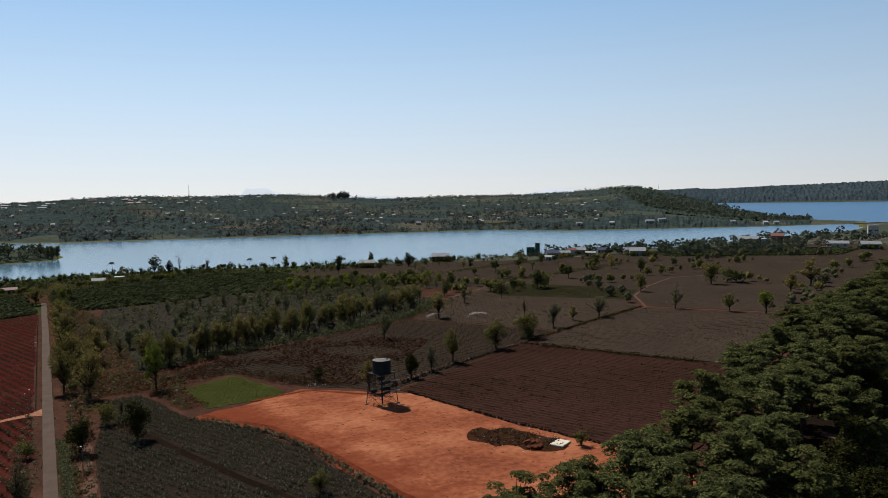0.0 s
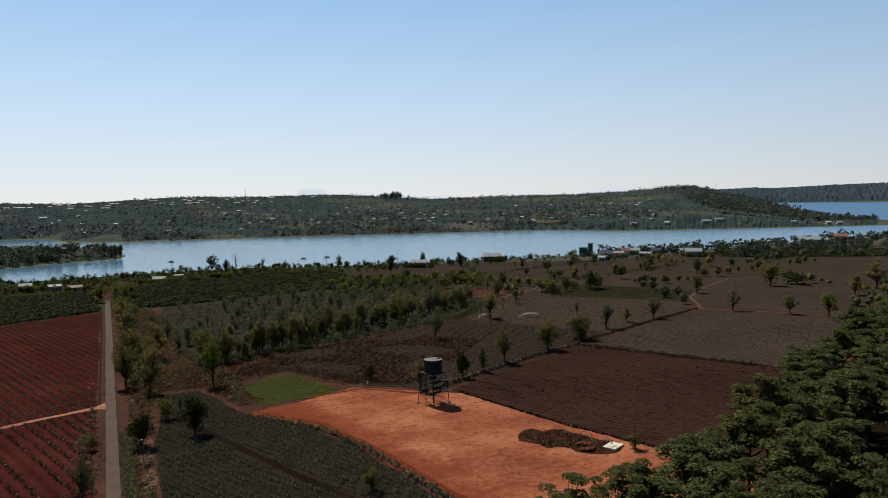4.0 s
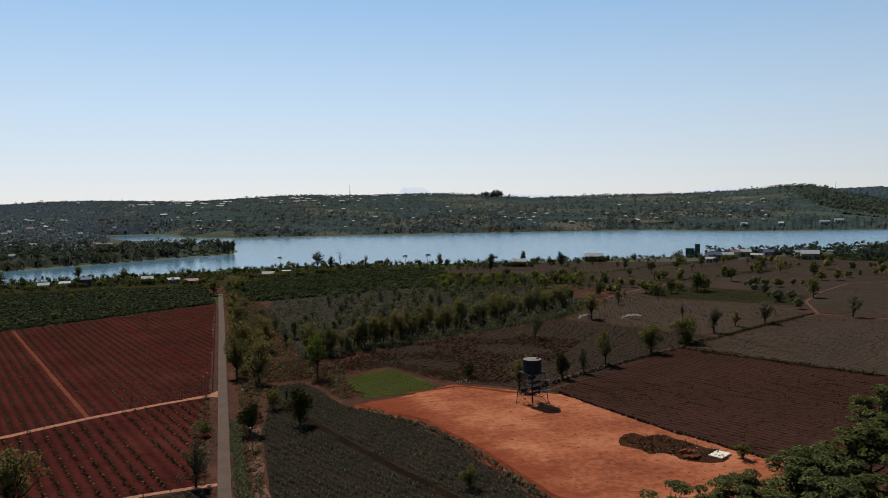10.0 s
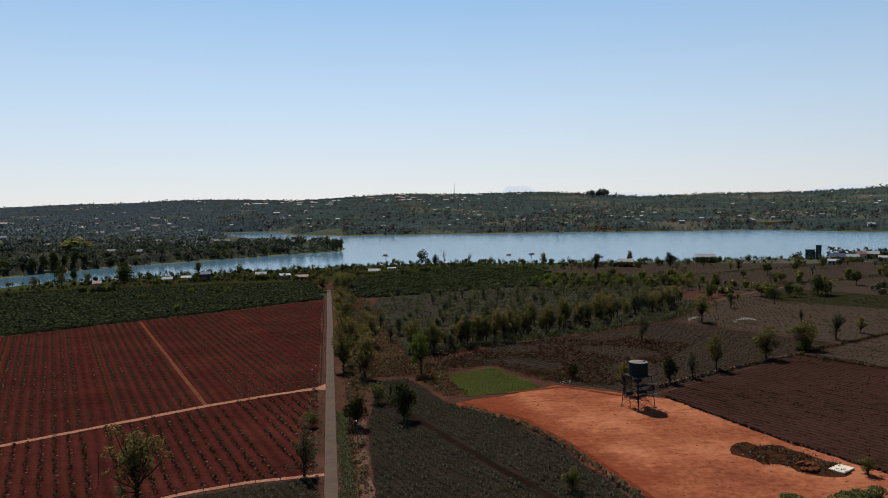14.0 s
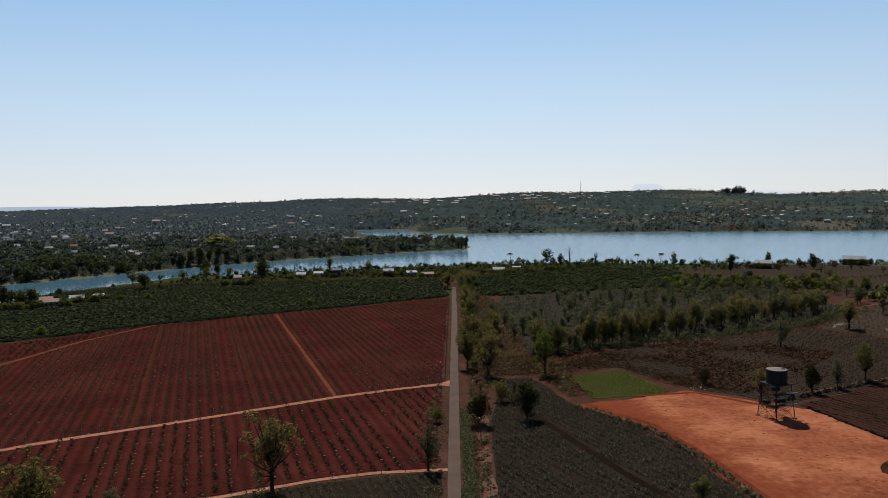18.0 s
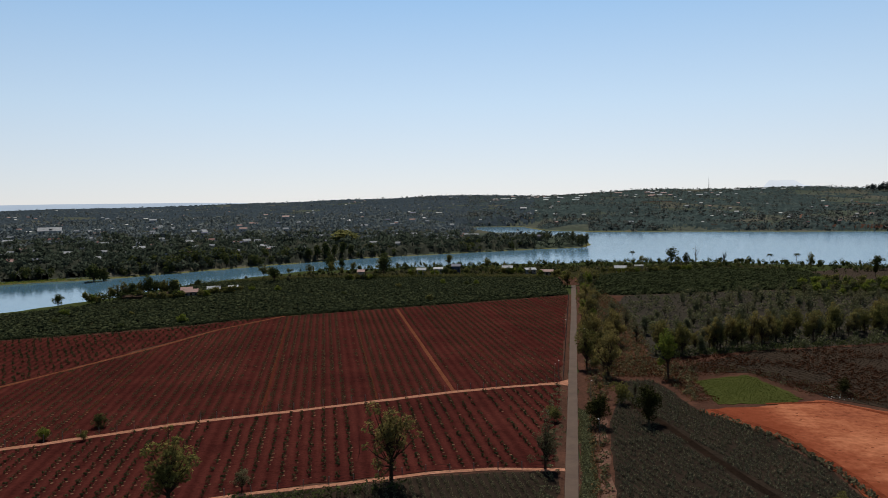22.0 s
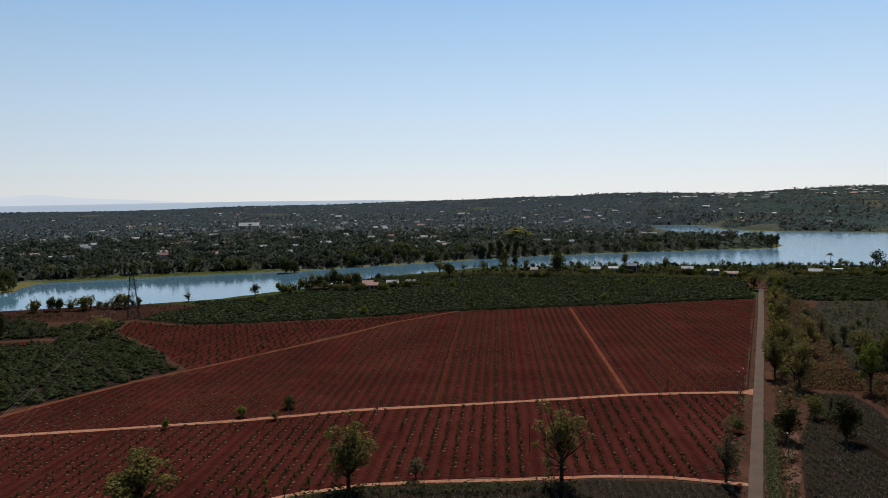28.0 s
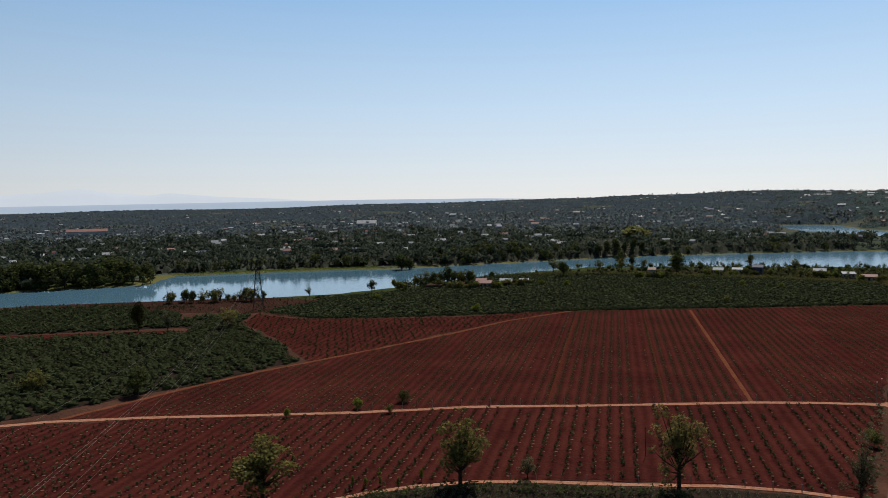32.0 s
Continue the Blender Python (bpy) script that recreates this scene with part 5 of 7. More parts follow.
crop("weeds", vp[::4] + np.array([0.4, 0.3, 0]), M_LEAF_GREY, tuft(12, 0.5, 0.18, 0.35, 20), 0.6, 1.8, "low green weeds on the verge", "weeds")
crop("grass", grid_in([(0.6, 60), (0.6, 162), (3.0, 158), (2.9, 150), (3.3, 110), (3.0, 60)], 0.5, 0.5, 0.2, 0.3, 24, 0.85), M_ORCHLEAF, tuft(10, 0.5, 0.13, 0.16, 24, 0.4), 0.8, 1.7, "rough green grass along the lane", "grass", 0.04)
crop("weeds", grid_in([(-6, 60), (-6, 180), (-2, 182), (-2, 60)], 1.2, 1.3, 0.2, 0.6, 21, 0.7), M_LEAF_GREY, tuft(9, 0.45, 0.2, 0.25, 21), 0.6, 1.3, "low weeds along the lane", "weeds")


M_CLOD = soil_mat("dark_clods", (0.085, 0.026, 0.013), (0.13, 0.04, 0.02), (0.19, 0.064, 0.032), 1.0, 4)
crop("clods", grid_in(ORANGE, 2.2, 2.0, 0.3, 1.5, 44, 0.5), M_CLOD, MULCH_BED, 0.08, 0.55, "dark clods and wheel marks on bare earth", "clods", 0.085)


# ---- far woods ----
def polar_points(n, az0, az1, el0, el1, seed):
    """Points spread evenly over the view of the far side, by bearing and dip below the eye."""
    g = np.random.default_rng(seed)
    az = np.radians(g.uniform(az0, az1, n))
    r = 1.0 / (g.uniform(1 / el1, 1 / el0, n))
    x, y = -np.sin(az) * r, np.cos(az) * r
    z = land(x, y)
    ok = z > -4.5
    return np.stack([x, y, z], 1)[ok], r[ok]


def wood(name, n, az0, az1, r0, r1, seed, count, size, h0, h1, label, mat=M_FAR, thin=0.0, where=None):
    p, r = polar_points(n, az0, az1, r0, r1, seed)
    g = np.random.default_rng(seed + 50)
    d = np.sin(p[:, 0] / 61 + 2) * np.sin(p[:, 1] / 83) + 0.6 * np.sin(p[:, 0] / 23 + p[:, 1] / 31)
    ok = d > thin
    if where is not None:
        ok &= where(p[:, 0], p[:, 1])
    p = p[ok]
    h = g.uniform(h0, h1, len(p)) * (1 + 0.5 * (g.random(len(p)) < 0.06))
    ob = scatter(name, wood_template(*count, size, seed), p - np.array([0, 0, 0.3]), mat, h * g.uniform(0.6, 1.15, len(p)), heights=h * 0.95)
    tagged(ob, label, "woods", kind="stuff")


def across(x, y):
    """The far side of the water."""
    r, az = np.hypot(x, y), np.degrees(np.arctan2(-x, y))
    bay = (az > -1) & (az < 7.6) & (r > np.where(az > 1, 850, 930)) & (r < np.where(az > 3, 1290, 1160))  # open water behind the spit
    bank = (x < -285) & (x > -432) & (y < 470) & (edge_dist(CHANNEL, x, y) < 16)  # bare grass bank
    return ~bay & ~bank & (r > np.interp(az, [-60, -45, -35, -20, -2, 0, 3, 14, 22, 34, 42, 51, 70], [900, 900, 900, 850, 800, 660, 640, 590, 550, 480, 465, 460, 430]))


def canopy(name, az0, az1, r0, r1, rows, step, h, cover, seed, mat, label, where=None):
    """Unbroken woods and orchards seen from far off: a ragged sheet of treetops over the land, open where the fields lie."""
    g = np.random.default_rng(seed)
    az, r = np.radians(np.arange(az0, az1, step)), np.geomspace(r0, r1, rows)
    A, R = np.meshgrid(az, r, indexing="ij")
    A = A + g.normal(0, radians(step) * 0.25, A.shape)
    R = R * (1 + g.normal(0, 0.3 * math.log(r1 / r0) / rows, A.shape))
    X, Y = -np.sin(A) * R, np.cos(A) * R
    field = np.sin(X / 71 + 2 * np.sin(Y / 130)) * np.sin(Y / 97 + 1.7) + 0.7 * np.sin(X / 29 + Y / 43) * np.sin(Y / 37 - X / 61) + 0.25 * g.normal(size=A.shape)
    tops = g.random(A.shape)
    tops = tops + 0.7 * np.roll(tops, 1, 0) + 0.4 * np.roll(tops, -1, 0) - 0.55
    Z = land(X, Y)
    open_land = (field < cover) | (Z < -4.0)
    if where is not None:
        open_land |= ~where(X, Y)
    Z = Z + np.where(open_land, -1.5, h * np.clip(tops, 0.1, 1.6))
    na, nr = len(az), rows
    i, j = np.meshgrid(np.arange(na - 1), np.arange(nr - 1), indexing="ij")
    f = np.stack([i * nr + j, (i + 1) * nr + j, (i + 1) * nr + j + 1, i * nr + j + 1], -1).reshape(-1, 4)
    f = f[~open_land.ravel()[f].all(1)]
    used = np.zeros(na * nr, bool)
    used[f] = True
    slot = np.cumsum(used) - 1
    v = np.stack([X, Y, Z], -1).reshape(-1, 3)[used]
    return tagged(raw(name, v, slot[f], mat), label, "woods", kind="stuff")


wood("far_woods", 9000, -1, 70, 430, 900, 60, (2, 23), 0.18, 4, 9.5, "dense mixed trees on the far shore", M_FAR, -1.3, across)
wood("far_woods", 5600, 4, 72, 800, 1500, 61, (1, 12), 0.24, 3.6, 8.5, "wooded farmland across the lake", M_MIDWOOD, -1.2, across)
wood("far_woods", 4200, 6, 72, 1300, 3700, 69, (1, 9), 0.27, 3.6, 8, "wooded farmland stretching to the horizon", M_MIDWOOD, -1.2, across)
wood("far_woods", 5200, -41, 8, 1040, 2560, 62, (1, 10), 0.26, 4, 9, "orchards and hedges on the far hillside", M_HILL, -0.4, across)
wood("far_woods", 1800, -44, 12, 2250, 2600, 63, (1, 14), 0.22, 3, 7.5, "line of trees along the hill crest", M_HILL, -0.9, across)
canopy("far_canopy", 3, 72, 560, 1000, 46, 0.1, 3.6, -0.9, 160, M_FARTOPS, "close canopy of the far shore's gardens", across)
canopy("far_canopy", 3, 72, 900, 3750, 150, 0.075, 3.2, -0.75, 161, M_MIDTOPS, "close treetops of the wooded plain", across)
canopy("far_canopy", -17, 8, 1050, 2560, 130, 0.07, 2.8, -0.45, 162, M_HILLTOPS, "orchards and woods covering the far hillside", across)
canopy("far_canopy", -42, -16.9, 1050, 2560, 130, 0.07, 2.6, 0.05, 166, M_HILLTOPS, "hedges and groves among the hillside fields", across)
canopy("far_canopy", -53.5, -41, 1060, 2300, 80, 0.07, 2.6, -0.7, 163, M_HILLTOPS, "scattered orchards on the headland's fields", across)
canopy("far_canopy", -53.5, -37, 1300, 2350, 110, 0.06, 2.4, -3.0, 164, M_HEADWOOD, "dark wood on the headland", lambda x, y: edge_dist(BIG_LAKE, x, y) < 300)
canopy("far_canopy", -68, -40, 4160, 4750, 40, 0.05, 8.0, -3.0, 165, M_HAZEWOOD, "wooded hills beyond the big lake")
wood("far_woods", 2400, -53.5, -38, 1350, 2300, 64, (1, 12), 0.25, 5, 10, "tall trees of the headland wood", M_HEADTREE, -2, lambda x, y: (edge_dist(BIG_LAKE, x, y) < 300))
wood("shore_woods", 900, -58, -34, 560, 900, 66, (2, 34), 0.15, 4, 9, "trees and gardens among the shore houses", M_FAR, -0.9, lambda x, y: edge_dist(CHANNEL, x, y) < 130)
wood("shore_woods", 3400, 4, 66, 420, 780, 67, (2, 44), 0.14, 5, 11, "tall dark trees at the water's edge", M_LEAF_DARK, -2, lambda x, y: across(x, y) & (edge_dist(CHANNEL, x, y) < 30) & (np.sin(x / 17) + np.sin(y / 29) > -0.9))
wood("shore_scrub", 9500, -42, 45, 330, 600, 68, (2, 30), 0.15, 1.5, 3.6, "scrub and small trees along the near shore", M_LEAF_DARK, -1.3, lambda x, y: ~across(x, y) & (x > -175) & (edge_dist(CHANNEL, x, y) < np.interp(x, [-150, -60, 120, 200], [30, 92, 92, 50])) & (edge_dist(CHANNEL, x, y) > 3))
# tall trees on the spit in the lake
for i in range(26):
    s = random.uniform(0, 0.1) if i % 3 == 0 else random.uniform(0.36, 0.62) if i % 3 == 1 else random.random()
    x, y = 8 - s * 95 + random.uniform(-4, 4), 760 - s * 30 + random.uniform(0, 40) * (0.4 + s)
    plant(random.choice(["dark", "column", "dark", "broad"]), x, y, random.uniform(5, 9) if i % 3 == 2 else random.uniform(8, 13.5), "trees on the spit", wide=0.95)

# tall stand on the hill crest, and marked trees across the water
for i in range(11):
    plant("dark", 770 + i * 6 + random.uniform(-3, 3), 2200 + random.uniform(-14, 14), random.uniform(19, 28), "stand on the hill crest")
for kind, x, y, h in [("fresh_bush", -258, 549, 7), ("dark", -306, 443, 15), ("dark", -302, 447, 12)] + [("column", -214 + k * 5.2, 590 + k * 6.5, 12 + (k * 7 % 5)) for k in range(6)]:
    plant(kind, x, y, h, "trees at the water")
for i in range(34):
    k = i / 33
    x, y = np.interp(k, [0, 0.5, 1], [-397, -440, -500]), np.interp(k, [0, 0.5, 1], [304, 238, 152])
    off = random.uniform(3, 34)
    plant("dark", x - off * 0.85, y + off * 0.53, random.uniform(12, 18), "trees on the headland")
    plant(random.choice(["dark", "dark_bush"]), x + random.uniform(-8, 4), y + random.uniform(-3, 9), random.uniform(6, 11), "trees on the headland")


# ---- water tower ----
def ring(bm, half, z, r):
    c = [(-half, -half, z), (half, -half, z), (half, half, z), (-half, half, z)]
    for p, q in zip(c, c[1:] + c[:1]):
        rod(bm, p, q, r, seg=5)


def water_tower(x, y, turn):
    t = new("water_tower")
    t.matrix_basis = pose(x, y, 0.05, 0, 0, turn) @ Matrix.Diagonal((0.93, 0.93, 0.96, 1))
    tagged(t, "blue-grey steel water tank on a tall braced frame", "water tower")
    levels = [(0.0, 2.65), (2.7, 2.4), (5.1, 2.2), (7.1, 2.05)]
    for sx in (-1, 1):
        for sy in (-1, 1):
            bm = bmesh.new()
            rod(bm, (2.65 * sx, 2.65 * sy, -0.2), (2.05 * sx, 2.05 * sy, 7.1), 0.1, 0.08, 6)
            leg = part("leg", bm, M_STEEL, t)
            bm = bmesh.new()
            vs = box(bm, 2.65 * sx, 2.65 * sy, 0.1, 0.6, 0.6, 0.3)
            bmesh.ops.bevel(bm, geom=list({e for v in vs for e in v.link_edges}), offset=0.04, segments=1, affect="EDGES")
            part("footing", bm, M_POST, leg, "pale concrete footing")
    for z, half in levels[1:]:
        bm = bmesh.new()
        ring(bm, half, z, 0.06)
        part("ring_beam", bm, M_STEEL, t)
    for (z0, h0), (z1, h1) in zip(levels, levels[1:]):
        for k in range(4):
            bm = bmesh.new()
            m = Matrix.Rotation(k * math.pi / 2, 3, "Z")
            rod(bm, m @ Vector((-h0, -h0, z0)), m @ Vector((h1, -h1, z1)), 0.04, seg=5)
            rod(bm, m @ Vector((h0, -h0, z0)), m @ Vector((-h1, -h1, z1)), 0.04, seg=5)
            part("brace", bm, M_STEEL, t)
    bm = bmesh.new()
    rod(bm, (0, 0, -0.2), (0, 0, 7.1), 0.12, seg=8)
    part("riser_pipe", bm, M_TANK, t)
    bm = bmesh.new()
    box(bm, 0, 0, 7.2, 4.9, 4.9, 0.12)
    part("platform", bm, M_STEEL, t)
    bm = bmesh.new()
    for k in range(5):
        box(bm, 0, -1.8 + k * 0.9, 7.05, 4.4, 0.14, 0.18)
    part("joists", bm, M_STEEL, t)
    bm = bmesh.new()
    bmesh.ops.create_cone(bm, cap_ends=True, segments=40, radius1=2.15, radius2=2.15, depth=2.9, matrix=Matrix.Translation((0, 0, 8.72)))
    bmesh.ops.create_cone(bm, cap_ends=True, segments=40, radius1=2.23, radius2=2.23, depth=0.1, matrix=Matrix.Translation((0, 0, 10.13)))
    tank = part("tank", bm, M_TANK, t)
    for z in (7.7, 8.7, 9.6):
        bm = bmesh.new()
        bmesh.ops.create_cone(bm, cap_ends=False, segments=40, radius1=2.18, radius2=2.18, depth=0.09, matrix=Matrix.Translation((0, 0, z)))
        part("band", bm, M_STEEL, tank)
    bm = bmesh.new()
    bmesh.ops.create_cone(bm, cap_ends=True, segments=40, radius1=2.1, radius2=0.25, depth=0.18, matrix=Matrix.Translation((0, 0, 10.27)))
    part("lid", bm, M_POST, tank, "grey dusty tank lid")
    bm = bmesh.new()
    bmesh.ops.create_cone(bm, cap_ends=True, segments=12, radius1=0.35, radius2=0.35, depth=0.22, matrix=Matrix.Translation((0.9, -0.9, 10.3)))
    part("hatch", bm, M_STEEL, tank)
    for z, x0 in ((5.35, 0.2), (2.95, 0.2)):
        bm = bmesh.new()
        rod(bm, (x0, -2.5, z + 0.25), (3.4, -2.5, z - 0.1), 0.17, seg=10)
        part("pipe", bm, M_PIPE, t, "pale outlet pipe on brackets")
    for z, h in ((5.15, 2.0), (2.75, 2.2)):
        bm = bmesh.new()
        box(bm, -0.2, -1.4, z, 2 * h, 1.3, 0.07)
        part("walkway", bm, M_STEEL, t)
    # plain boxes added to fill the dark mass between the levels
    for z, cx, cy, w in ((5.55, 1.1, 1.2, 1.5), (3.15, 1.6, 0.6, 1.9), (3.1, -1.4, 1.3, 1.2)):
        bm = bmesh.new()
        box(bm, cx, cy, z, w, 1.2, 0.75)
        bmesh.ops.bevel(bm, geom=list(bm.edges), offset=0.06, segments=1, affect="EDGES")
        part("filter_box", bm, M_TANK, t, "dark box on the walkway")
    bm = bmesh.new()
    for sx in (-0.22, 0.22):
        rod(bm, (-2.75, sx, 0), (-2.25, sx, 7.6), 0.03, seg=5)
    for k in range(24):
        z = 0.3 + k * 0.3
        xx = -2.75 + 0.5 * z / 7.6
        rod(bm, (xx, -0.22, z), (xx, 0.22, z), 0.02, seg=4)
    part("ladder", bm, M_STEEL, t)


water_tower(64.3, 152.2, 24)


# ---- fences, poles, pylon ----
def along(line, step):
    pts = [Vector(p) for p in line]
    out, carry = [], 0.0
    for a, b in zip(pts, pts[1:]):
        d = (b - a).length
        s = carry
        while s < d:
            out.append(a.lerp(b, s / d))
            s += step
        carry = s - d
    return out


def fence(line, step, height, label):
    f = tagged(new("fence"), label, "fence")
    pts = along(line, step)
    bm = bmesh.new()
    box(bm, 0, 0, height / 2 - 0.1, 0.13, 0.13, height + 0.2)
    bmesh.ops.bevel(bm, geom=[e for e in bm.edges], offset=0.015, segments=1, affect="EDGES")
    first = part("post", bm, M_POST, f)
    first.location = (pts[0].x, pts[0].y, 0)
    for p in pts[1:]:
        o = new("post", first.data)
        o.parent = f
        o.location = (p.x, p.y, 0)
        o.rotation_euler = (random.uniform(-0.05, 0.05), random.uniform(-0.05, 0.05), random.uniform(0, 1))
    for z in (height * 0.45, height * 0.9):
        bm = bmesh.new()
        rings = [[bm.verts.new((p.x + dx, p.y + dx, z + dz)) for dx, dz in ((-0.01, -0.008), (0.01, -0.008), (0, 0.012))] for p in pts]
        for a, b in zip(rings, rings[1:]):
            for k in range(3):
                bm.faces.new((a[k - 1], a[k], b[k], b[k - 1]))
        part("wire", bm, M_STEEL, f)
    return f


fence([(-4, 184.3), (-14, 180.4), (-28, 173.4), (-56, 156), (-80, 142), (-98, 127.5), (-112, 118.5)], 3.2, 1.5, "thin wire fence on grey posts beside the path")
fence([(-3.1, 187), (-3.1, 348)], 4.5, 1.5, "wire fence on grey posts along the lane")
fence([(-5, 125), (-24, 120.8), (-37, 114.3), (-56, 105)], 4.0, 1.2, "low wire fence on posts beside the tea plot")


def lamp_pole(x, y, h, arm=True):
    p = tagged(new("lamp_pole"), "slim grey pole carrying a small white lamp", "lamp pole", "poles by the lane")
    p.matrix_basis = pose(x, y, 0, 0, 0, random.uniform(0, 360))
    bm = bmesh.new()
    rod(bm, (0, 0, -0.3), (0, 0, h), 0.07, 0.045, 7)
    part("pole", bm, M_POST, p)
    bm = bmesh.new()
    rod(bm, (0, 0, h - 0.1), (0.7, 0, h + 0.15), 0.03, 0.025, 5)
    part("arm", bm, M_STEEL, p)
    bm = bmesh.new()
    box(bm, 0.85, 0, h + 0.17, 0.5, 0.22, 0.1)
    bmesh.ops.bevel(bm, geom=list(bm.edges), offset=0.03, segments=1, affect="EDGES")
    part("lamp", bm, M_WHITE, p, "small white lamp head")


for x, y, h in [(4.2, 137, 4.6), (3.2, 167, 4.8), (-4.2, 188, 4.5), (-5, 183, 4.4), (-4, 250, 4.6), (3, 230, 5)]:
    lamp_pole(x, y, h)


def stake(x, y, h):
    s = tagged(new("field_pole"), "thin bare wooden pole standing in the field", "pole", "poles in the fields")
    s.location = (x, y, 0)
    bm = bmesh.new()
    rod(bm, (0, 0, -0.3), (0.05, 0, h), 0.06, 0.04, 6)
    part("shaft", bm, M_BARK, s)
    bm = bmesh.new()
    rod(bm, (-0.2, 0, h - 0.15), (0.25, 0, h - 0.15), 0.03, seg=5)
    part("crosspiece", bm, M_BARK, s)


for x, y, h in [(-27, 295, 4.0), (-63, 289, 5), (-20, 178, 4), (-48, 262, 4), (-90, 225, 3.6), (-150, 165, 3), (-38, 128, 5)]:
    stake(x, y, h)


def pylon(x, y, h, turn):
    t = tagged(new("pylon"), "slender grey steel lattice power pylon", "pylon")
    t.matrix_basis = pose(x, y, float(land(x, y)), 0, 0, turn)
    half = lambda z: 1.9 * (1 - z / h) ** 0.9 + 0.22
    zs = [0, 3.2, 6.2, 8.9, 11.2, 13.2, 15.0, 16.6, 18.0]
    for sx in (-1, 1):
        for sy in (-1, 1):
            bm = bmesh.new()
            for z0, z1 in zip(zs, zs[1:]):
                rod(bm, (half(z0) * sx, half(z0) * sy, z0 - 0.02), (half(z1) * sx, half(z1) * sy, z1), 0.12, seg=4)
            part("leg", bm, M_STEEL, t)
    for z0, z1 in zip(zs, zs[1:]):
        bm = bmesh.new()
        ring(bm, half(z1), z1, 0.045)
        for k in range(4):
            m = Matrix.Rotation(k * math.pi / 2, 3, "Z")
            a0, a1 = half(z0), half(z1)
            rod(bm, m @ Vector((-a0, -a0, z0)), m @ Vector((a1, -a1, z1)), 0.045, seg=4)
            rod(bm, m @ Vector((a0, -a0, z0)), m @ Vector((-a1, -a1, z1)), 0.045, seg=4)
        part("lattice", bm, M_STEEL, t)
    bm = bmesh.new()
    rod(bm, (0, 0, 17.2), (0, 0, h), 0.27, 0.2, 6)
    part("peak", bm, M_STEEL, t)
    for z, w in ((18.2, 2.0), (16.4, 2.3), (14.6, 2.0)):
        bm = bmesh.new()
        rod(bm, (-w, 0, z), (w, 0, z), 0.06, seg=5)
        rod(bm, (-w, 0, z), (0, 0, z + 0.7), 0.04, seg=4)
        rod(bm, (w, 0, z), (0, 0, z + 0.7), 0.04, seg=4)
        arm = part("crossarm", bm, M_STEEL, t)
        for s in (-1, 1):
            bm = bmesh.new()
            for k in range(4):
                bmesh.ops.create_cone(bm, cap_ends=True, segments=8, radius1=0.12, radius2=0.12, depth=0.08, matrix=Matrix.Translation((w * s, 0, z - 0.15 - k * 0.14)))
            part("insulator", bm, M_WHITE, arm)


pylon(-229, 227, 21, 40)


def cable(a, b, sag, r, label):
    """A hanging wire from a to b."""
    bm = bmesh.new()
    a, b = Vector(a), Vector(b)
    last = a
    for i in range(1, 49):
        s = i / 48
        p = a.lerp(b, s) - Vector((0, 0, sag * 4 * s * (1 - s)))
        rod(bm, last, p, r, seg=4)
        last = p
    tagged(part("power_cable", bm, M_POST), label, "cable", "power lines")


pylon(-36, 5, 27, 40)
pylon(-81, 34, 21, 30)
cable((-231, 228.6, 14.6), (-81, 34, 18.2), 3.0, 0.011, "thin pale power cable strung between pylons")
for (ax, ay, az), (cx, cy, cz) in (((-230.4, 228.2, 18.2), (-37.5, 6.2, 24.6)), ((-229, 227, 18.2), (-36, 5, 24.6)), ((-227.4, 225.4, 16.4), (-34.2, 3.6, 22.8)), ((-231, 228.6, 14.6), (-38, 7, 20.6))):
    cable((ax, ay, az), (cx, cy, cz), 6.0, 0.011, "thin pale power cable strung between pylons")


def mast(x, y, h):
    m = tagged(new("radio_mast"), "thin lattice radio mast on the skyline", "mast")
    m.location = (x, y, float(land(x, y)))
    bm = bmesh.new()
    for k in range(3):
        a = k * 2.094
        rod(bm, (1.6 * math.cos(a), 1.6 * math.sin(a), -1), (0.3 * math.cos(a), 0.3 * math.sin(a), h), 0.3, 0.2, 4)
    part("frame", bm, M_STEEL, m)
    bm = bmesh.new()
    rod(bm, (0, 0, h - 1), (0, 0, h * 1.18), 0.25, 0.12, 5)
    part("antenna", bm, M_PIPE, m)


mast(393, 2380, 36), mast(2900, 3050, 60)


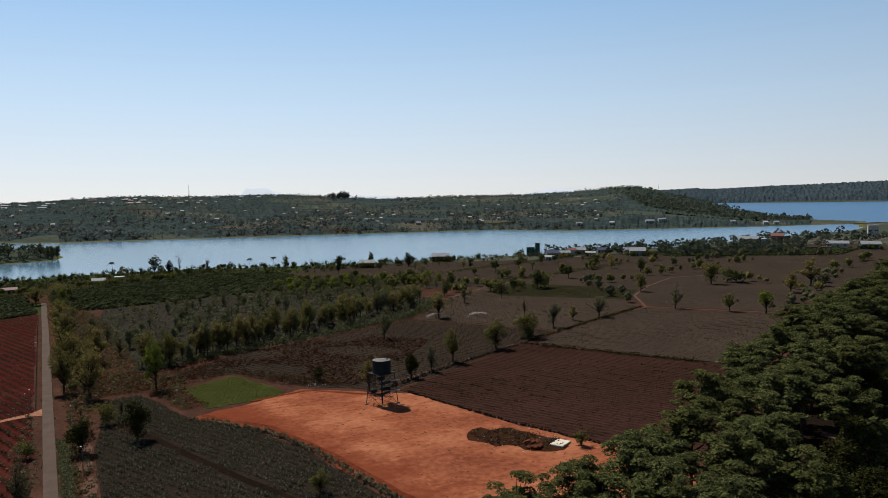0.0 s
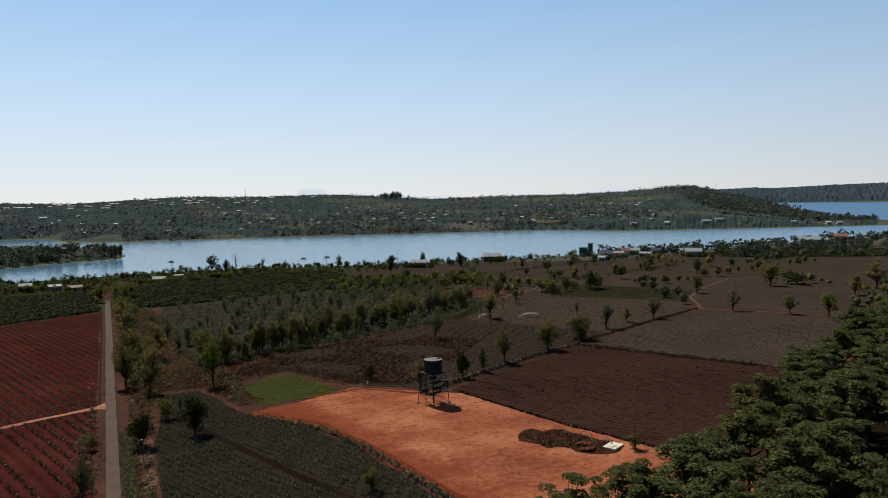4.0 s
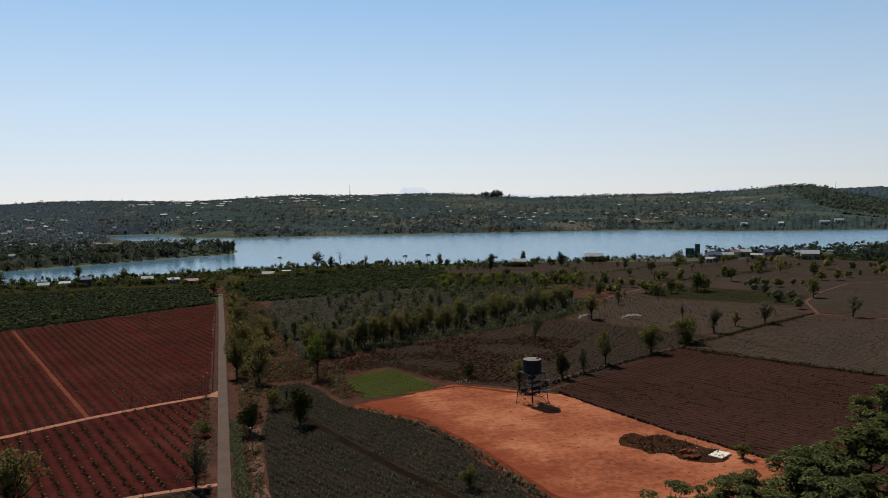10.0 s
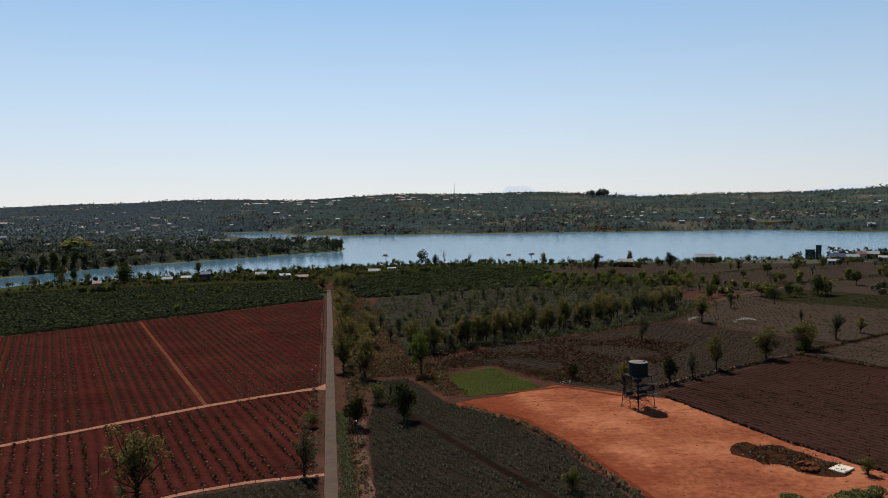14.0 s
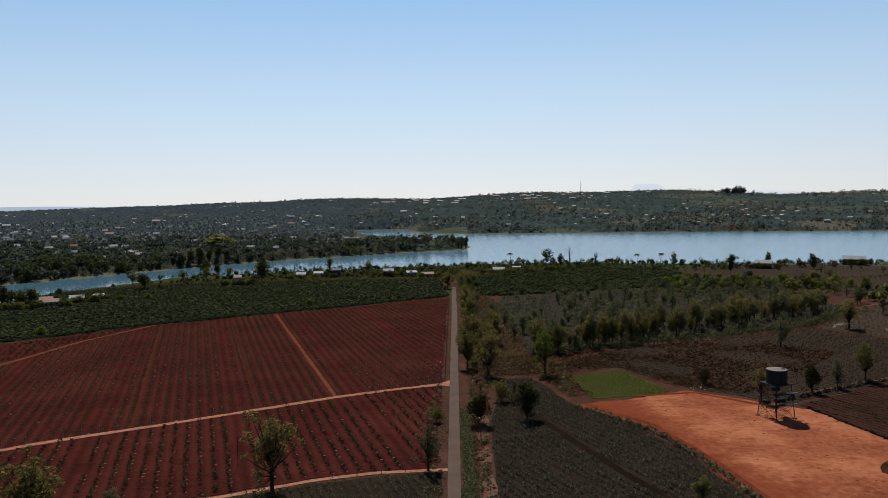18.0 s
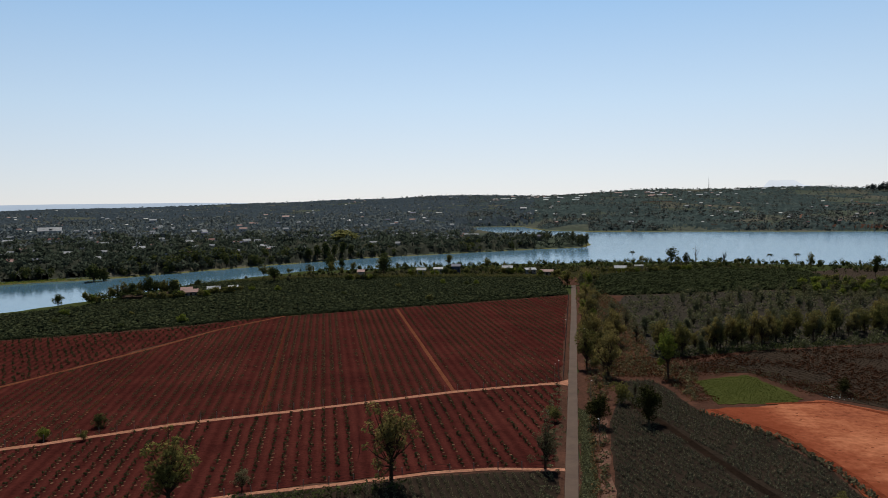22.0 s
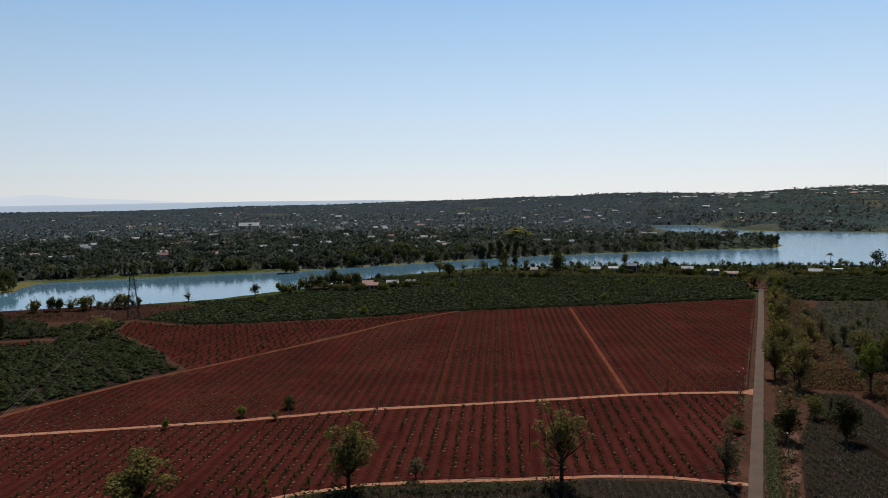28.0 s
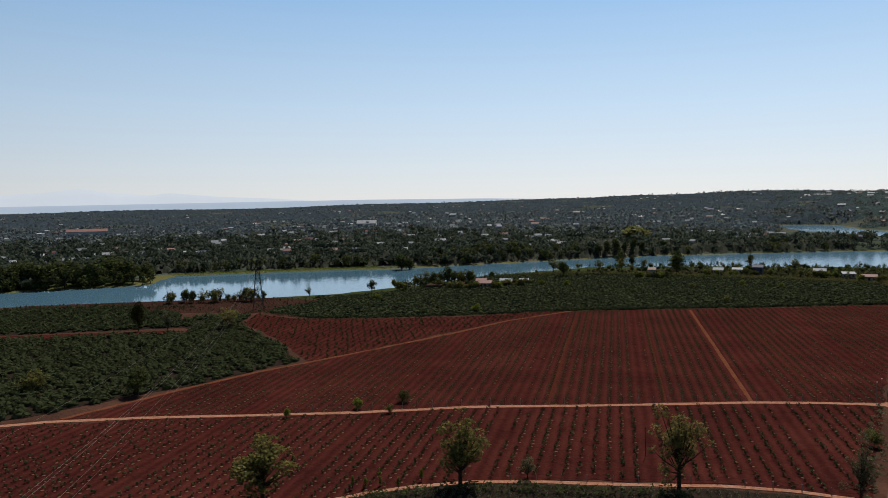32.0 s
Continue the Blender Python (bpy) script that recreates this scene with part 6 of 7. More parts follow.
# ---- houses ----
def house(x, y, w, d, h, turn, roof, wall, label, kind="gable", z=None, windows=2):
    t = tagged(new("house"), label, "house", "houses")
    t.matrix_basis = pose(x, y, float(land(x, y)) - 0.05 if z is None else z, 0, 0, turn)
    bm = bmesh.new()
    box(bm, 0, 0, h / 2 - 0.4, w, d, h + 0.8)
    if kind == "gable":
        r = d * 0.26
        vs = [bm.verts.new(p) for p in ((-w / 2, -d / 2, h), (-w / 2, d / 2, h), (-w / 2, 0, h + r), (w / 2, -d / 2, h), (w / 2, d / 2, h), (w / 2, 0, h + r))]
        bm.faces.new(vs[:3]), bm.faces.new(vs[3:])
    part("wall", bm, wall, t)
    bm = bmesh.new()
    o = 0.5
    if kind == "gable":
        r = d * 0.26
        k = r / (d / 2)
        for s in (-1, 1):
            q = [(-w / 2 - o, s * (d / 2 + o), h - o * k + 0.06), (w / 2 + o, s * (d / 2 + o), h - o * k + 0.06), (w / 2 + o, 0, h + r + 0.06), (-w / 2 - o, 0, h + r + 0.06)]
            lo = [bm.verts.new(p) for p in q]
            hi = [bm.verts.new((p[0], p[1], p[2] + 0.12)) for p in q]
            bm.faces.new(lo), bm.faces.new(hi)
            for i in range(4):
                bm.faces.new((lo[i - 1], lo[i], hi[i], hi[i - 1]))
        bmesh.ops.recalc_face_normals(bm, faces=bm.faces)
    elif kind == "flat":
        box(bm, 0, 0, h + 0.16, w + 0.5, d + 0.5, 0.3)
    else:
        vs = box(bm, 0, 0, h + 0.25, w + 2 * o, d + 2 * o, 0.12)
        for v in vs:
            v.co.z += 0.18 * v.co.y
    part("roof", bm, roof, t)
    for k in range(windows):
        bm = bmesh.new()
        box(bm, -w / 2 + (k + 0.5 + (k >= windows / 2)) * w / (windows + 1), -d / 2 - 0.01, h * 0.55, min(1.4, w / 6), 0.08, min(1.3, h * 0.36))
        part("window", bm, M_GLASS, t)
    bm = bmesh.new()
    box(bm, 0, -d / 2 - 0.01, 1.0, 1.0, 0.1, 2.05)
    part("door", bm, M_BARK, t)
    return t


house(-181, 336, 6.4, 4.2, 2.5, 25, M_ROOF_RED, M_WALL, "farmhouse with pale red tile roof near the lake")
house(-176, 349, 5.6, 4.2, 2.4, 25, M_ROOF, M_WALL, "farm building with pale metal sheet roof")
house(-186, 341, 4.8, 4.2, 2.8, 25, M_ROOF_RED, M_WALL, "small outbuilding with a rusty red roof")
house(-192, 330, 3.2, 2.5, 2.2, 25, M_BARK, M_BARK, "small dark wooden shed", "shed", windows=1)
house(-170, 358, 4.0, 2.9, 2.2, 25, M_ROOF, M_WALL, "low shed with pale metal roof", "shed", windows=1)
house(-203, 322, 8.0, 2.5, 1.8, 25, M_BARK, M_BARK, "long low dark shed behind the crop", "shed", windows=1)
house(-119, 413, 3.5, 3.6, 4.6, 10, M_ROOF_RED, M_WALL, "small two-tier shrine with red roof", windows=2)
house(-90, 441, 4.8, 3.8, 3.0, 8, M_ROOF, M_WHITE, "white cottage with pale metal roof")
house(-81, 447, 4.8, 3.4, 3.0, 8, M_ROOF, M_WHITE, "white shed with pale sheet roof", "shed")
house(-71, 452, 4.8, 4.2, 4.2, 5, M_ROOF_BLUE, M_ROOF_BLUE, "house with dull blue roof among trees")
house(-40, 452, 5.6, 4.2, 3.2, 5, M_ROOF, M_WALL, "low house with pale sheet roof")
house(-16, 436, 6.4, 3.4, 2.6, 0, M_ROOF_RED, M_WALL, "low house with rusty red roof")
house(-26, 448, 5.6, 3.4, 2.6, 15, M_ROOF, M_WALL, "shed with grey metal roof by lane", "shed")
house(26, 456, 6.4, 4.2, 2.8, -6, M_ROOF, M_WHITE, "long white house with pale metal roof")
house(37, 462, 4.8, 4.2, 3.4, -6, M_WHITE, M_WALL, "small plastered house with flat roof", "flat")
house(188, 466, 9, 6, 3.2, -20, M_ROOF, M_BARK, "dark barn with grey metal roof by the lake")
house(250, 480, 12, 7, 3.6, -25, M_ROOF, M_BARK, "dark open barn with sagging grey roof")
house(330, 484, 6, 6, 6.0, -32, M_WALL_GREEN, M_WALL_GREEN, "tall green painted block by the lake", "flat")
house(335, 482, 3.4, 4, 9, -32, M_WALL_GREEN, M_WALL_GREEN, "green tower of the lakeside block", "flat")
house(327, 452, 9, 7, 3.8, -20, M_ROOF_BLUE, M_WALL, "farm building with dark blue sheet roof")
house(314, 437, 6, 4.5, 2.6, -30, M_ROOF, M_WHITE, "white farm shed with pale metal roof", "shed")
house(341, 456, 8, 5, 3.2, -30, M_ROOF, M_WHITE, "white farmhouse with pale sheet roof")
house(366, 470, 9, 6, 3.4, -35, M_ROOF, M_WALL, "long farm building with pale roof")
house(380, 460, 8, 5.5, 3.4, -30, M_ROOF_BLUE, M_WALL, "farm building with dull dark roof")
house(388, 430, 11, 8, 4.0, -38, M_ROOF, M_WALL, "grey barn with wide sheet roof")
house(352, 462, 6, 5, 4.2, -15, M_ROOF_RED, M_WHITE, "small house with a rusty red roof among trees")
house(359, 448, 7, 4.5, 2.8, -40, M_ROOF, M_WALL, "low shed with pale metal roof", "shed", windows=1)
house(398, 452, 6, 5, 3.2, -25, M_ROOF, M_WHITE, "white cottage with pale sheet roof")
house(410, 462, 8, 5, 3.4, -35, M_ROOF_BLUE, M_WALL, "house with dull blue sheet roof")
house(548, 466, 16, 8, 5.0, -45, M_ROOF, M_WHITE, "large white house on the far shore road")
house(562, 462, 12, 8, 4.5, -45, M_WHITE, M_WHITE, "white plastered house with flat roof", "flat")
house(590, 470, 10, 8, 6, -48, M_ROOF_RED, M_ROOF_RED, "pink house among trees near the lake")
house(540, 392, 18, 1, 1.8, -52, M_POST, M_ROOF_RED, "long low wall of faded red brick", "flat", windows=1)
house(575, 400, 16, 7, 3.0, -50, M_ROOF, M_WHITE, "low white house with pale metal roof")
house(570, 369, 14, 8, 4.0, -40, M_ROOF, M_WALL_GREEN, "long green shed with pale metal roof")
house(730, 470, 9, 8, 11, -50, M_WHITE, M_WHITE, "tall white house among lakeside trees", "flat", windows=4)
for x, y, w in [(800, 860, 18), (822, 858, 16), (921, 812, 10), (968, 792, 9), (984, 786, 10), (745, 880, 9), (700, 900, 12)]:
    house(x, y, w * 0.7, 6, 3.6, -42 + w, M_ROOF if w > 9 else M_WHITE, M_WHITE, "white house across the lake with pale roof")
house(-940, 622, 50, 12, 9, 57, M_ROOF_RED, M_WHITE, "long school-like block with faded red roof", windows=8)
house(-659, 870, 27, 16, 6, 30, M_ROOF, M_WHITE, "large white warehouse with pale metal roof", windows=4)
house(-556, 672, 9, 6, 4, 30, M_ROOF, M_WHITE, "small white house with bright metal roof")

# far houses scattered over the wooded land
FAR_HOUSES = [house(-700, 1180, 11, 8, 6.0, 20, M_ROOF, M_WHITE, "small white house among distant trees", windows=1),
              house(-520, 1320, 12, 8, 6.0, 20, M_ROOF_RED, M_WHITE, "distant house with faded red roof", windows=1),
              house(-300, 1400, 11, 7, 6.0, 10, M_ROOF_BLUE, M_WALL, "distant house with dull grey-blue roof", windows=1),
              house(-100, 1500, 12, 8, 6.0, 0, M_ROOF, M_WALL, "distant plastered house with pale roof", windows=1)]
hp, hr = polar_points(760, -40, 64, 620, 3000, 91)
beyond = []  # too far off to count: bearing, place, length, height
for (x, y, z), r in zip(hp, hr):
    if not across(np.array(x), np.array(y)) or edge_dist(CHANNEL, np.array(x), np.array(y)) < 40:
        continue
    az = math.degrees(math.atan2(-x, y)) + random.uniform(-40, 40)
    s = random.uniform(0.3, 0.58)
    long = s * random.uniform(0.8, 1.5)
    if r > 1150:
        beyond.append((x, y, z - 0.3, 12 * s * random.uniform(0.9, 1.3), 6.2 * s + 1.2, az))
    else:
        copy_thing(FAR_HOUSES[random.choice((0, 0, 3, 3, 0, 1, 2))], pose(x, y, z - 0.3, 0, 0, az) @ Matrix.Diagonal((long, s, s * 1.05 + 0.2, 1)))
# long pale sheds on the skyline ridge
for k in range(40):
    az = random.uniform(-15, 6)
    r = random.uniform(1900, 2480)
    x, y = -math.sin(radians(az)) * r, math.cos(radians(az)) * r
    beyond.append((x, y, float(land(x, y)), random.uniform(7, 22), 5.0, az))
beyond = np.array(beyond)
WALLS = np.array([(-0.5, -0.3, 0), (0.5, -0.3, 0), (0.5, 0.3, 0), (-0.5, 0.3, 0), (-0.5, -0.3, 0.75), (0.5, -0.3, 0.75), (0.5, 0.3, 0.75), (-0.5, 0.3, 0.75)]), np.array([(0, 1, 5, 4), (1, 2, 6, 5), (2, 3, 7, 6), (3, 0, 4, 7)])
ROOF = np.array([(-0.55, -0.36, 0.72), (0.55, -0.36, 0.72), (0.55, 0, 1.0), (-0.55, 0, 1.0), (0.55, 0.36, 0.72), (-0.55, 0.36, 0.72)]), np.array([(0, 1, 2, 3), (3, 2, 4, 5)])
for k, mat in enumerate((M_ROOF, M_WHITE, M_ROOF_RED, M_ROOF)):
    some = beyond[k::4]
    ob = tagged(scatter("far_houses", WALLS, some[:, :3], M_WALL, some[:, 3], turns=np.radians(some[:, 5]), heights=some[:, 4]), "tiny pale houses and sheds scattered over far land", "houses", kind="stuff")
    scatter("roofs", ROOF, some[:, :3], mat, some[:, 3], ob, turns=np.radians(some[:, 5]), heights=some[:, 4])


# gardens round the near houses
for i, (x, y) in enumerate([(-181, 336), (-176, 349), (-192, 330), (-170, 358), (-119, 413), (-90, 441), (-71, 452), (-40, 452), (-16, 436), (26, 456), (37, 462), (58, 470), (188, 466), (250, 480), (327, 452), (340, 455), (366, 470), (388, 430), (548, 466), (590, 470), (570, 369)]):
    toward = Vector((-x, -y)).normalized()
    side = Vector((-toward.y, toward.x))
    for k in range(9):
        q = Vector((x, y)) + toward * random.uniform(3.6, 6) + side * random.uniform(-10, 10)
        plant(random.choice(["bush", "dark_bush", "bush", "fresh_bush"]), q.x, q.y, random.uniform(2.4, 4.2), "garden bushes", wide=1.1)


# ---- small things ----
def heap(name, label, category, x, y, count, spread, lo, hi, mat, z=0.05, flat=0.6):
    """Loose lumps of rubble, joined as one pile."""
    g = np.random.default_rng(int(abs(x * 3 + y)))
    bm = bmesh.new()
    for i in range(count):
        s = g.uniform(lo, hi)
        a, r = g.uniform(0, 6.28), math.sqrt(g.random()) * spread
        vs = bmesh.ops.create_icosphere(bm, subdivisions=1, radius=s, matrix=Matrix.Translation((x + math.cos(a) * r, y + math.sin(a) * r, z + s * 0.2)) @ Matrix.Diagonal((1, 1, flat, 1)))["verts"]
        for v in vs:
            v.co += Vector(g.normal(0, s * 0.14, 3))
    return tagged(part(name, bm, mat), label, category, kind="stuff")


DEBRIS = [(69, 123), (72, 126), (77, 124), (80.5, 119), (83, 113), (82, 108.5), (78, 107.5), (74, 111), (70.5, 117)]
M_DEBRIS = soil_mat("dark_debris", (0.02, 0.009, 0.005), (0.04, 0.017, 0.009), (0.075, 0.03, 0.016), 0.4, 2.5, 0.7)
sheet("debris_patch", DEBRIS, M_DEBRIS, "dark weedy debris patch on the bare plot", "ground", 0.14, bumpy=0.7)
heap("rubble", "broken stones and rubble on the debris patch", "rubble", 74.5, 118, 50, 4.6, 0.1, 0.26, M_DEBRIS, 0.16)
heap("earth_heap", "small heap of dark red earth", "heap", 77, 112, 24, 2.2, 0.4, 0.8, M_TRACK, 0.2)
heap("white_rubbish", "scattered pale stones at the plot's corner", "rubbish", 56.8, 176.6, 16, 3.0, 0.1, 0.26, M_WHITE, 0.1)
crop("dry_weeds", grid_in(DEBRIS, 0.8, 0.8, 0.3, 0.4, 71, 0.55), M_DRYLEAF, tuft(16, 0.5, 0.12, 0.25, 71, 0.3), 0.5, 1.4, "dark dry weeds over the debris patch", "weeds", 0.2)
crop("weeds", grid_in(DEBRIS, 1.5, 1.5, 0.1, 0.6, 72, 0.35), M_ORCHLEAF, tuft(16, 0.5, 0.12, 0.3, 72, 0.3), 0.6, 1.5, "dull green weeds over the debris patch", "weeds", 0.2)
heap("white_rubbish", "pale scraps strewn over the debris patch", "rubbish", 76, 116, 26, 7.5, 0.06, 0.16, M_WHITE, 0.12)
bm = bmesh.new()
vs = box(bm, 81.3, 110.2, 0.24, 3.6, 2.6, 0.3, 0.5)
bmesh.ops.bevel(bm, geom=list(bm.edges), offset=0.05, segments=2, affect="EDGES")
tagged(part("slab", bm, plain_mat("pale_cream_concrete", (0.62, 0.55, 0.44), 0.85, 0.0, 0.15)), "pale concrete slab at the plot's edge", "slab")
stake(84.5, 108, 4.2)

# low berms and hedges
def hedge(name, line, w, h, mat, label, step=0.8, seed=5):
    g = np.random.default_rng(seed)
    p = np.array([(q.x, q.y, float(land(q.x, q.y))) for q in along(line, step)])
    p[:, :2] += g.normal(0, w * 0.25, (len(p), 2))
    ob = scatter(name, tuft(22, w * 0.6, 0.24, h * 0.5, seed), p, mat, g.uniform(0.75, 1.3, len(p)))
    return tagged(ob, label, "hedge", kind="stuff")


hedge("hedge", [(129, 192.5), (141, 169.5), (153, 147)], 1.3, 1.2, M_LEAF_BLACK, "low dark hedge between two brown fields")
hedge("hedge", [(70, 163.5), (97, 178.5), (132, 195)], 0.9, 0.6, M_DRYLEAF, "dark dry weeds along the field boundary", 0.9, 17)
hedge("hedge", [(132, 195), (170, 213), (211, 231)], 1.0, 1.0, M_LEAF_BLACK, "low dark hedge beside the track", 1.1, 6)
hedge("hedge", [(73.6, 158), (80.8, 127), (88.3, 105)], 0.5, 0.4, M_DRYLEAF, "dark weedy edge of the bare plot", 1.0, 7)
hedge("hedge", [(26, 161), (37, 145), (42, 125), (45, 103), (53, 62)], 1.0, 0.9, M_TEALEAF, "shrubby edge of the tea field", 0.9, 8)
hedge("hedge", [(-224, 223), (-193, 220), (-173, 231), (-143, 253), (-111, 282), (-74, 304), (-40, 326), (-4, 351)], 1.4, 1.3, M_COFFEE, "dark green bushes edging the red field", 0.9, 9)
hedge("hedge", [(24, 214), (50, 226), (86, 240), (120, 257), (150, 290)], 2.2, 2.0, M_LEAF_DARK, "dense dark undergrowth at the grove edge", 0.7, 10)
hedge("hedge", [(175, 395), (215, 400), (262, 420), (320, 440)], 2.0, 1.6, M_LEAF_DARK, "dark hedge between the shore plots", 1.2, 14)
hedge("hedge", [(165, 345), (205, 338), (250, 352), (330, 380)], 2.0, 1.6, M_LEAF_DARK, "dark hedge across the far fields", 1.2, 11)
hedge("hedge", [(-27, 112), (-33, 110), (-44, 105), (-60, 98), (-70, 86)], 2.0, 1.5, M_LEAF_DARK, "dark shrubs at the tea plot's edge", 0.9, 12)
hedge("hedge", [(-205, 384), (-150, 413), (-60, 423), (-12, 419)], 2.4, 2.0, M_LEAF_DARK, "dark shrubs between crop and shore gardens", 0.7, 15)
hedge("hedge", [(-205, 387), (-150, 417), (-60, 428), (-14, 424), (20, 440), (70, 482)], 2.6, 2.2, M_LEAF, "leafy shrubs round the shore gardens", 1.0, 16)
hedge("hedge", [(-262, 222), (-300, 190)], 1.4, 1.3, M_COFFEE, "dark hedge by the coffee plots", 0.9, 13)


def sprinkler(x, y, turn):
    s = tagged(new("sprinkler"), "field sprinkler throwing a pale arc of water", "sprinkler", "sprinklers")
    s.matrix_basis = pose(x, y, 0.03, 0, 0, turn)
    bm = bmesh.new()
    rod(bm, (0, 0, -0.2), (0, 0, 1.2), 0.04, seg=6)
    rod(bm, (0, 0, 1.2), (0.3, 0, 1.4), 0.035, 0.02, 6)
    part("riser", bm, M_STEEL, s)
    g = np.random.default_rng(3)
    n = 260
    u = g.random(n)
    p = np.stack([u * 7.5 + 0.3, g.normal(0, 0.12 + 0.4 * u), 1.4 + 2.6 * u - 3.4 * u * u + g.normal(0, 0.1 + 0.25 * u)], 1)
    p[:, 2] = np.maximum(p[:, 2], 0.05)
    v, f = leaves([(0, 0, 0)], [0.01], 1, 0.12, 4)
    raw("spray", (p[:, None, :] + v[None]).reshape(-1, 3), (f[None] + np.arange(n)[:, None, None] * 4).reshape(-1, 4), M_WHITE, s)


sprinkler(132, 249, 150), sprinkler(146, 243, 160)


# ---- things on the water and the far shore ----
def palm_tree(x, y, h, seed):
    """A coconut palm: ringed leaning trunk and drooping feathered fronds."""
    g = np.random.default_rng(seed)
    t = tagged(new("palm_tree"), "slender palm with drooping dark fronds by the lake", "palm", "palms on the shore")
    t.matrix_basis = pose(x, y, float(land(x, y)) - 0.05, 0, 0, g.uniform(0, 360))
    bm = bmesh.new()
    last = Vector((0, 0, -0.3))
    for k in range(1, 7):
        p = Vector((0.05 * k * k * 0.35, 0, h * k / 6))
        rod(bm, last, p, 0.2 - 0.015 * k, 0.2 - 0.02 * k, 7)
        last = p
    part("trunk", bm, M_BARK, t)
    for k in range(11):
        a = k * 2 * math.pi / 11 + g.uniform(-0.2, 0.2)
        lift, reach = g.uniform(0.1, 1.0), g.uniform(2.2, 3.0)
        bm = bmesh.new()
        rows = []
        for i in range(6):
            q = i / 5
            c = last + Vector((math.cos(a) * reach * q, math.sin(a) * reach * q, lift * 2 * q - 2.6 * q * q))
            w = 0.42 * math.sin(math.pi * min(q + 0.15, 1.0)) + 0.04
            side = Vector((-math.sin(a), math.cos(a), 0)) * w
            rows.append([bm.verts.new(c - side - Vector((0, 0, w * 0.6))), bm.verts.new(c), bm.verts.new(c + side - Vector((0, 0, w * 0.6)))])
        for p, q in zip(rows, rows[1:]):
            bm.faces.new((p[0], q[0], q[1], p[1])), bm.faces.new((p[1], q[1], q[2], p[2]))
        part("frond", bm, M_LEAF_BLACK, t)


palm_tree(37, 506, 8.5, 1)
palm_tree(118, 494, 7.5, 2)
palm_tree(132, 490, 8.0, 3)
for row in [("dark", -124, 486, 9.5, 7.5), ("broad", 138, 482, 10.5, 4.5), ("dark", 171, 472, 7.6, 6.0), ("black", 213, 455, 8.2, 5.0), ("dark", -157, 474, 8.6, 6.0), ("dark", -150, 476, 7.0, 4.0), ("broad", -82, 494, 8.6, 6.5), ("black", 69, 498, 7.6, 4.0), ("bare", 92, 500, 10.0, 7.0), ("black", 155, 430, 7.0, 2.8)]:
    sized(*row, "trees on the near shore")
sized("round", -226, 728, 15, 22, "trees at the water")
bm = bmesh.new()
box(bm, 1150, 735, LAKE + 0.6, 120, 5, 1.6, -0.05)
dam = tagged(part("causeway", bm, M_POST), "low grey causeway between the two lakes", "causeway", kind="structure")


def land_strip(name, line, width, mat, label, category="path"):
    """A track or plot that lies on rolling ground, slightly proud of it."""
    pts = along(line, 12)
    rows = []
    for i, p in enumerate(pts):
        d = (pts[min(i + 1, len(pts) - 1)] - pts[max(i - 1, 0)]).normalized()
        for k in (-0.5, -0.25, 0, 0.25, 0.5):
            x, y = p.x - d.y * width * k, p.y + d.x * width * k
            rows.append((x, y, float(land(x, y)) + (0.7 if abs(k) < 0.5 else -0.5)))
    f = [(i * 5 + k, i * 5 + k + 1, i * 5 + k + 6, i * 5 + k + 5) for i in range(len(pts) - 1) for k in range(4)]
    tagged(raw(name, rows, f, mat), label, category, kind="structure")


land_strip("far_track", [(290, 1066), (305, 1120), (332, 1210), (360, 1308)], 5, M_PATCH, "pale earth track climbing from the far shore")
land_strip("far_track", [(607, 1799), (575, 1700), (590, 1600), (510, 1470)], 6, M_PATCH, "pale track curving over the far hillside")
land_strip("far_plot", [(185, 1112), (250, 1098)], 34, M_BROWN3, "brown plot on the far shore", "field")
land_strip("far_plot", [(300, 1082), (378, 1058), (410, 1040)], 26, M_DRY, "dry brown plot above the far shore", "field")
land_strip("far_plot", [(560, 1040), (640, 1000), (700, 960)], 20, M_UNDER, "dull weedy plot on the far shore", "field")
land_strip("far_plot", [(480, 1300), (620, 1270)], 50, M_GRASS, "green crop plot on the far hillside", "field")
land_strip("far_plot", [(130, 1600), (300, 1640)], 40, M_BROWN3, "brown plot on the far hillside", "field")
land_strip("far_plot", [(-180, 1330), (-120, 1345), (-60, 1330)], 22, M_SAND, "sandy bank above the inner bay", "field")
crop("shore_grass", np.concatenate([grid_in([(-433, 345), (-425, 345), (-368, 404), (-306, 458), (-316, 470), (-380, 418)], 1.6, 1.6, 0.3, 0.6, 81, 0.95)]), M_LEAF_BRIGHT, tuft(10, 0.9, 0.3, 0.2, 81, 0.6), 0.7, 1.4, "bright grass bank on the far shore", "grass", -4.3)


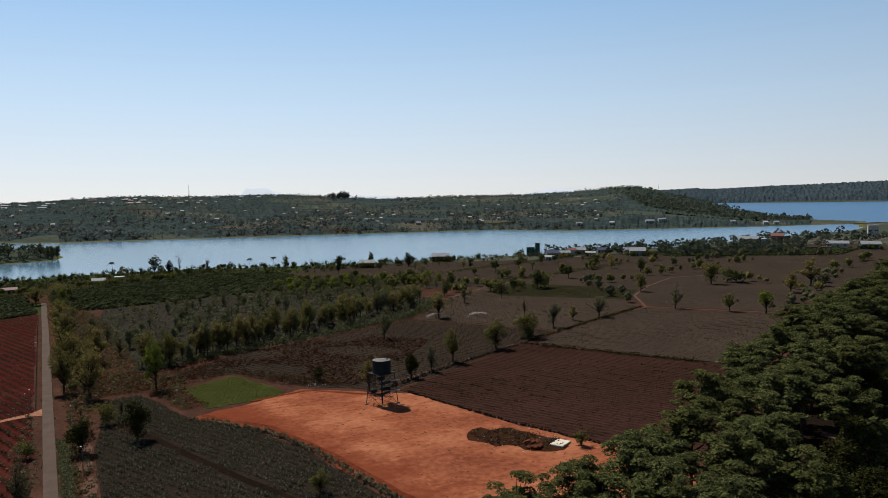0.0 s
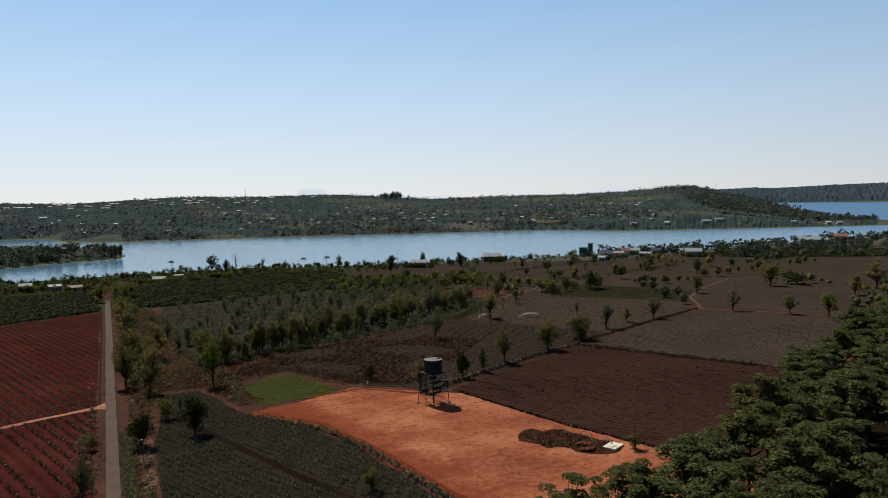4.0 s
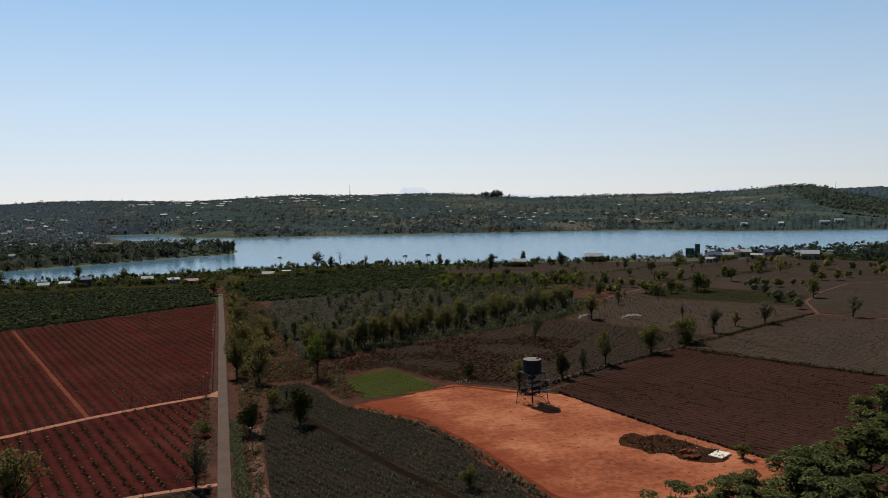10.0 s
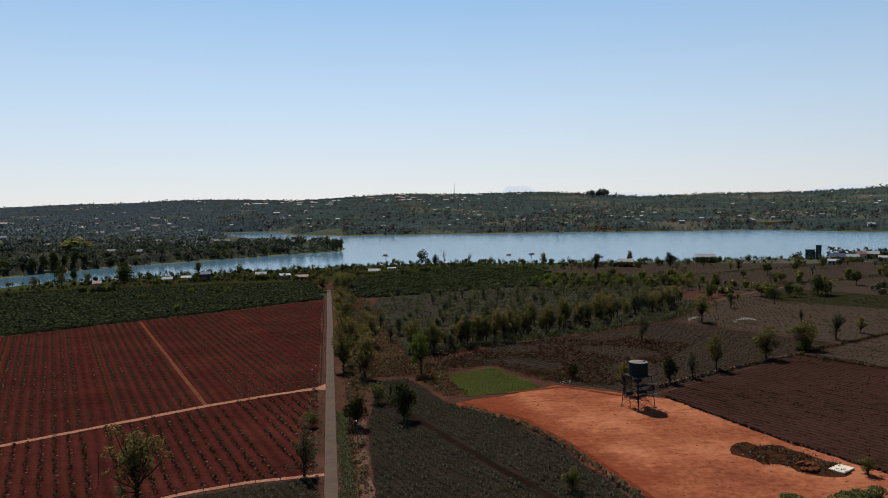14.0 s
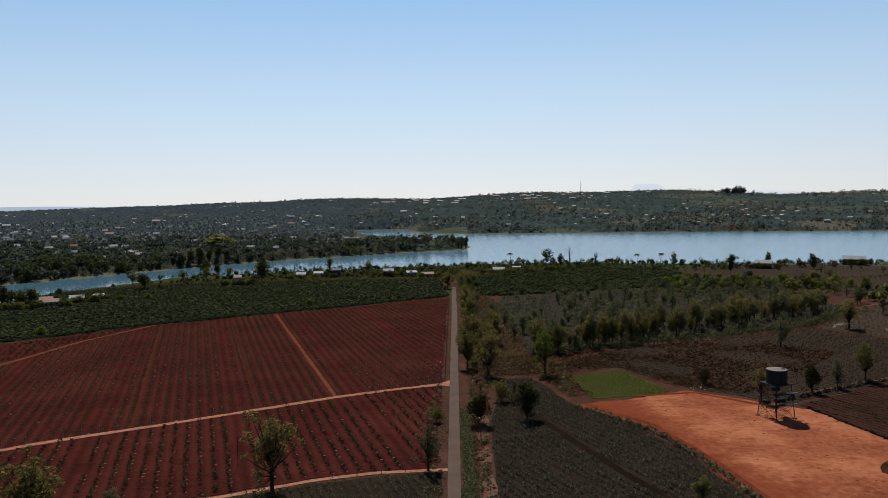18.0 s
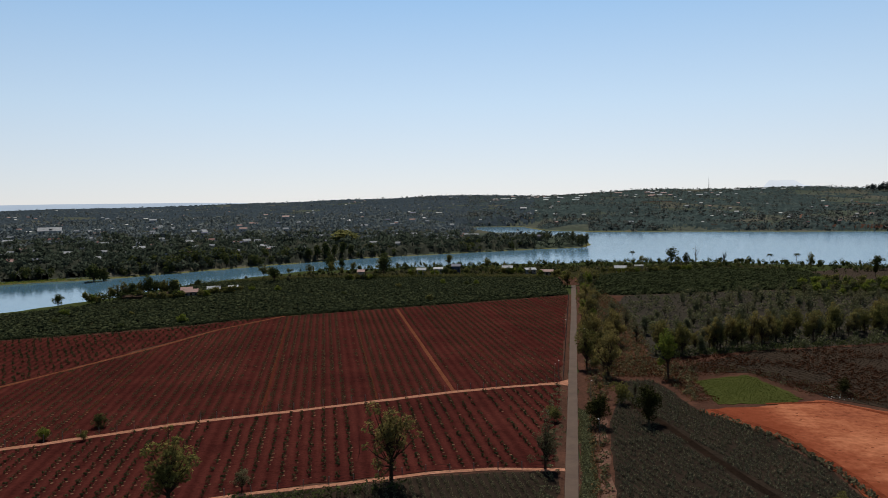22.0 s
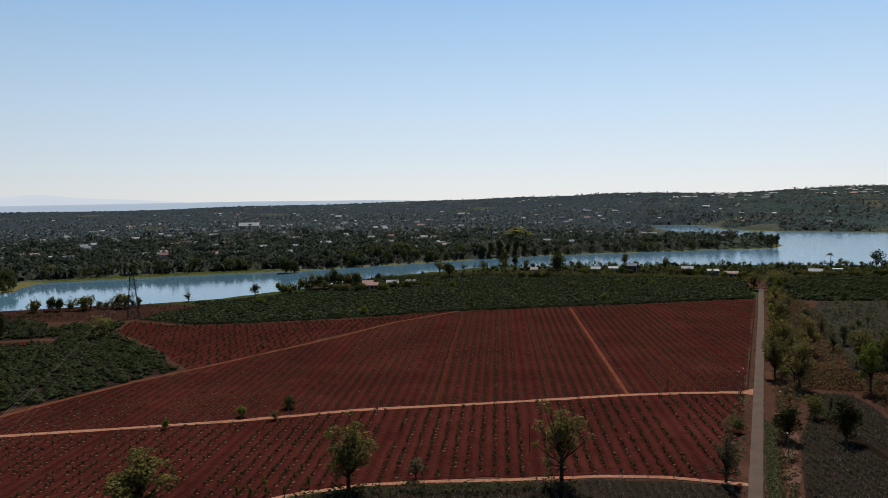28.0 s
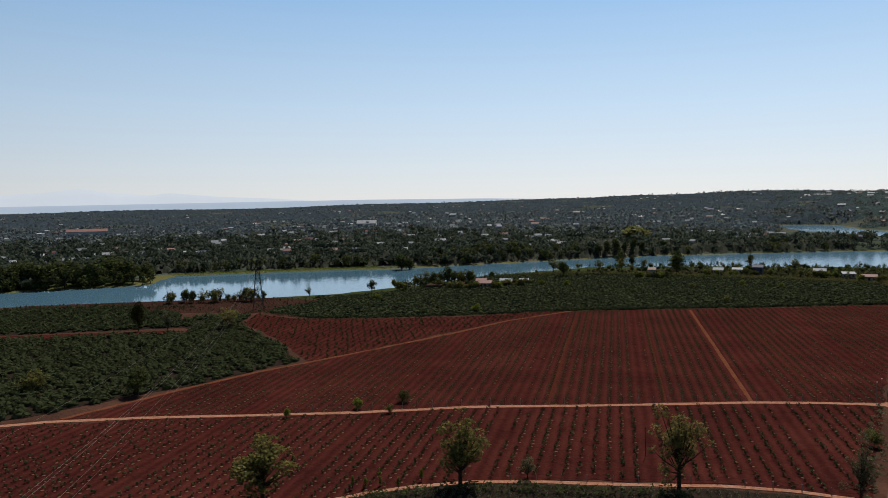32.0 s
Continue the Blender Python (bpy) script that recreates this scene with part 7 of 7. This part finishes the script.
# ---- distance ----
def range_of_hills(name, bearings, r, mat, label, base=0.0):
    """A far ridge: bearings are (degrees, height above the eye line in degrees)."""
    bearings = sorted(bearings)
    az = np.linspace(bearings[0][0], bearings[-1][0], 90)
    el = np.interp(az, [b[0] for b in bearings], [b[1] for b in bearings])
    el = el + np.array([noise.noise(Vector((a * 1.7, 3, 0))) * 0.05 * max(e, 0.1) for a, e in zip(az, el)])
    a = np.radians(az)
    rows = []
    for k, (dr, frac) in enumerate(((0, 0.0), (60, 0.7), (90, 1.0), (140, 0.0))):
        z = np.where(frac > 0, base + (EYE + np.tan(np.radians(el)) * r - base) * frac, base - 60)
        rows.append(np.stack([-np.sin(a) * (r + dr), np.cos(a) * (r + dr), z], 1))
    n = len(az)
    f = [(k * n + i, k * n + i + 1, (k + 1) * n + i + 1, (k + 1) * n + i) for k in range(3) for i in range(n - 1)]
    tagged(raw(name, np.concatenate(rows), f, mat), label, "backdrop", kind="structure")


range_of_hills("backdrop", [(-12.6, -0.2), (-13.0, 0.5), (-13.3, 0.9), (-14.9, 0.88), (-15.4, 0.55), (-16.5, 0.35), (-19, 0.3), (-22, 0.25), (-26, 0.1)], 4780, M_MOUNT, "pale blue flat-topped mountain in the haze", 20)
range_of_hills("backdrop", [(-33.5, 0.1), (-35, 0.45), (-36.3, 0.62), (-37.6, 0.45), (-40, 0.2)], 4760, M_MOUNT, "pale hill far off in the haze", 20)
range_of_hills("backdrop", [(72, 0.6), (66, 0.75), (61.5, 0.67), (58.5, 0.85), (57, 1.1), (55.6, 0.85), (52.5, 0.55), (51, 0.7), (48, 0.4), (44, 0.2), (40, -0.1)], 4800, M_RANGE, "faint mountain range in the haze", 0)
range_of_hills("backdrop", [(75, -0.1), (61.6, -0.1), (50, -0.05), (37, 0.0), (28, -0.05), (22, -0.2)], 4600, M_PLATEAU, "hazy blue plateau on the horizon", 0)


# tree belts on the shores, too many to count
def belt(group, label):
    by_kind = {}
    for kind, *rest in BELTS[group]:
        by_kind.setdefault(kind, []).append(rest)
    for kind, rows in by_kind.items():
        top, zc, rx, rz, n, r0, r1, count, size, mat, words, cat = KINDS[kind]
        rows = np.array(rows)
        fine = 0.3 if "orchard" in group or "grove" in group or "field" in group else 0.17
        # crest and spit take greyer leaves, standing in for haze over the distance
        mat = M_MIDWOOD if group == "stand on the hill crest" else M_ORCHLEAF if group == "trees on the spit" else mat
        for k in range(2):
            some = rows[k::2]
            if not len(some):
                continue
            pts, rad = crown_points(np.random.default_rng(k + 5), n, zc, rx, rz, r0, r1)
            pts, rad = pts + [(0, 0, zc + rz * 0.5)], rad + [r1]
            ob = scatter("tree_belt", leaves(pts, rad, int(count * fine), size * 0.9 / fine ** 0.5, k + 9), some[:, :3], mat, some[:, 3] / 10.2 * some[:, 4], heights=some[:, 3] / 10.2)
            tagged(ob, label, "trees", kind="stuff")
            bm = bmesh.new()
            rod(bm, (0, 0, -0.6), (0, 0, zc + rz * 0.5), 0.24, 0.06, 5)
            limbs(bm, pts[:6], top, 0.2, 4)
            bmesh.ops.triangulate(bm, faces=bm.faces)
            v, f = np.array([q.co[:] for q in bm.verts]), np.array([[q.index for q in p.verts] for p in bm.faces])
            bm.free()
            scatter("trunks", (v, f), some[:, :3], M_BARK, some[:, 3] / 10.2, ob)


belt("shore trees", "mixed trees along the near lake shore")
belt("far orchard trees", "dull green orchard trees in loose rows toward the shore")
belt("far grove edge", "mixed trees at the far end of the grove")
belt("field trees", "scattered trees of the fields toward the shore")
belt("trees on the spit", "dark tall trees on the spit")
belt("trees on the headland", "dense dark trees by the far water")
belt("stand on the hill crest", "tall dark stand on the crest")
